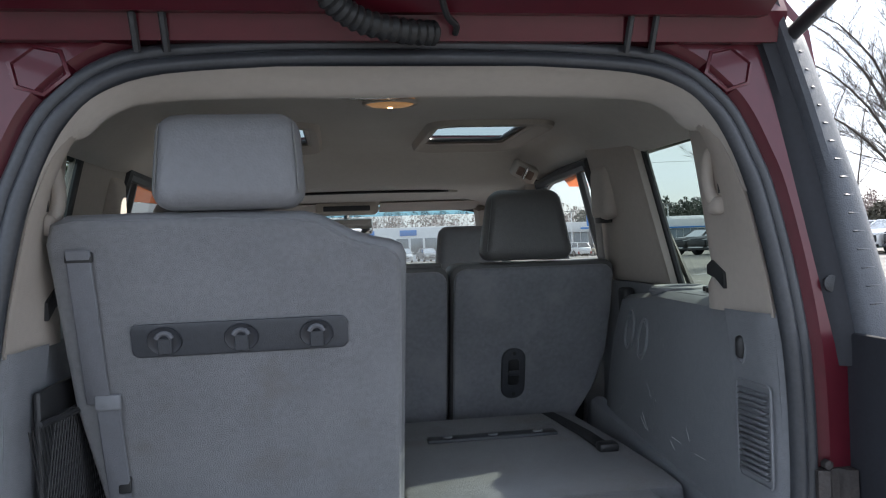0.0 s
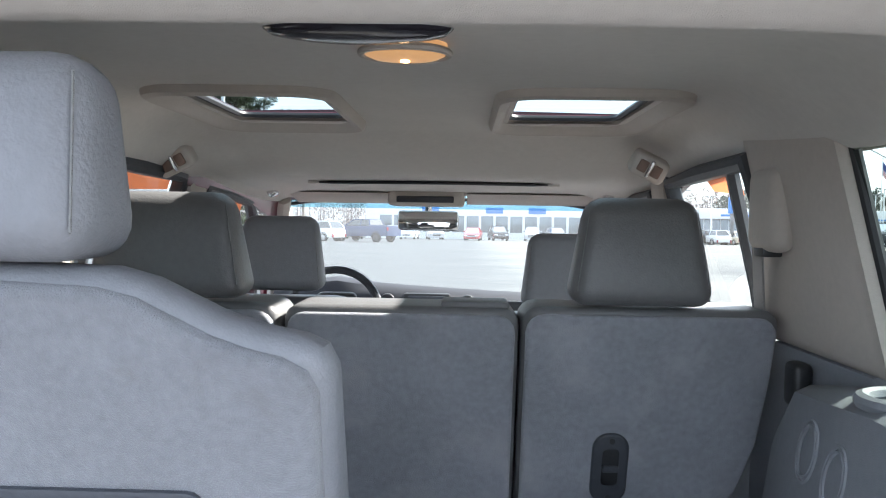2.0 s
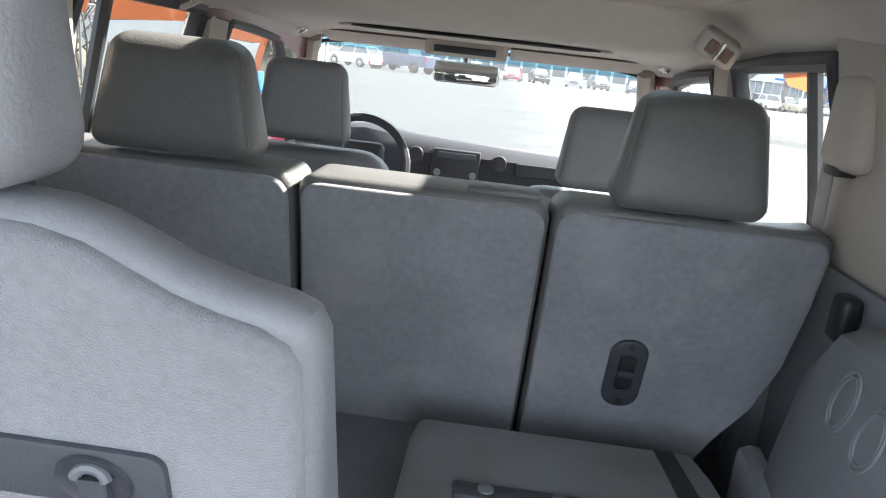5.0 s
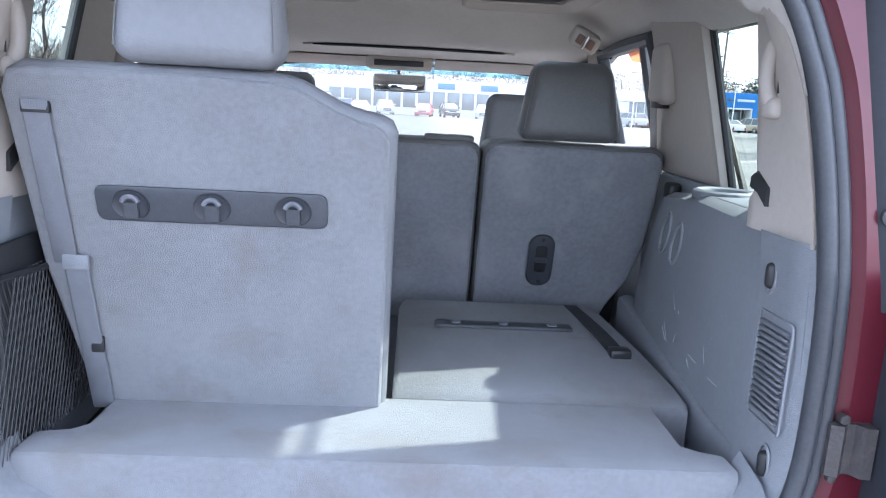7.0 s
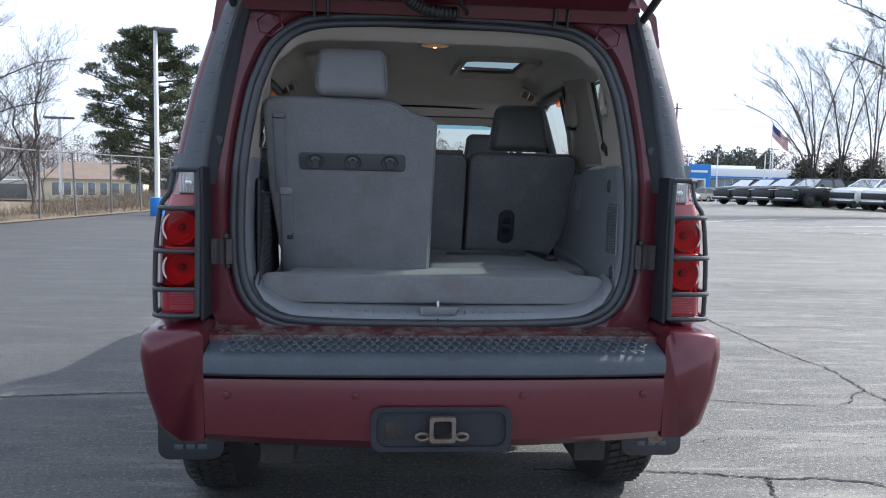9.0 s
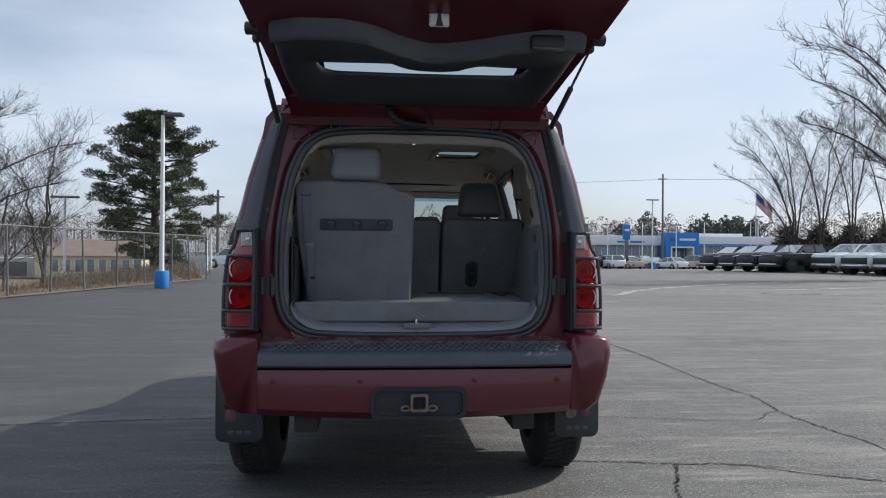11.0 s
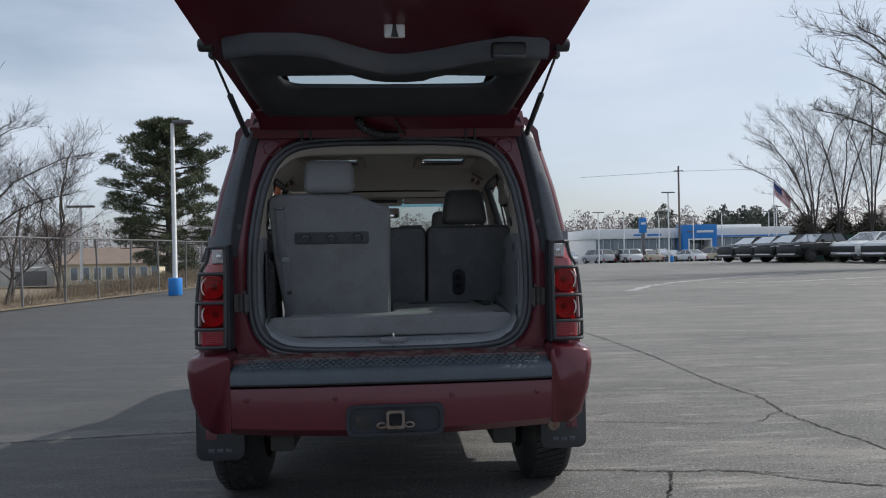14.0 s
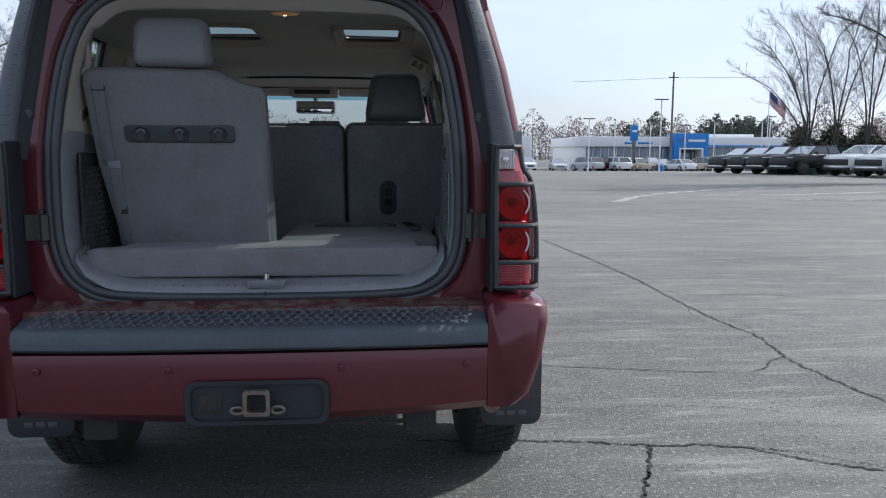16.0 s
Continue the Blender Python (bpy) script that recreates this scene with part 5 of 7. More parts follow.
for x0, x1, zt, hr in ((-0.755, -0.26, 1.372, (-0.622, -0.31)), (-0.252, 0.2, 1.37, None), (0.204, 0.688, 1.374, (0.286, 0.556))):
    o = rrect(x0, x1, 0.79, zt, (0.035, 0.035, 0.02, 0.02), 5)
    if hr and x1 > 0:
        # the outer edge draws in over the wheel housing
        o = [p for p in o if not (p[0] > 0.5 and p[1] < 1.0)] + [(0.56, 0.8), (0.6, 0.905), (0.652, 0.997), (0.679, 1.1), (0.688, 1.25)]
    sb = part("second_row_seat_back", slanted(prism(o, "y", 0.01, 0.17, 0.03, 4), second_y), M["vinyl_dark"], suv, "dark grey vinyl seat back with carpeted rear")
    o2 = [(x * 1.0 + (0.008 if x < (x0 + x1) / 2 else -0.008), z - 0.014 if z > 1.2 else z) for x, z in o]
    part("carpet_back", slanted(prism(o2, "y", 0.0, 0.03, 0.01, 3), second_y), M["carpet_dark"], sb, "charcoal carpet")
    if hr:
        pillow("head_restraint", hr[0], hr[1], 1.13, 1.25, 1.38, 1.58, 0.24, sb, M["vinyl_dark"], 0.036, "dark grey padded head restraint")
    if x0 > 0:
        lv = part("release_panel", slanted(prism(rrect(0.352, 0.424, 0.968, 1.122, 0.033, 7), "y", -0.01, 0.01, 0.006, 3), second_y), M["slate"], sb)
        part("release_lever", slanted(prism(rrect(0.371, 0.405, 1.01, 1.09, 0.01, 4), "y", -0.0115, 0.0, 0.002), second_y), M["rubber"], lv)
        part("lever_bar", slanted(prism(rrect(0.372, 0.404, 1.04, 1.055, 0.004, 3), "y", -0.016, -0.005, 0.002), second_y), M["slate"], lv)
        for z in (0.983, 1.107):
            part("screw", cyl((0.388, second_y(z) - 0.01, z), 0.006, 0.004, "y", 10), M["rubber"], lv)
    if x0 < 0 < x1:
        part("centre_pad", rbox(0.05, 0.18, 1.19, 1.27, 1.365, 1.38, 0.006, 2), M["vinyl_dark"], sb)
part("seat_frame_panel", slanted(prism(rrect(-0.73, 0.64, 0.8, 1.32, 0.03, 4), "y", 0.07, 0.1, 0.005), second_y), M["cover"], suv, "black seat frame between the seat backs")
# front row
for cx, drop in ((-0.455, 0.0), (0.395, 0.04)):
    fs = part("front_seat_back", slanted(prism(rrect(cx - 0.25, cx + 0.25, 0.75, 1.295 - drop, 0.1, 6), "y", 0, 0.15, 0.05, 4), lambda z: 1.98 - 0.25 * (z - 1.3)), M["vinyl"], suv, "grey vinyl front seat back")
    pillow("head_restraint", cx - 0.135, cx + 0.135, 1.93, 2.04, 1.318 - drop, 1.54 - drop, 0.18, fs, M["vinyl"], 0.035, "grey padded head restraint")
    part("seat_cushion", rbox(cx - 0.25, cx + 0.25, 2.1, 2.55, 0.72, 0.86, 0.04, 3), M["vinyl"], suv)
part("second_row_cushion", rbox(-0.7, 0.68, 1.42, 1.85, 0.8, 0.95, 0.04, 3), M["vinyl_dark"], suv)
# dashboard and steering wheel
dash = part("dashboard", loft([[(x, 2.92, 1.0), (x, 2.9, 1.2), (x, 2.93, z - 0.015), (x, 2.98, z), (x, 3.2, z - 0.02), (x, 3.2, 1.0)] for x, z in ((-0.72, 1.25), (-0.6, 1.27), (-0.45, 1.285), (-0.28, 1.262), (-0.1, 1.25), (0.2, 1.235), (0.72, 1.22))]), M["cover"], suv, "dark grey dashboard")
for x in (-0.17, 0.17):
    part("air_vent", cyl((x - 0.06, 2.9, 1.19), 0.032, 0.03, "y", 20, bev=0.006), M["rubber"], dash)
part("radio", rbox(-0.16, 0.035, 2.885, 2.92, 1.1, 1.225, 0.008), M["rubber"], dash)
part("radio_display", rbox(-0.14, 0.015, 2.88, 2.89, 1.19, 1.215, 0.003), M["slate"], dash)
for x in (-0.135, 0.01):
    part("knob", cyl((x, 2.878, 1.13), 0.014, 0.02, "y", 14, bev=0.003), M["trim"], dash)
part("glove_slot", rbox(0.18, 0.45, 2.885, 2.905, 1.15, 1.2, 0.006), M["rubber"], dash)
sw = part("steering_wheel", tube([(-0.41 + 0.18 * math.cos(a), 2.62 + 0.05 * math.sin(a), 1.165 + 0.17 * math.sin(a)) for a in (2 * math.pi * i / 32 for i in range(32))], 0.016, 8, closed=True), M["black"], suv, "black steering wheel")
part("wheel_hub", rbox(-0.48, -0.32, 2.62, 2.67, 1.13, 1.25, 0.03, 3), M["black"], sw)
mirrored(lambda s: part("door_lining", rbox(min(s * 0.74, s * 0.78), max(s * 0.74, s * 0.78), 1.2, 3.0, 0.5, 1.18, 0.02), M["trim"], suv))


# ---- surroundings ----
def asphalt():
    """Worn asphalt: fine stone grain, pale worn lanes drawn out along the lot, darker patches, darker to the left."""
    mat = material("weathered asphalt", (0.108, 0.104, 0.099), 0.8, 0, 0.25, 0.5, 0.7, 130)
    nodes, links = mat.node_tree.nodes, mat.node_tree.links
    p = nodes["Principled BSDF"]
    base = p.inputs["Base Color"].links[0].from_socket
    co = nodes.new("ShaderNodeTexCoord")
    for scale, rot, seed, lo, hi, tone, most in ((0.22, 0.5, 0.0, 0.48, 0.66, (0.185, 0.176, 0.16), 0.8), (0.6, -0.3, 7.0, 0.56, 0.7, (0.06, 0.06, 0.063), 0.6), (1.6, 0.12, 11.0, 0.5, 0.7, (0.225, 0.212, 0.19), 0.7), (2.2, -0.1, 17.0, 0.54, 0.7, (0.055, 0.055, 0.057), 0.55), (5.0, 0.2, 23.0, 0.56, 0.66, (0.26, 0.245, 0.22), 0.55), (60.0, 0.0, 3.0, 0.55, 0.63, (0.31, 0.3, 0.28), 0.75), (35.0, 0.0, 9.0, 0.58, 0.65, (0.03, 0.03, 0.031), 0.7), (24.0, 0.0, 5.0, 0.645, 0.68, (0.022, 0.022, 0.023), 0.85)):
        mp, nz, rg, mx = (nodes.new("ShaderNode" + k) for k in ("Mapping", "TexNoise", "MapRange", "MixRGB"))
        mp.inputs["Rotation"].default_value, mp.inputs["Location"].default_value = (0, 0, rot), (seed, seed, 0)
        mp.inputs["Scale"].default_value = ((0.45, 1.6, 1) if scale < 1 else (0.35, 2.2, 1)) if scale < 10 else (1, 1, 1)
        nz.inputs["Scale"].default_value, nz.inputs["Detail"].default_value, nz.inputs["Roughness"].default_value = scale, 9, 0.6
        rg.inputs["From Min"].default_value, rg.inputs["From Max"].default_value, rg.inputs["To Max"].default_value = lo, hi, most
        links.new(co.outputs["Object"], mp.inputs[0])
        links.new(mp.outputs[0], nz.inputs["Vector"])
        links.new(nz.outputs["Fac"], rg.inputs["Value"])
        links.new(rg.outputs[0], mx.inputs[0])
        links.new(base, mx.inputs[1])
        mx.inputs[2].default_value = (*tone, 1)
        base = mx.outputs[0]
    # the ground grows darker and smoother towards the fence side
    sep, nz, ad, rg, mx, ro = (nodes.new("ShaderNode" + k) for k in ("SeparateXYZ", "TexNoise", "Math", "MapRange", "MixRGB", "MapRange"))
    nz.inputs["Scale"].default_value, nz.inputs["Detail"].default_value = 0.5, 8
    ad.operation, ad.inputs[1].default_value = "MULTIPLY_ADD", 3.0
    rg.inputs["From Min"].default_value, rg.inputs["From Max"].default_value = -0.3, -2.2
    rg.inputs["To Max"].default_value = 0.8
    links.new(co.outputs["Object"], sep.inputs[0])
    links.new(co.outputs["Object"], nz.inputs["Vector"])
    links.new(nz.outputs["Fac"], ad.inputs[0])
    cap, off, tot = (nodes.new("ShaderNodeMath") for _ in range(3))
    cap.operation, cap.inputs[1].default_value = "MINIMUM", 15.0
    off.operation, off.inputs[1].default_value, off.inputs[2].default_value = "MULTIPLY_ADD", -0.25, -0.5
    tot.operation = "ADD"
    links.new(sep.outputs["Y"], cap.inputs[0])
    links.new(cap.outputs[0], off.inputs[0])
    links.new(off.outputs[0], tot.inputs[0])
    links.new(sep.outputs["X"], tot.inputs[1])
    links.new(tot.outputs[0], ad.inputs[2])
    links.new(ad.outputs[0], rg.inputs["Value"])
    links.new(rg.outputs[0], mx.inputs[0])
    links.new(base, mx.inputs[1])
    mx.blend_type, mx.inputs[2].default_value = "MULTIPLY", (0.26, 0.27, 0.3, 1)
    # darker again on the near side of the long joint, fading out rightwards
    lim, wst, both, mx2 = (nodes.new("ShaderNode" + k) for k in ("MapRange", "MapRange", "Math", "MixRGB"))
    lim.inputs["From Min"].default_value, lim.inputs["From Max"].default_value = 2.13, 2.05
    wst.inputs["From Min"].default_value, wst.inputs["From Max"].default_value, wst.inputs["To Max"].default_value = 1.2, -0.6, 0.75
    both.operation = "MULTIPLY"
    links.new(sep.outputs["Y"], lim.inputs["Value"])
    links.new(sep.outputs["X"], wst.inputs["Value"])
    links.new(lim.outputs[0], both.inputs[0])
    links.new(wst.outputs[0], both.inputs[1])
    links.new(both.outputs[0], mx2.inputs[0])
    links.new(mx.outputs[0], mx2.inputs[1])
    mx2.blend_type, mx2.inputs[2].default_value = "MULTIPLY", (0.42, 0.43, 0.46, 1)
    ro.inputs["To Min"].default_value, ro.inputs["To Max"].default_value = 0.8, 0.6
    links.new(rg.outputs[0], ro.inputs["Value"])
    links.new(ro.outputs[0], p.inputs["Roughness"])
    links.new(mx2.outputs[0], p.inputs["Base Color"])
    return mat


M.update({
    "asphalt": asphalt(),
    "verge": material("dry winter grass", (0.17, 0.13, 0.085), 0.95, 0, 0.3, 1.2, 0.8, 20, dirt=(0.12, 0.1, 0.06), dirt_scale=0.8),
    "bark": material("grey bark", (0.06, 0.052, 0.047), 0.9, 0, 0.3, 4, 0.6, 40),
    "needles": material("pine needles", (0.075, 0.09, 0.048), 0.8, 0, 0.25, 3, island=0.45),
    "blue": material("dealer blue panel", (0.02, 0.19, 0.55), 0.45, 0, 0.06, 2),
    "white": material("white cladding", (0.72, 0.73, 0.74), 0.6, 0, 0.05, 1),
    "steel": material("galvanised steel", (0.15, 0.15, 0.155), 0.6, 0.4, 0.1, 8),
    "far_pine": material("distant pine", (0.062, 0.075, 0.06), 0.9, 0, 0.2, 0.5, island=0.4),
    "far_wood": material("distant winter wood", (0.17, 0.132, 0.126), 0.95, 0, 0.3, 0.3, island=0.4),
    "shopglass": material("shop front glazing", (0.16, 0.19, 0.21), 0.12, 0.3, 0.3, 0.6),
})
b = bmesh.new()
xs = sorted(set([-900, -300, -120, -60] + [round(-40 + 2 * i, 3) for i in range(41)] + [60, 120, 300, 900]))
ys = sorted(set([-300, -80] + [-20 + 5 * i for i in range(33)] + [200, 400, 1200]))
grid = [[b.verts.new((x, y, ground_height(x, y))) for x in xs] for y in ys]
for j in range(len(ys) - 1):
    for i in range(len(xs) - 1):
        b.faces.new((grid[j][i], grid[j][i + 1], grid[j + 1][i + 1], grid[j + 1][i]))
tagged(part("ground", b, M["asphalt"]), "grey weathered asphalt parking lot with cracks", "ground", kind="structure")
M.update({
    "crack": material("crack filled with grit", (0.02, 0.02, 0.02), 0.95, 0, 0.3, 5),
    "melt": material("salt bleached streak", (0.3, 0.3, 0.3), 0.8, 0, 0.2, 2),
    "wood": material("weathered timber", (0.16, 0.13, 0.11), 0.9, 0, 0.2, 3),
    "cream": material("cream siding", (0.62, 0.56, 0.4), 0.7, 0, 0.08, 1.5),
    "shingle": material("brown shingles", (0.2, 0.15, 0.12), 0.9, 0, 0.2, 1.5, 0.4, 12),
    "concrete": material("pale concrete", (0.42, 0.41, 0.38), 0.85, 0, 0.1, 1.5),
    "hedge": material("dark hedge twigs", (0.06, 0.055, 0.04), 0.95, 0, 0.3, 2, island=0.5),
    "brush": material("dry tan brush", (0.16, 0.125, 0.09), 0.9, 0, 0.25, 3, island=0.4),
    "twig": material("thin winter twigs", (0.06, 0.05, 0.044), 0.9, 0, 0.25, 3, island=0.3),
    "flag_red": material("red flag cloth", (0.45, 0.04, 0.06), 0.8, 0, 0.1, 3),
    "flag_blue": material("blue flag cloth", (0.04, 0.06, 0.2), 0.8, 0, 0.1, 3),
    "green_mesh": material("green fence screen", (0.02, 0.06, 0.045), 0.8, 0, 0.15, 3),
    "dark_rim": material("dark alloy", (0.07, 0.07, 0.075), 0.35, 0.6, 0.1, 10),
    # windscreens get a pale metallic colour in place of full sky reflection
    "car_glass": material("car windscreen", (0.42, 0.45, 0.48), 0.08, 0.7, 0.1, 2, coat=1.0),
    "car_side_glass": material("dark car side glazing", (0.03, 0.035, 0.04), 0.08, 0.0, 0.1, 2, coat=1.0),
})
PAINT = {k: material(k + " car paint", c, 0.3, 0.2, 0.05, 2, coat=0.6) for k, c in (("white", (0.7, 0.71, 0.72)), ("silver", (0.42, 0.43, 0.45)), ("tan", (0.42, 0.36, 0.27)), ("crimson", (0.4, 0.03, 0.04)), ("navy", (0.03, 0.05, 0.12)), ("grey", (0.15, 0.155, 0.16)))}
PAINT["black"] = material("deep black car paint", (0.004, 0.0043, 0.005), 0.22, 0.0, 0.05, 2)


# cracks in the asphalt: narrow ragged ribbons just over the ground
def crack(name, pts, width, mat, jag=0.05, seed=1, label="", z=0.004):
    rnd = random.Random(seed)
    line = []
    for p in smooth_line([(x, y, 0) for x, y in pts], 22):
        line.append((p.x + rnd.uniform(-jag, jag), p.y + rnd.uniform(-jag, jag), z))
    b = bmesh.new()
    prev = None
    for i, p in enumerate(line):
        q = line[min(i + 1, len(line) - 1)]
        d = Vector(q) - Vector(p)
        d = d.normalized() if d.length > 1e-6 else Vector((1, 0, 0))
        n, w = Vector((-d.y, d.x, 0)), width * rnd.uniform(0.3, 1.2)
        pair = (b.verts.new(Vector(p) + n * w), b.verts.new(Vector(p) - n * w))
        if prev:
            b.faces.new((prev[0], prev[1], pair[1], pair[0]))
        prev = pair
    return tagged(part(name, b, mat, smooth=False), label or "dark ragged crack in the asphalt", "crack", kind="structure")


crack("crack", [(2.7, 8.5), (2.83, 6.6), (2.89, 5.1), (2.88, 4.2), (2.88, 3.22), (2.93, 2.71), (2.84, 2.16), (2.86, 1.66), (2.9, 1.24), (2.85, 0.3)], 0.009, M["crack"], 0.014, 1)
crack("crack", [(0.5, 1.02), (0.9, 0.99), (1.2, 0.96), (1.5, 0.9), (1.85, 0.86), (2.13, 0.68), (2.4, 0.55), (3.2, 0.25)], 0.008, M["crack"], 0.01, 2)
crack("crack", [(1.85, 0.86), (2.1, 0.78), (2.35, 0.62), (2.7, 0.5)], 0.004, M["crack"], 0.01, 12)
crack("crack", [(1.5, 0.9), (1.41, 0.67), (1.32, 0.46), (1.22, 0.1), (1.1, -0.5)], 0.008, M["crack"], 0.014, 3)
crack("crack", [(-5.0, 2.0), (-3.8, 2.04), (-2.7, 2.085), (-2.21, 2.12), (-1.67, 2.18), (-1.35, 2.19), (-0.6, 2.15)], 0.009, M["crack"], 0.012, 5)
crack("crack", [(1.2, 2.14), (1.35, 2.11), (1.96, 1.97), (2.35, 1.91)], 0.005, M["crack"], 0.008, 4)
crack("crack", [(2.84, 2.2), (2.7, 2.12), (2.6, 1.98), (2.5, 1.93)], 0.004, M["crack"], 0.012, 14)
crack("crack", [(2.95, 4.42), (3.15, 4.2), (3.72, 4.2), (4.0, 4.05), (4.75, 3.8), (5.8, 3.5)], 0.006, M["crack"], 0.018, 7)
crack("crack", [(2.9, 3.0), (2.8, 3.1), (2.76, 3.4), (2.86, 3.7)], 0.003, M["crack"], 0.012, 22)
crack("crack", [(2.92, 2.7), (3.0, 2.95), (2.98, 3.15), (2.92, 3.22)], 0.003, M["crack"], 0.012, 23)
crack("crack", [(2.87, 1.5), (3.1, 1.25), (3.15, 0.9), (3.3, 0.55)], 0.004, M["crack"], 0.014, 24)
crack("crack", [(2.3, 5.6), (3.5, 5.45), (5.0, 5.15), (7.5, 5.2)], 0.005, M["crack"], 0.014, 25)
crack("crack", [(0.95, 1.45), (1.3, 1.36), (1.75, 1.38), (2.2, 1.3)], 0.0025, M["crack"], 0.012, 26)
crack("pale_streak", [(6.55, 17.05), (8.8, 20.5), (12.4, 23.7), (18.5, 27.8)], 0.16, M["melt"], 0.1, 9, "pale bleached streak across the asphalt")
crack("pale_streak", [(10.5, 20.4), (13.3, 20.5), (17.7, 22.1)], 0.14, M["melt"], 0.12, 10, "pale bleached streak across the asphalt")
crack("pale_streak", [(14.6, 17.46), (13.2, 17.6), (11.5, 18.2)], 0.1, M["melt"], 0.1, 11, "pale bleached streak across the asphalt")


# verge behind the fence
b = bmesh.new()
rows = []
for j in range(28):
    y = -6 + 3.0 * j
    rows.append([b.verts.new((fence_x(y) + 0.25 - dx, y, ground_height(fence_x(y) + 0.25 - dx, y) + 0.02 + 0.12 * random.random() * (dx > 0.5))) for dx in (0, 0.5, 1.5, 3, 5, 8, 14, 40)])
for a, c in zip(rows, rows[1:]):
    for i in range(7):
        b.faces.new((a[i], a[i + 1], c[i + 1], c[i]))
tagged(part("verge", b, M["verge"]), "strip of dry brown winter grass behind the fence", "grass", kind="structure")
b = bmesh.new()
for _ in range(26000):
    y = random.uniform(5, 60)
    dx = random.random() ** 1.7 * 9 + 0.15
    x = fence_x(y) - dx
    z, h, a = ground_height(x, y), random.uniform(0.08, 0.5) * (0.4 if dx < 0.6 else 1), random.uniform(0, 6.3)
    w, l = 0.009, random.uniform(-0.2, 0.2)
    b.faces.new([b.verts.new(p) for p in ((x - w * math.cos(a), y - w * math.sin(a), z), (x + w * math.cos(a), y + w * math.sin(a), z), (x + l, y + l * 0.5, z + h))])
tagged(part("dry_grass", b, M["verge"], smooth=False), "tangle of dry brown grass and weeds", "grass", kind="stuff")

# low brush behind the fence
def brush_clump(seed, h):
    rnd2 = random.Random(seed)
    bm = bmesh.new()
    for _ in range(70):
        p = Vector((rnd2.gauss(0, 0.5), rnd2.gauss(0, 0.5), -0.05))
        d = Vector((rnd2.gauss(0, 0.5), rnd2.gauss(0, 0.5), 1)).normalized()
        q = p + d * h * rnd2.uniform(0.5, 1.0)
        tube([p, p.lerp(q, 0.5) + Vector((rnd2.gauss(0, 0.08), rnd2.gauss(0, 0.08), 0)), q], [0.008, 0.006, 0.002], 3, bm)
        for _ in range(3):
            m = p.lerp(q, rnd2.uniform(0.4, 0.9))
            tube([m, m + Vector((rnd2.gauss(0, 0.25), rnd2.gauss(0, 0.25), rnd2.uniform(0.05, 0.3)))], [0.005, 0.002], 3, bm)
    return bm


first = tagged(part("brush", brush_clump(1, 0.95), M["brush"], smooth=False), "bare tangled brush behind the fence", "bush", "brush along the fence")
first.matrix_world = pose(fence_x(14) - 1.0, 14, -0.15)
for k in range(34):
    y = 8 + 1.0 * k + random.uniform(-0.4, 0.4)
    x = fence_x(y) - random.uniform(0.6, 4.5)
    copy_thing(first, pose(x, y, ground_height(x, y) - 0.05, 0, 0, random.uniform(0, 360)))

# chain link fence
fence = tagged(thing("chain_link_fence"), "grey chain link fence with leaning steel posts along the lot", "fence")
POSTS = [2.0, 5.5, 9.0, 12.0, 14.3, 15.9, 17.6, 19.2, 21.0, 22.8, 24.8, 26.4, 28.0]
for i, y in enumerate(POSTS):
    lean = (0.0, 0.05, -0.03, 0.08)[i % 4]
    part("post", tube([(fence_x(y), y, -0.1), (fence_x(y) - lean, y + 0.12 * lean, 1.77)], 0.03, 8), M["steel"], fence)
part("top_rail", tube([(fence_x(y), y, 1.755 + 0.01 * (i % 2)) for i, y in enumerate(POSTS)], 0.021, 6), M["steel"], fence)
b = bmesh.new()
pitch = 0.13
for k in range(int(26 / pitch)):
    for sgn in (-1, 1):
        y0 = 2.0 + k * pitch
        y1 = y0 + sgn * 1.6
        p, q = Vector((fence_x(y0), y0, 0.04)), Vector((fence_x(y1), y1, 1.74))
        n = Vector((0.0, 0.003, 0))
        b.faces.new([b.verts.new(v) for v in (p - n, p + n, q + n, q - n)])
mesh_part = part("wire_mesh", b, M["steel"], fence, smooth=False)
mesh_part["kind"] = "stuff"


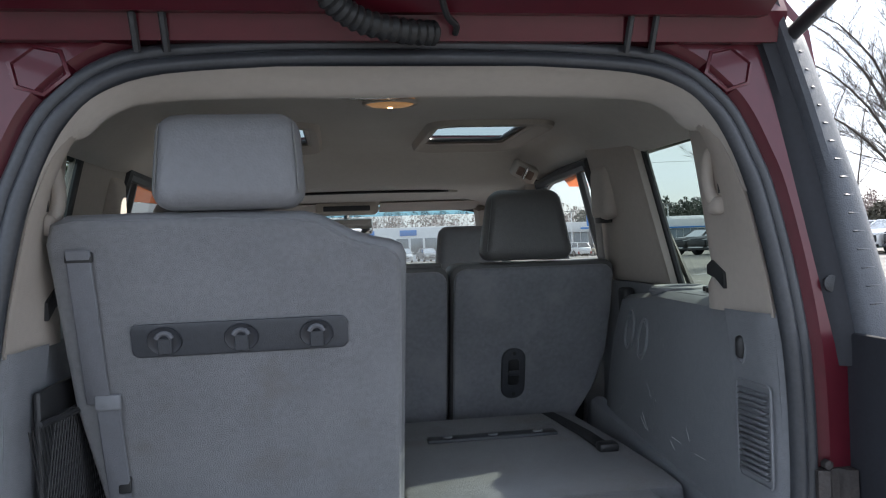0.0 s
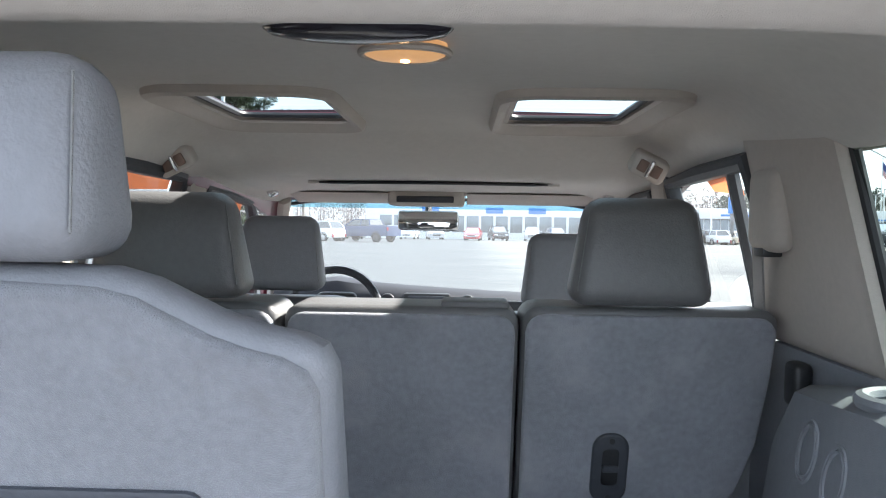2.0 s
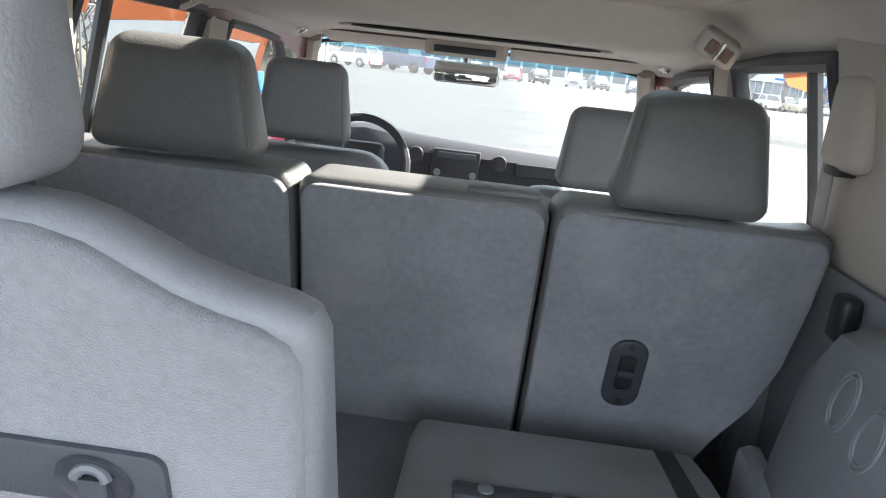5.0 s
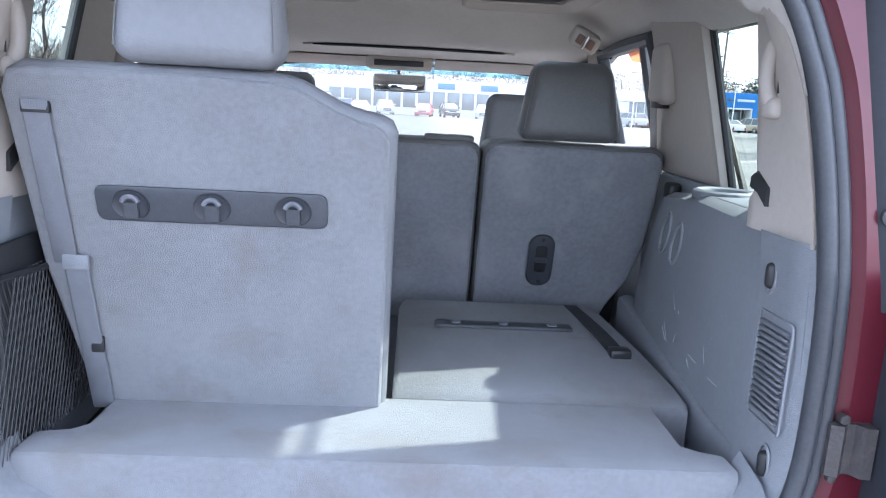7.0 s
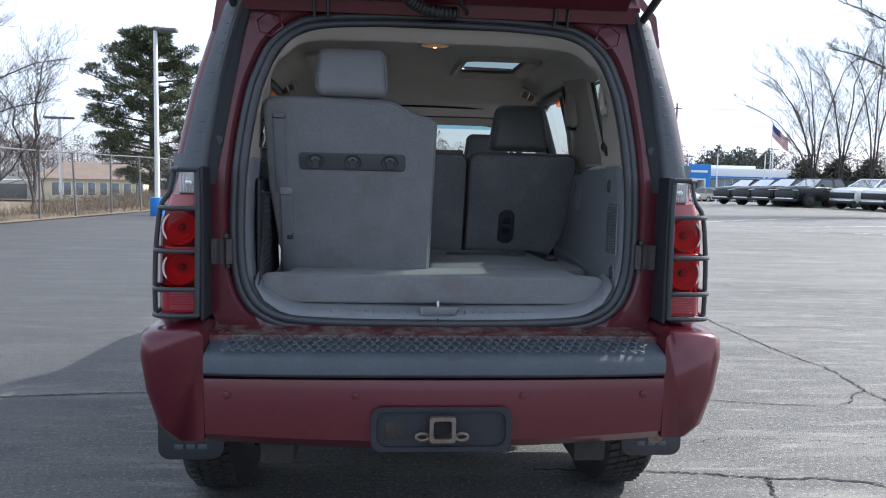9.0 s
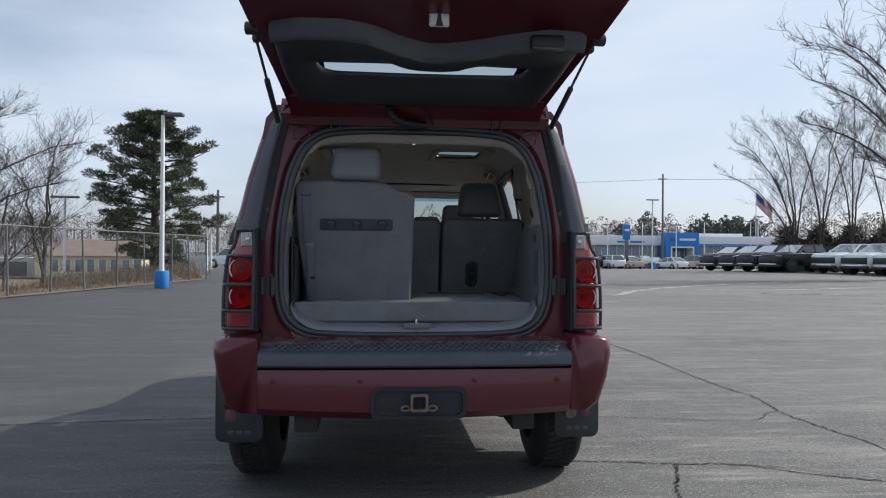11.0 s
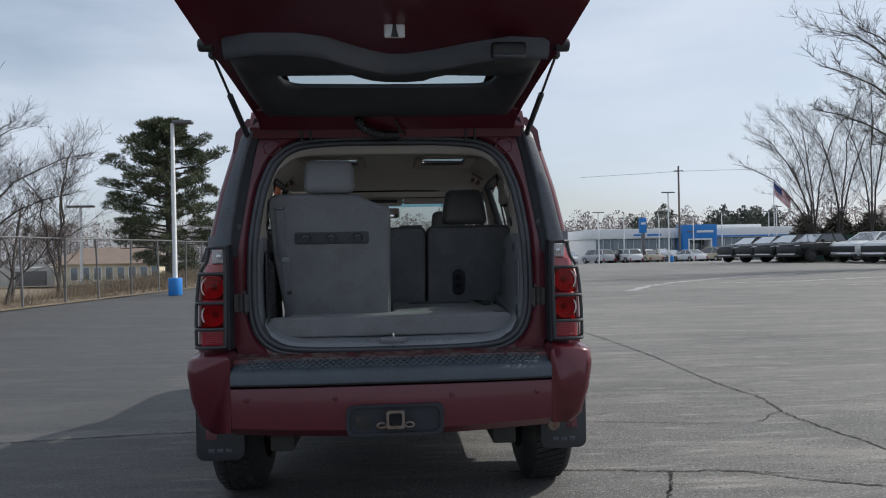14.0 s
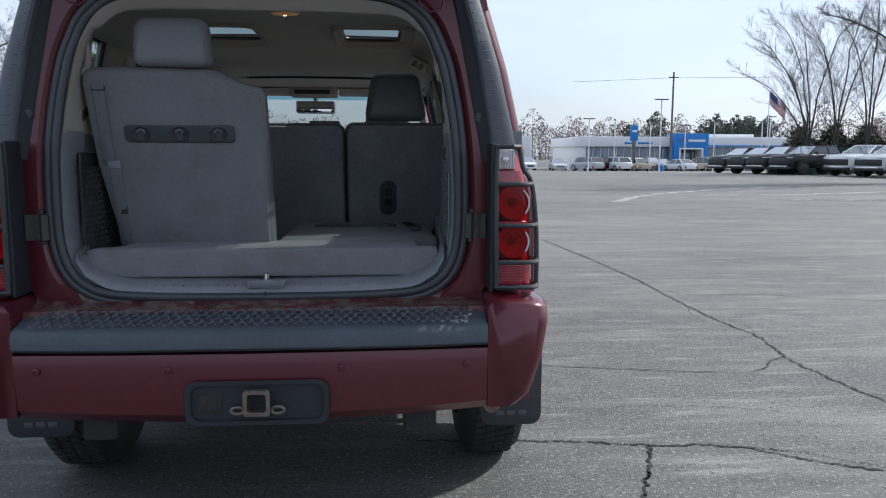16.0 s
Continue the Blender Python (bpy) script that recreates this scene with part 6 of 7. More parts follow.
# ---- trees ----
def grow_tree(seed, height, trunk_r, spread, levels, lean=(0, 0), fork=3, first=0.3, upward=0.35, thin=0.006):
    """A bare tree: tapered trunk and limbs, and a tangle of twigs, as two bmeshes."""
    rnd = random.Random(seed)
    wood, fine = bmesh.new(), bmesh.new()

    def limb(p, d, length, r, level):
        n = 5 if level < 2 else 3
        pts, rs = [p], [r]
        for i in range(n):
            d = (d + Vector((rnd.uniform(-1, 1), rnd.uniform(-1, 1), rnd.uniform(-0.6, 0.9) * upward)) * (0.16 + 0.04 * level)).normalized()
            p = p + d * length / n
            pts.append(p)
            rs.append(r * (1 - (0.82 if level == 0 else 0.62) * (i + 1) / n))
        tube(pts, rs, 7 if level == 0 else (5 if level < 3 else 3), wood if level < 3 else fine)
        if level >= levels:
            return
        kids = fork + (2 if level in (0, 1) else 1)
        for k in range(kids):
            t = first + (1 - first) * (k + rnd.random() * 0.8) / kids if level == 0 else 0.25 + 0.75 * (k + rnd.random()) / kids
            t = min(t, 0.98)
            i = min(int(t * n), n - 1)
            q = pts[i].lerp(pts[i + 1], t * n - i)
            a = rnd.uniform(0, 6.283)
            side = Vector((math.cos(a), math.sin(a), upward * rnd.uniform(0.3, 1.6)))
            nd = (d * 0.55 + side * spread).normalized()
            limb(q, nd, length * rnd.uniform(0.45, 0.68), max(rs[i] * 0.52, thin), level + 1)

    limb(Vector((0, 0, -0.1)), Vector((lean[0], lean[1], 1)).normalized(), height * 0.62, trunk_r, 0)
    return wood, fine


def bare_tree(at, seed, height, trunk_r=0.16, spread=0.75, levels=4, lean=(0, 0), label="bare winter tree with grey branches", **kw):
    t = tagged(thing("bare_tree", at), label, "tree")
    wood, fine = grow_tree(seed, height, trunk_r, spread, levels, lean, **kw)
    part("trunk", wood, M["bark"], t)
    c = part("twig_mass", fine, M["twig"], t)
    c["kind"] = "stuff"
    return t


def at_bearing(slope, dist):
    """A place at a distance beyond the tail of the car, slope to the right per metre ahead."""
    x, y = -0.16 + slope * dist, -3.19 + dist
    return Vector((x, y, ground_height(x, y) if x > 0 else 0.0))


def sl(px):
    return (px - 784) / 1305 * (1.028 if px > 784 else 1.0) + 0.084


bare_tree((*at_bearing(sl(30), 20)[:2], -0.4), 5, 5.2, 0.06, 0.55, 4, thin=0.004)
for px, d, h, seed in ((10, 28, 5.6, 12), (55, 30, 5.2, 14), (-20, 26, 6.0, 15), (120, 44, 4.5, 16), (350, 60, 5.0, 17), (-70, 22, 6.0, 18), (35, 24, 4.6, 19)):
    bare_tree((*at_bearing(sl(px), d)[:2], -0.8), seed, h, 0.07, 0.55, 4, thin=0.005)
def vase_tree(at, seed, stems, label, girth=0.13):
    """A bare tree of several stems that arch up and outwards from one foot, with fine side branches."""
    rnd = random.Random(seed)
    t = tagged(thing("bare_tree", at), label, "tree")
    wood, fine = bmesh.new(), bmesh.new()

    def arc(p, d, length, lift, n):
        pts = [p]
        for _ in range(n):
            d = (d + Vector((rnd.gauss(0, 0.07), rnd.gauss(0, 0.07), lift / n))).normalized()
            pts.append(pts[-1] + d * length / n)
        return pts

    for dx, h in stems:
        dy = rnd.uniform(-2.5, 2.5)
        n = 10
        pts = [Vector((dx * (k / n) ** 1.9 + rnd.gauss(0, 0.06), dy * (k / n) ** 1.7, h * (1 - (1 - k / n) ** 1.5) - 0.1)) for k in range(n + 1)]
        r0 = girth * rnd.uniform(0.8, 1.15)
        tube(pts, [r0 * (1 - 0.9 * k / n) + 0.006 for k in range(n + 1)], 6, wood)
        for k in range(24):
            u = 0.2 + 0.79 * (k + rnd.random()) / 24
            m = min(int(u * n), n - 1)
            p, tan = pts[m].lerp(pts[m + 1], u * n - m), (pts[m + 1] - pts[m]).normalized()
            side = Vector((rnd.gauss(0, 1) + 0.5 * (1 if dx > 0 else -1), rnd.gauss(0, 1), rnd.gauss(0.1, 0.4))).normalized()
            long = (0.34 * h * (1.05 - 0.62 * u)) * rnd.uniform(0.55, 1.15)
            limb = arc(p, (tan * 0.9 + side * 0.75).normalized(), long, 0.25, 5)
            tube(limb, [max(r0 * (1 - u) * 0.4, girth * 0.1) * (1 - 0.16 * q) for q in range(6)], 4, wood)
            for q in range(8):
                v = rnd.uniform(0.2, 1.0) * 5
                w = min(int(v), 4)
                p2, t2 = limb[w].lerp(limb[w + 1], v - w), (limb[w + 1] - limb[w]).normalized()
                s2 = Vector((rnd.gauss(0, 1), rnd.gauss(0, 1), rnd.gauss(0.3, 0.6))).normalized()
                tw = arc(p2, (t2 + s2 * 0.7).normalized(), long * rnd.uniform(0.3, 0.55), 0.2, 3)
                tube(tw, [girth * 0.085, girth * 0.07, girth * 0.055, girth * 0.03], 3, fine)
                for _ in range(4):
                    g = rnd.randrange(3)
                    p3 = tw[g].lerp(tw[g + 1], rnd.random())
                    d3 = ((tw[g + 1] - tw[g]).normalized() + Vector((rnd.gauss(0, 0.6), rnd.gauss(0, 0.6), rnd.gauss(0.1, 0.5)))).normalized()
                    tube([p3, p3 + d3 * long * rnd.uniform(0.12, 0.28)], [girth * 0.06, girth * 0.03], 3, fine)
    part("trunk", wood, M["bark"], t)
    part("twig_mass", fine, M["twig"], t)["kind"] = "stuff"


for px, d, seed, stems in ((1432, 52, 41, ((-6.3, 7.2), (-5.4, 8.6), (-4.0, 9.8), (-2.2, 10.6), (-0.6, 11.0), (1.4, 10.4))), (1482, 51, 43, ((-3.6, 9.4), (-1.6, 10.8), (0.4, 11.4), (2.6, 10.6))), (1540, 50, 45, ((-3.4, 10.2), (-1.0, 12.0), (1.4, 12.2))), (1610, 49, 46, ((-2.5, 11.0), (0.5, 12.5)))):
    vase_tree(at_bearing(sl(px), d), seed, stems, "bare winter tree with many arching stems", 0.062)
vase_tree(at_bearing(sl(1720), 34), 47, ((-8.2, 7.6), (-7.6, 9.6), (-6.6, 11.0), (-5.2, 12.2), (-3.4, 13.4), (-1.5, 14.0)), "large bare winter tree with wide spreading limbs", 0.12)
vase_tree((*at_bearing(sl(118), 24)[:2], -0.8), 51, ((-0.5, 4.6), (0.5, 5.0), (0.1, 5.8)), "slender bare sapling behind the fence", 0.045)
vase_tree((*at_bearing(sl(-70), 19)[:2], -0.6), 53, ((3.3, 4.6), (2.2, 5.0), (1.2, 5.4), (3.6, 3.4)), "bare tree leaning over the fence", 0.04)
bare_tree((-13.9, 19.4, -0.9), 33, 9, 0.42, 0.6, 4, (-0.02, 0), label="large bare tree with a thick ridged trunk", thin=0.01)


def pine(at, height, seed):
    """A broad old pine: tiers of limbs carrying ragged tufts of needles."""
    rnd = random.Random(seed)
    t = tagged(thing("pine_tree", at), "tall dark green pine with ragged layered limbs", "tree")
    wood, tufts = bmesh.new(), bmesh.new()
    tube([(0, 0, -0.2), (0.08, 0, height * 0.35), (-0.05, 0.05, height * 0.7), (0, 0, height * 0.97)], [0.26, 0.2, 0.11, 0.03], 9, wood)
    for i in range(64):
        f = 0.16 + 0.83 * (i / 63) ** 0.92
        z = height * f
        reach = height * 0.4 * float(np.interp(f, (0.15, 0.28, 0.42, 0.58, 0.75, 0.88, 1.0), (0.62, 0.86, 1.0, 0.92, 0.7, 0.45, 0.14))) * rnd.uniform(0.55, 1.1)
        a = i * 2.4 + rnd.uniform(-0.5, 0.5)
        rise = float(np.interp(f, (0.15, 0.5, 1.0), (0.0, 0.12, 0.35))) * rnd.uniform(0.6, 1.4)
        out = Vector((math.cos(a), math.sin(a), 0))
        across = Vector((-out.y, out.x, 0))
        pts = [Vector((0, 0, z)), out * reach * 0.5 + Vector((0, 0, z + 0.08 * reach)), out * reach + Vector((0, 0, z + rise * reach))]
        tube(pts, [0.06, 0.035, 0.012], 5, wood)
        clumps = []
        for k in range(6):
            u = 0.4 + 0.62 * (k + rnd.random()) / 6
            c = pts[0].lerp(pts[1], u * 2) if u < 0.5 else pts[1].lerp(pts[2], u * 2 - 1)
            q = c + across * rnd.uniform(-0.34, 0.34) * reach * (1.25 - u) + Vector((0, 0, rnd.uniform(0.02, 0.16) * reach))
            tube([c, q], [0.02, 0.008], 3, wood)
            clumps.append((q, rnd.uniform(0.7, 1.25)))
        for q, size in clumps:
            for _ in range(int(190 * size)):
                n = Vector((rnd.gauss(0, 1), rnd.gauss(0, 1), rnd.gauss(0, 1))).normalized()
                o = q + Vector((n.x * 0.36, n.y * 0.36, n.z * 0.17)) * size * rnd.random() ** 0.45
                d = (n + Vector((0, 0, 0.5)) + out * 0.3).normalized()
                e = d.cross(Vector((rnd.gauss(0, 1), rnd.gauss(0, 1), rnd.gauss(0, 1)))).normalized() * 0.022
                tufts.faces.new([tufts.verts.new(p) for p in (o - e, o + e, o + d * rnd.uniform(0.09, 0.2))])
    part("trunk", wood, M["bark"], t)
    part("crown", tufts, M["needles"], t, smooth=False)


pine((*at_bearing(sl(296), 38)[:2], -0.9), 8.8, 4)

# ---- lamp poles, flag, utility poles ----
def light_pole(at, h, base=True, arms=1, label="white parking lot light pole on a blue round base"):
    t = tagged(thing("light_pole", at), label, "street lamp")
    part("shaft", tube([(0, 0, 0.5 if base else 0), (0, 0, h)], [0.075, 0.055], 10), M["white"], t)
    if base:
        part("base", cyl((0, 0, 0.27), 0.21, 0.54, "z", 20, bev=0.02), M["blue"], t)
    for k in range(arms):
        s = 1 if k == 0 else -1
        part("lamp_head", rbox(0.03 if s > 0 else -0.62, 0.62 if s > 0 else -0.03, -0.16, 0.16, h - 0.02, h + 0.08, 0.03, 2), M["steel"], t)
    return t


light_pole(at_bearing(sl(310), 23.6), 5.35)
for px, d, h, arms in ((150, 36, 3.6, 2), (385, 45, 2.6, 1), (392, 46, 2.6, 1), (1040, 80, 5.6, 2), (1166, 68, 6.6, 2), (1148, 85, 5.5, 1), (1210, 90, 5.5, 2), (1262, 82, 5.5, 2), (1348, 80, 5.4, 2), (1362, 82, 6.1, 1), (1085, 88, 5.4, 2)):
    light_pole(at_bearing(sl(px), d), h, False, arms, "slim parking lot light pole")


def utility_pole(at, h):
    t = tagged(thing("utility_pole", at), "weathered timber utility pole with a cross arm", "utility pole")
    part("shaft", tube([(0, 0, 0), (0, 0, h)], [0.16, 0.11], 8), M["wood"], t)
    part("cross_arm", rbox(-0.6, 0.6, -0.05, 0.05, h - 0.7, h - 0.58, 0.01), M["wood"], t)


utility_pole(at_bearing(sl(1185), 92), 12.2)
utility_pole(at_bearing(sl(403), 70), 6.8)
t = tagged(thing("overhead_wire"), "thin black overhead wire", "cable")
part("wire", tube([at_bearing(sl(1010), 95) + Vector((0, 0, 11.2)), at_bearing(sl(1185), 92) + Vector((0, 0, 11.5)), at_bearing(sl(1420), 92) + Vector((0, 0, 11.8))], 0.018, 4), M["rubber"], t)

flag = tagged(thing("flagpole", at_bearing(sl(1358), 84)), "tall pole flying a striped red white and blue flag", "flag")
part("shaft", tube([(0, 0, 0), (0, 0, 9.5)], [0.07, 0.04], 8), M["white"], flag)
def cloth(x0, x1, k0, k1):
    b = bmesh.new()
    for i in range(8):
        u0, u1 = x0 + (x1 - x0) * i / 8, x0 + (x1 - x0) * (i + 1) / 8
        q = [(u, 0.12 * math.sin(5 * u), 9.4 - 0.115 * k - 1.0 * u - 0.15 * math.sin(2 * u)) for u, k in ((u0, k0), (u1, k0), (u1, k1), (u0, k1))]
        b.faces.new([b.verts.new(v) for v in q])
    return b
for k in range(13):
    part("stripe", cloth(0.95 if k < 7 else 0.05, 2.0, k, k + 1), M["flag_red"] if k % 2 == 0 else M["white"], flag, smooth=False)
part("canton", cloth(0.05, 0.95, 0, 7), M["flag_blue"], flag, smooth=False)
sgn = tagged(thing("pylon_sign", at_bearing(sl(1119), 86)), "blue dealer pylon sign on a grey post", "sign")
part("post", rbox(-0.18, 0.18, -0.15, 0.15, 0, 3.6, 0.02), M["steel"], sgn)
part("panel", rbox(-0.42, 0.42, -0.2, 0.2, 3.5, 5.3, 0.05), M["blue"], sgn)
part("emblem", rbox(-0.28, 0.28, -0.215, -0.2, 4.5, 4.75, 0.02), M["white"], sgn)


# ---- buildings ----
def dealership():
    """Long low showroom with a blue entrance portal."""
    d = 100
    o = at_bearing(0.0, d)
    x0, x1 = sl(1030) * d - 0.16, sl(1392) * d - 0.16
    t = tagged(thing("dealership", (0, o.y, 0)), "long low white showroom with a blue entrance portal", "building")
    part("wall", rbox(x0, x1, 0, 18, -1.7, 3.1, 0.05), M["white"], t)
    part("fascia", rbox(x0 - 0.3, x1 + 0.3, -0.5, 18.3, 2.35, 3.7, 0.05), M["white"], t)
    part("roof_unit", rbox(x0 + 18, x0 + 26, 4, 10, 3.6, 4.2, 0.05), M["white"], t)
    n = 26
    for i in range(n):
        a = x0 + 0.3 + (x1 - x0 - 0.6) * i / n
        part("shop_window", rbox(a + 0.06, a + (x1 - x0 - 0.6) / n - 0.06, -0.06, 0.02, -1.1, 2.3, 0.01), M["shopglass"], t)
    c0, c1 = sl(1180) * d - 0.16, sl(1240) * d - 0.16
    por = part("portal", prism([(c0, -1.6), (c0, 4.1), (c1, 4.1), (c1, -1.6), (c1 - 0.7, -1.6), (c1 - 0.7, 2.2), (c0 + 0.7, 2.2), (c0 + 0.7, -1.6)], "y", -2.2, 0.2, 0.04), M["blue"], t, "bright blue entrance portal")
    part("portal_frame", prism([(c0 + 0.7, -1.6), (c0 + 0.7, 2.2), (c1 - 0.7, 2.2), (c1 - 0.7, -1.6), (c1 - 0.9, -1.6), (c1 - 0.9, 2.0), (c0 + 0.9, 2.0), (c0 + 0.9, -1.6)], "y", -2.25, 0.0, 0.02), M["white"], por)
    part("lettering_bar", rbox(c0 + 1.9, c1 - 0.5, -2.26, -2.2, 3.0, 3.3, 0.02), M["white"], por)
    part("emblem", rbox(c0 + 0.6, c0 + 1.5, -2.26, -2.2, 3.05, 3.25, 0.02), M["steel"], por)
    for a, w in ((sl(1098), 1.6), (sl(1122), 2.0)):
        part("lettering_bar", rbox(a * d, a * d + w, -0.56, -0.5, 2.7, 2.95, 0.02), M["blue"], t)
    part("stripe", rbox(c1 + 0.3, x1, -0.53, -0.49, 2.4, 2.6, 0.0), M["blue"], t)


dealership()


def house():
    d = 60
    o = at_bearing(sl(190), d)
    t = tagged(thing("house", (o.x, o.y, -1.0), 6), "low cream house with a brown hipped roof", "house")
    part("wall", rbox(-3.9, 3.9, 0, 6, 0, 1.75, 0.02), M["cream"], t)
    part("roof", loft([[(-4.3, -0.4, 1.7), (4.3, -0.4, 1.7), (4.3, 6.4, 1.7), (-4.3, 6.4, 1.7)], [(-2.6, 2.6, 3.0), (2.6, 2.6, 3.0), (2.6, 3.4, 3.0), (-2.6, 3.4, 3.0)]]), M["shingle"], t, smooth=False)
    for i in range(8):
        x = -2.7 + 0.86 * i
        w = part("window", rbox(x, x + 0.5, -0.06, 0.02, 0.45, 1.4, 0.01), M["shopglass"], t)
        part("frame", prism([(x - 0.05, 0.4), (x + 0.55, 0.4), (x + 0.55, 1.45), (x - 0.05, 1.45), (x - 0.05, 0.41), (x, 0.45), (x, 1.4), (x + 0.5, 1.4), (x + 0.5, 0.45), (x, 0.44)], "y", -0.08, 0.0), M["white"], w, smooth=False)
    g = tagged(thing("shed", (o.x - 6.5, o.y + 1, -1.0)), "low grey shed beside the house", "shed")
    part("wall", rbox(-2.2, 2.2, 0, 4, 0, 1.5, 0.02), M["concrete"], g)
    part("door", rbox(-1.0, 1.4, -0.05, 0.03, 0.05, 1.2, 0.01), M["grey_door"], g)


M["grey_door"] = material("dark grey shutter", (0.1, 0.1, 0.1), 0.7, 0, 0.1, 3)
house()


# ---- parked vehicles ----
def vehicle(kind, paint):
    """A parked vehicle facing -y with its parts; kinds: pickup, suv, saloon, van."""
    spec = {
        "pickup": dict(L=5.9, W=2.06, low=[(0.08, 0.42), (0.0, 0.6), (0.0, 1.06), (0.04, 1.18), (0.16, 1.25), (0.9, 1.31), (1.6, 1.34), (4.1, 1.35), (4.12, 1.41), (5.85, 1.41), (5.9, 1.35), (5.9, 0.55)], top=[(1.45, 1.33), (2.25, 1.84), (3.85, 1.86), (4.08, 1.38)], r=0.41, ax=(1.0, 4.75)),
        "suv": dict(L=4.5, W=1.8, low=[(0.04, 0.3), (0, 0.55), (0.05, 0.8), (0.25, 0.94), (0.6, 1.01), (1.1, 1.06), (4.3, 1.12), (4.45, 1.0), (4.5, 0.7), (4.46, 0.36)], top=[(1.0, 1.06), (1.75, 1.62), (3.9, 1.62), (4.35, 1.1)], r=0.34, ax=(0.85, 3.55)),
        "saloon": dict(L=4.7, W=1.8, low=[(0.04, 0.26), (0, 0.5), (0.06, 0.66), (0.3, 0.78), (1.2, 0.92), (4.2, 0.99), (4.6, 0.95), (4.7, 0.75), (4.66, 0.32)], top=[(1.15, 0.92), (2.0, 1.42), (3.3, 1.42), (4.1, 0.97)], r=0.32, ax=(0.9, 3.7)),
        "van": dict(L=4.9, W=1.9, low=[(0.04, 0.28), (0, 0.55), (0.08, 0.75), (0.35, 0.92), (0.9, 1.02), (4.75, 1.07), (4.88, 0.9), (4.9, 0.6), (4.86, 0.33)], top=[(0.7, 1.0), (1.6, 1.7), (4.6, 1.72), (4.85, 1.05)], r=0.33, ax=(0.9, 3.95)),
    }[kind]
    w, t = spec["W"] / 2, thing({"pickup": "pickup_truck", "suv": "parked_suv", "saloon": "parked_car", "van": "minivan"}[kind])
    low = spec["low"]
    # flanks swell at mid height and draw in towards the ends
    rings = []
    for x, k in ((-1, 0.0), (-0.985, 0.35), (-0.93, 0.75), (-0.8, 1.0), (0.8, 1.0), (0.93, 0.75), (0.985, 0.35), (1, 0.0)):
        rings.append([(x * w, spec["L"] / 2 + (y - spec["L"] / 2) * (0.93 + 0.07 * k), z - (1 - k) * 0.09 * (z > 0.9)) for y, z in low])
    part("body", loft(rings), paint, t, angle=35)
    top, d = spec["top"], 0.2
    zt = top[1][1]
    rings = []
    for y, z in top:
        k = 0 if z < zt - 0.1 else d
        rings.append([(-w + 0.08 + k, y, z), (w - 0.08 - k, y, z)])
    b = bmesh.new()
    vs = [[b.verts.new(p) for p in r] for r in rings]
    for a, c in list(zip(vs, vs[1:]))[1:]:
        b.faces.new((a[0], a[1], c[1], c[0]))
    for k in (0, 1):
        b.faces.new([v[k] for v in vs])
    part("glazing", b, M["car_side_glass"], t, smooth=False)
    (ya, za), (yb, zb) = top[0], top[1]
    part("windscreen", loft([[(x0, ya - o, za), (-x0, ya - o, za), (-x1, yb - o, zb), (x1, yb - o, zb)] for o in (0.02, 0.0) for x0, x1 in ((-w + 0.12, -w + 0.1 + d),)]), M["car_glass"], t, smooth=False)
    y0, y1 = top[1][0] - 0.02, top[2][0] + 0.02
    part("roof", rbox(-w + 0.08 + d - 0.02, w - 0.08 - d + 0.02, y0, y1, zt - 0.03, zt + 0.05, 0.03, 2), paint, t)
    for s in (-1, 1):
        for (ya, za), (yb, zb) in ((top[0], top[1]), (((top[1][0] + top[2][0]) / 2, top[0][1]), ((top[1][0] + top[2][0]) / 2, zt)), (top[3], top[2])):
            part("pillar", tube([(s * (w - 0.07), ya, za), (s * (w - 0.08 - d), yb, zb)], 0.05, 6), paint, t)
        if kind != "pickup":
            part("headlight", rbox(min(s * (w - 0.5), s * (w - 0.05)), max(s * (w - 0.5), s * (w - 0.05)), -0.03, 0.12, low[2][1] - 0.16, low[2][1] - 0.02, 0.02), M["lens_clear"], t)
        part("tail_light", rbox(min(s * (w - 0.2), s * (w - 0.02)), max(s * (w - 0.2), s * (w - 0.02)), spec["L"] - 0.06, spec["L"] + 0.02, low[-2][1] - 0.35, low[-2][1] - 0.08, 0.02), M["lens_red"], t)
        part("door_mirror", rbox(min(s * w, s * (w + 0.2)), max(s * w, s * (w + 0.2)), top[0][0] + 0.35, top[0][0] + 0.45, top[0][1] + 0.02, top[0][1] + 0.18, 0.03), paint, t)
        for ya in spec["ax"]:
            r = spec["r"]
            wh = part("wheel", cyl((s * (w - 0.1), ya, r), r, 0.24, "x", 20, bev=0.04), M["tyre"], t)
            part("rim", cyl((s * (w + 0.005), ya, r), r * 0.66, 0.05, "x", 16, bev=0.01), M["dark_rim" if kind == "pickup" else "rim"], wh)
            part("wheel_arch", tube([(s * (w - 0.015), ya + (r + 0.06) * math.cos(a), r + (r + 0.06) * math.sin(a)) for a in (math.pi * i / 10 for i in range(11))], 0.045, 6), M["rubber"], wh)
    if kind == "pickup":
        part("front_grille", rbox(-w + 0.14, w - 0.14, -0.05, 0.05, 0.66, 1.03, 0.03), M["rubber"], t, "tall dark grille")
        part("bonnet_bulge", loft([[(x, 0.2, 1.25), (x * 0.96, 0.24, 1.3), (x * 0.96, 0.9, 1.355), (x, 1.4, 1.36), (x, 1.42, 1.3)] for x in (-0.62, -0.55, 0.55, 0.62)]), paint, t)
        part("skid_bar", rbox(-w + 0.3, w - 0.3, -0.1, 0.1, 0.5, 0.6, 0.03), M["chrome"], t)
        part("bed_tonneau", rbox(-w + 0.12, w - 0.12, 4.16, 5.8, 1.38, 1.425, 0.01), M["rubber"], t)
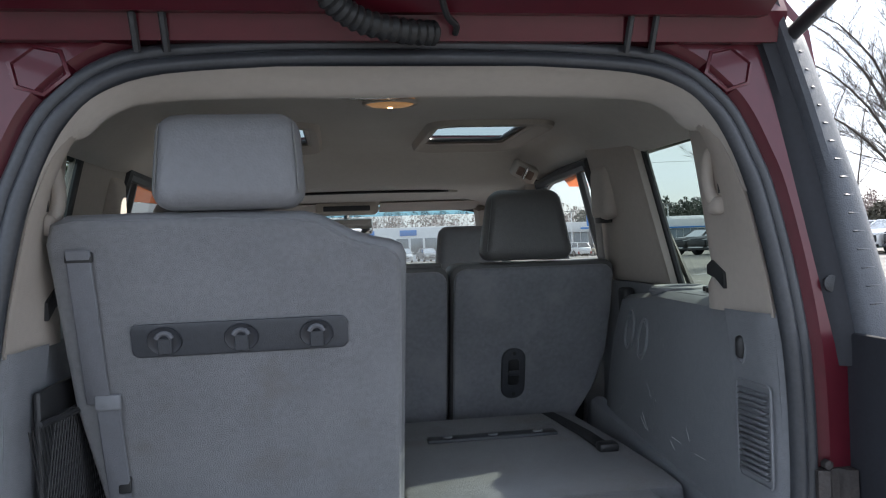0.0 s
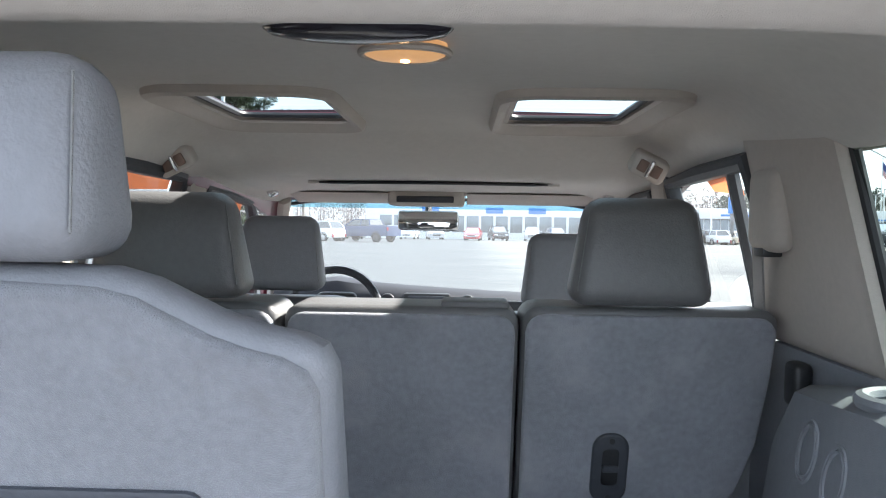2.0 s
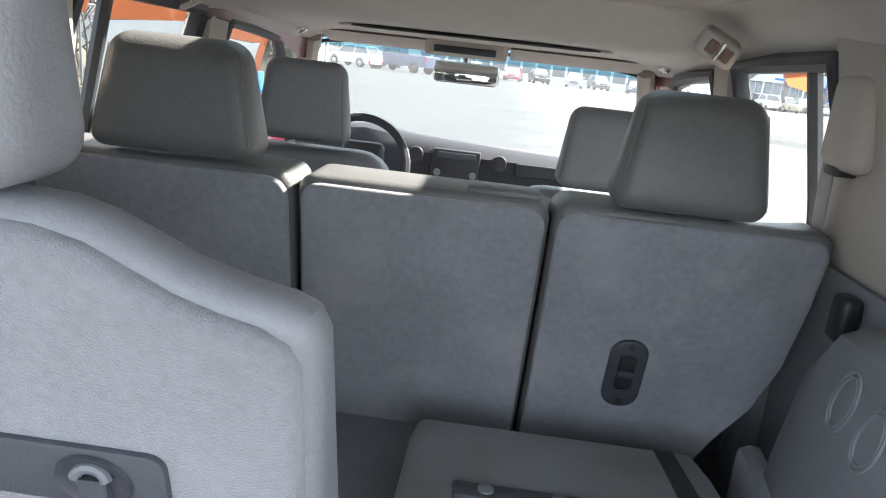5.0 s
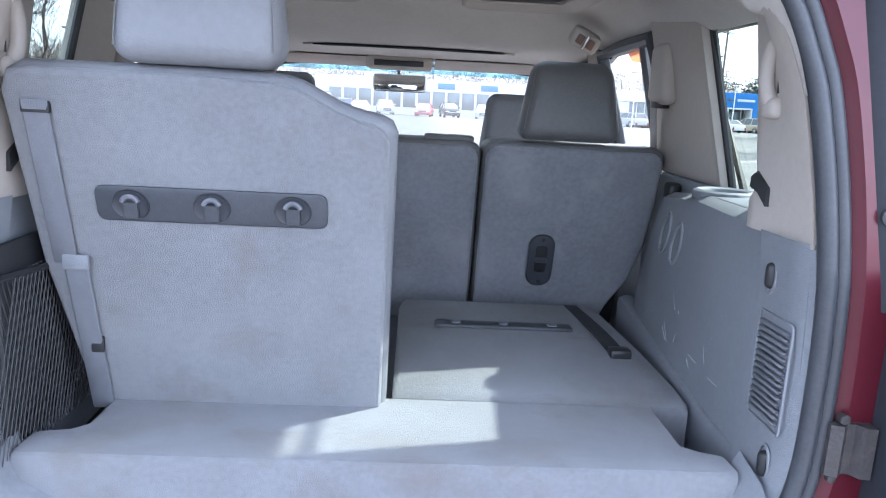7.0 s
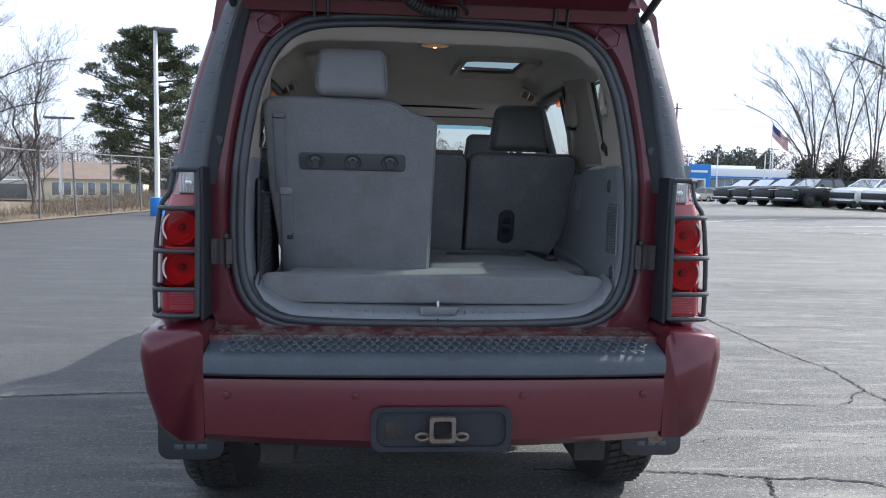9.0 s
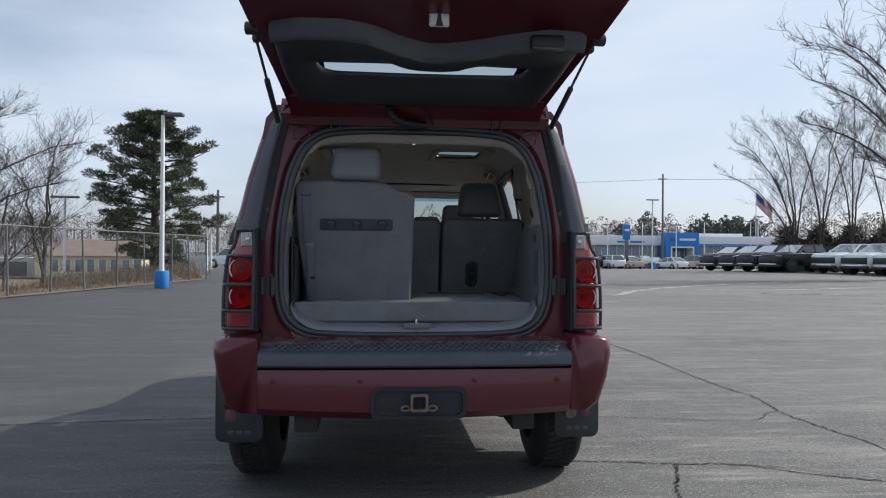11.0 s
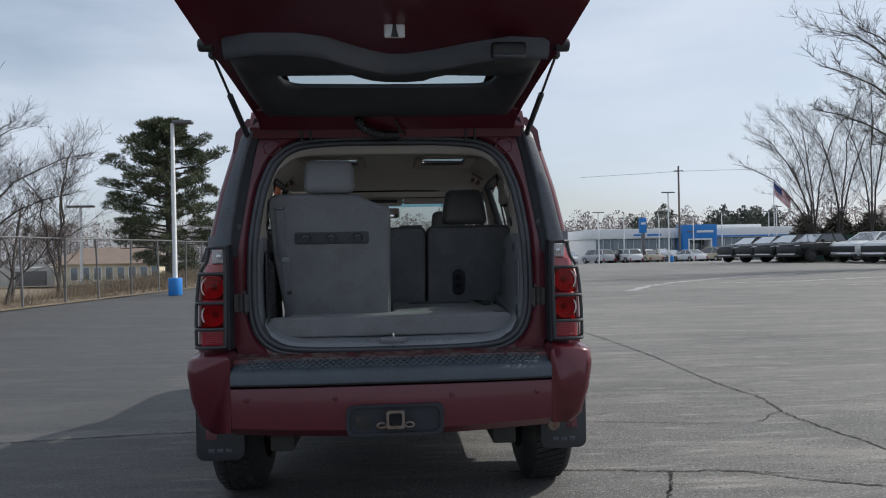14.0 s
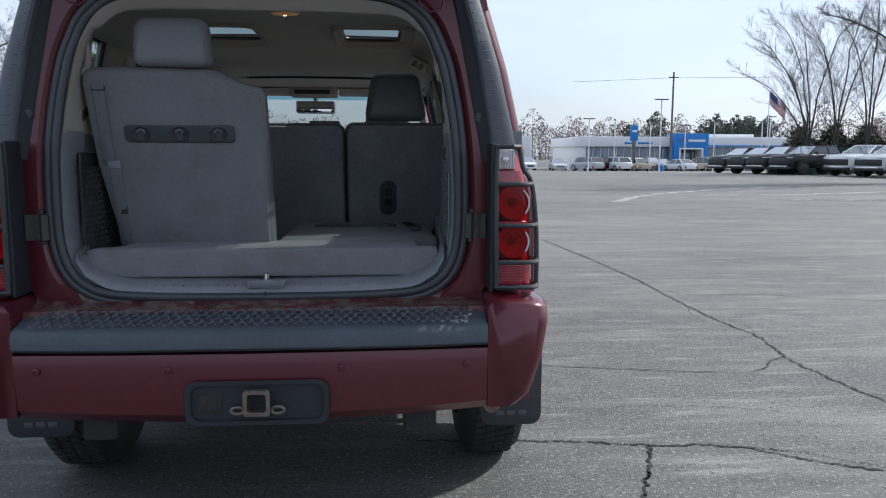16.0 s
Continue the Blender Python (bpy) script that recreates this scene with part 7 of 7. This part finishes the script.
        for s in (-1, 1):
            part("lamp_strip", rbox(min(s * (w - 0.4), s * (w - 0.03)), max(s * (w - 0.4), s * (w - 0.03)), -0.03, 0.14, 1.08, 1.12, 0.015), M["lens_clear"], t)
    else:
        part("front_grille", rbox(-w + 0.45, w - 0.45, -0.04, 0.05, low[0][1] + 0.16, low[2][1] - 0.06, 0.02), M["rubber"], t)
    if kind != "pickup":
        part("grille_bar", rbox(-w + 0.4, w - 0.4, -0.06, 0.0, low[2][1] - 0.22, low[2][1] - 0.16, 0.015), M["chrome"], t)
    part("bumper_bar", rbox(-w + 0.05, w - 0.05, -0.08, 0.1, low[0][1] - 0.05, low[0][1] + 0.12, 0.04), M["rubber"] if kind == "pickup" else paint, t)
    return t


fleet = {}


def park(kind, colour, at, turn, label, cat="car", group=""):
    """Parks a vehicle; later ones of the same make are copies."""
    key = (kind, colour)
    m = pose(at[0], at[1], ground_height(at[0], at[1]), 0, 0, turn)
    if key not in fleet:
        t = vehicle(kind, PAINT[colour])
        t.matrix_world = m
        fleet[key] = tagged(t, label, cat, group)
        return t
    return copy_thing(fleet[key], m)


for px, d in ((1268, 53.6), (1303, 51.2), (1338, 48.9), (1381, 46.6)):
    park("pickup", "black", at_bearing(sl(px), d), -76, "black pickup truck in a row of parked trucks", "truck", "parked trucks")
for px, d in ((1484, 43.9), (1543, 41.5), (1607, 39.2)):
    park("pickup", "white", at_bearing(sl(px), d), -76, "white pickup truck in a row of parked trucks", "truck", "parked trucks")
park("pickup", "black", at_bearing(sl(1680), 37.0), -76, "black pickup truck in a row of parked trucks", "truck", "parked trucks")
park("saloon", "white", at_bearing(sl(1180), 90), -166, "white saloon car parked by a blue drum")
park("van", "tan", at_bearing(sl(1224), 91), -166, "tan minivan parked beside a white saloon", "van")
for px, d, kind, col, turn in ((1018, 88, "suv", "silver", 200), (1045, 90, "suv", "black", 195), (1072, 88, "suv", "white", 192), (1107, 89, "saloon", "tan", 190), (1098, 91.5, "suv", "silver", 10), (1122, 88, "suv", "navy", 10), (1145, 90, "suv", "black", 20), (1165, 90, "suv", "grey", 10), (1186, 90, "saloon", "silver", 10), (1252, 90, "saloon", "black", 20), (1274, 90, "suv", "silver", 10), (1300, 88, "saloon", "white", 10)):
    park(kind, col, at_bearing(sl(px), d), turn, f"{col} parked {'utility vehicle' if kind == 'suv' else 'saloon car'} in front of the showroom", "car", "cars by the showroom")
dr = tagged(thing("drum", at_bearing(sl(1169), 82)), "bright blue plastic drum on the lot", "drum")
part("body", cyl((0, 0, 0.36), 0.28, 0.72, "z", 18, bev=0.04), M["blue"], dr)
# ahead of the bonnet
park("suv", "white", (-13.9, 61.1), -120, "white compact utility vehicle parked side on")
park("pickup", "navy", (-10.6, 62.5), -122, "dark blue pickup truck parked side on", "truck")
for i, (x, y, kind, col) in enumerate(((0.6, 62, "saloon", "crimson"), (3.2, 63, "suv", "black"), (5.8, 63, "suv", "silver"), (8.6, 66, "suv", "grey"), (11.4, 66, "saloon", "navy"), (14.2, 67, "suv", "white"), (17, 67, "saloon", "silver"), (20, 66, "suv", "silver"), (22.6, 66, "saloon", "white"), (-2.4, 64, "suv", "silver"), (-5.2, 66, "saloon", "white"), (-9, 60, "suv", "grey"), (-12, 60, "saloon", "silver"))):
    park(kind, col, (x * 1.33, y * 1.33), 8 if i % 2 else -6, f"{col} parked car in a far row", "car", "far row of cars")


# low white showroom annex straight ahead
an = tagged(thing("annex", (0, 104, 0)), "low white annex with a window band and blue signs", "building")
part("wall", rbox(-14, 22, 0, 12, -1.8, 3.9, 0.05), M["white"], an)
for i in range(16):
    part("shop_window", rbox(-12 + 2.05 * i, -10.3 + 2.05 * i, -0.05, 0.02, 0.0, 2.3, 0.01), M["shopglass"], an)
for x in (-6, 3, 9):
    part("blue_sign", rbox(x, x + 2.4, -0.1, 0.0, 2.7, 3.5, 0.02), M["blue"], an)

# hedge and screened fence behind the trucks
b = bmesh.new()
rnd = random.Random(77)
for _ in range(9000):
    px = rnd.uniform(1372, 1800)
    d = rnd.uniform(53, 60)
    o = at_bearing(sl(px), d)
    z = 3.5 * rnd.random() ** 1.1 * (0.62 + 0.38 * math.sin(px * 0.05) ** 2) * min(1.0, 0.35 + (px - 1372) / 60)
    for _ in range(2):
        dd = Vector((rnd.gauss(0, 1), rnd.gauss(0, 1), rnd.gauss(0.4, 0.8))).normalized()
        e = dd.cross(Vector((rnd.gauss(0, 1), rnd.gauss(0, 1), rnd.gauss(0, 1)))).normalized() * 0.1
        q = o + Vector((0, 0, z))
        b.faces.new([b.verts.new(v) for v in (q - e, q + e, q + dd * rnd.uniform(0.4, 0.9))])
tagged(part("hedge", b, M["hedge"], smooth=False), "dark tangled hedge behind the parked trucks", "hedge", kind="stuff")
sf = tagged(thing("screen_fence"), "green screened fence behind the parked trucks", "fence")
part("screen", loft([[at_bearing(sl(px), 52) + Vector((0, 0, z)) for z in (0.0, 1.9)] + [at_bearing(sl(px), 52.1) + Vector((0, 0, z)) for z in (1.9, 0.0)] for px in (1380, 1500, 1620, 1800)]), M["green_mesh"], sf, smooth=False)

# far woods all round: bands of thin ragged crowns
b, b2 = bmesh.new(), bmesh.new()
rnd = random.Random(5)


def crown(bm, o, h, w, n, low, size):
    """A far tree: a stem and small ragged flakes filling an upright crown."""
    for _ in range(n):
        k = rnd.random() ** 0.85
        r = w * math.sin(math.pi * (0.12 + 0.86 * k)) ** 0.7 * rnd.random() ** 0.5
        t = rnd.uniform(0, 6.283)
        q = o + Vector((r * math.cos(t), r * math.sin(t), h * (low + (1 - low) * k)))
        e1, e2 = (Vector((rnd.gauss(0, 0.7), rnd.gauss(0, 0.7), rnd.gauss(0.4, 1))).normalized() * size * rnd.uniform(0.6, 1.3) for _ in range(2))
        bm.faces.new([bm.verts.new(v) for v in (q - e1 * 0.5, q + e1 * 0.5, q + e2)])
    tube([o, o + Vector((0, 0, h * 0.9))], [0.12, 0.03], 3, bm)


for _ in range(820):
    t, d = rnd.uniform(-1.6, 1.6), rnd.uniform(150, 210)
    crown(b, Vector((d * math.sin(t), d * math.cos(t), 0)), rnd.uniform(7.0, 9.6) + 2.0 * (rnd.random() < 0.08), rnd.uniform(2.4, 4.2), 290, 0.0, 0.33)
tagged(part("far_woods", b, M["far_wood"], smooth=False), "hazy line of leafless woods on the horizon", "trees", kind="stuff")
for _ in range(46):
    cx = rnd.choice((0.338, 0.376, 0.445, 0.455, 0.465, 0.475, 0.487, 0.5, 0.51, 0.522, 0.533)) + rnd.gauss(0, 0.008)
    crown(b2, at_bearing(cx, rnd.uniform(125, 150)), rnd.uniform(6.5, 9.8), rnd.uniform(1.5, 2.4), 260, 0.3, 0.42)
tagged(part("far_pines", b2, M["far_pine"], smooth=False), "clump of dark pines beyond the showroom", "trees", kind="stuff")
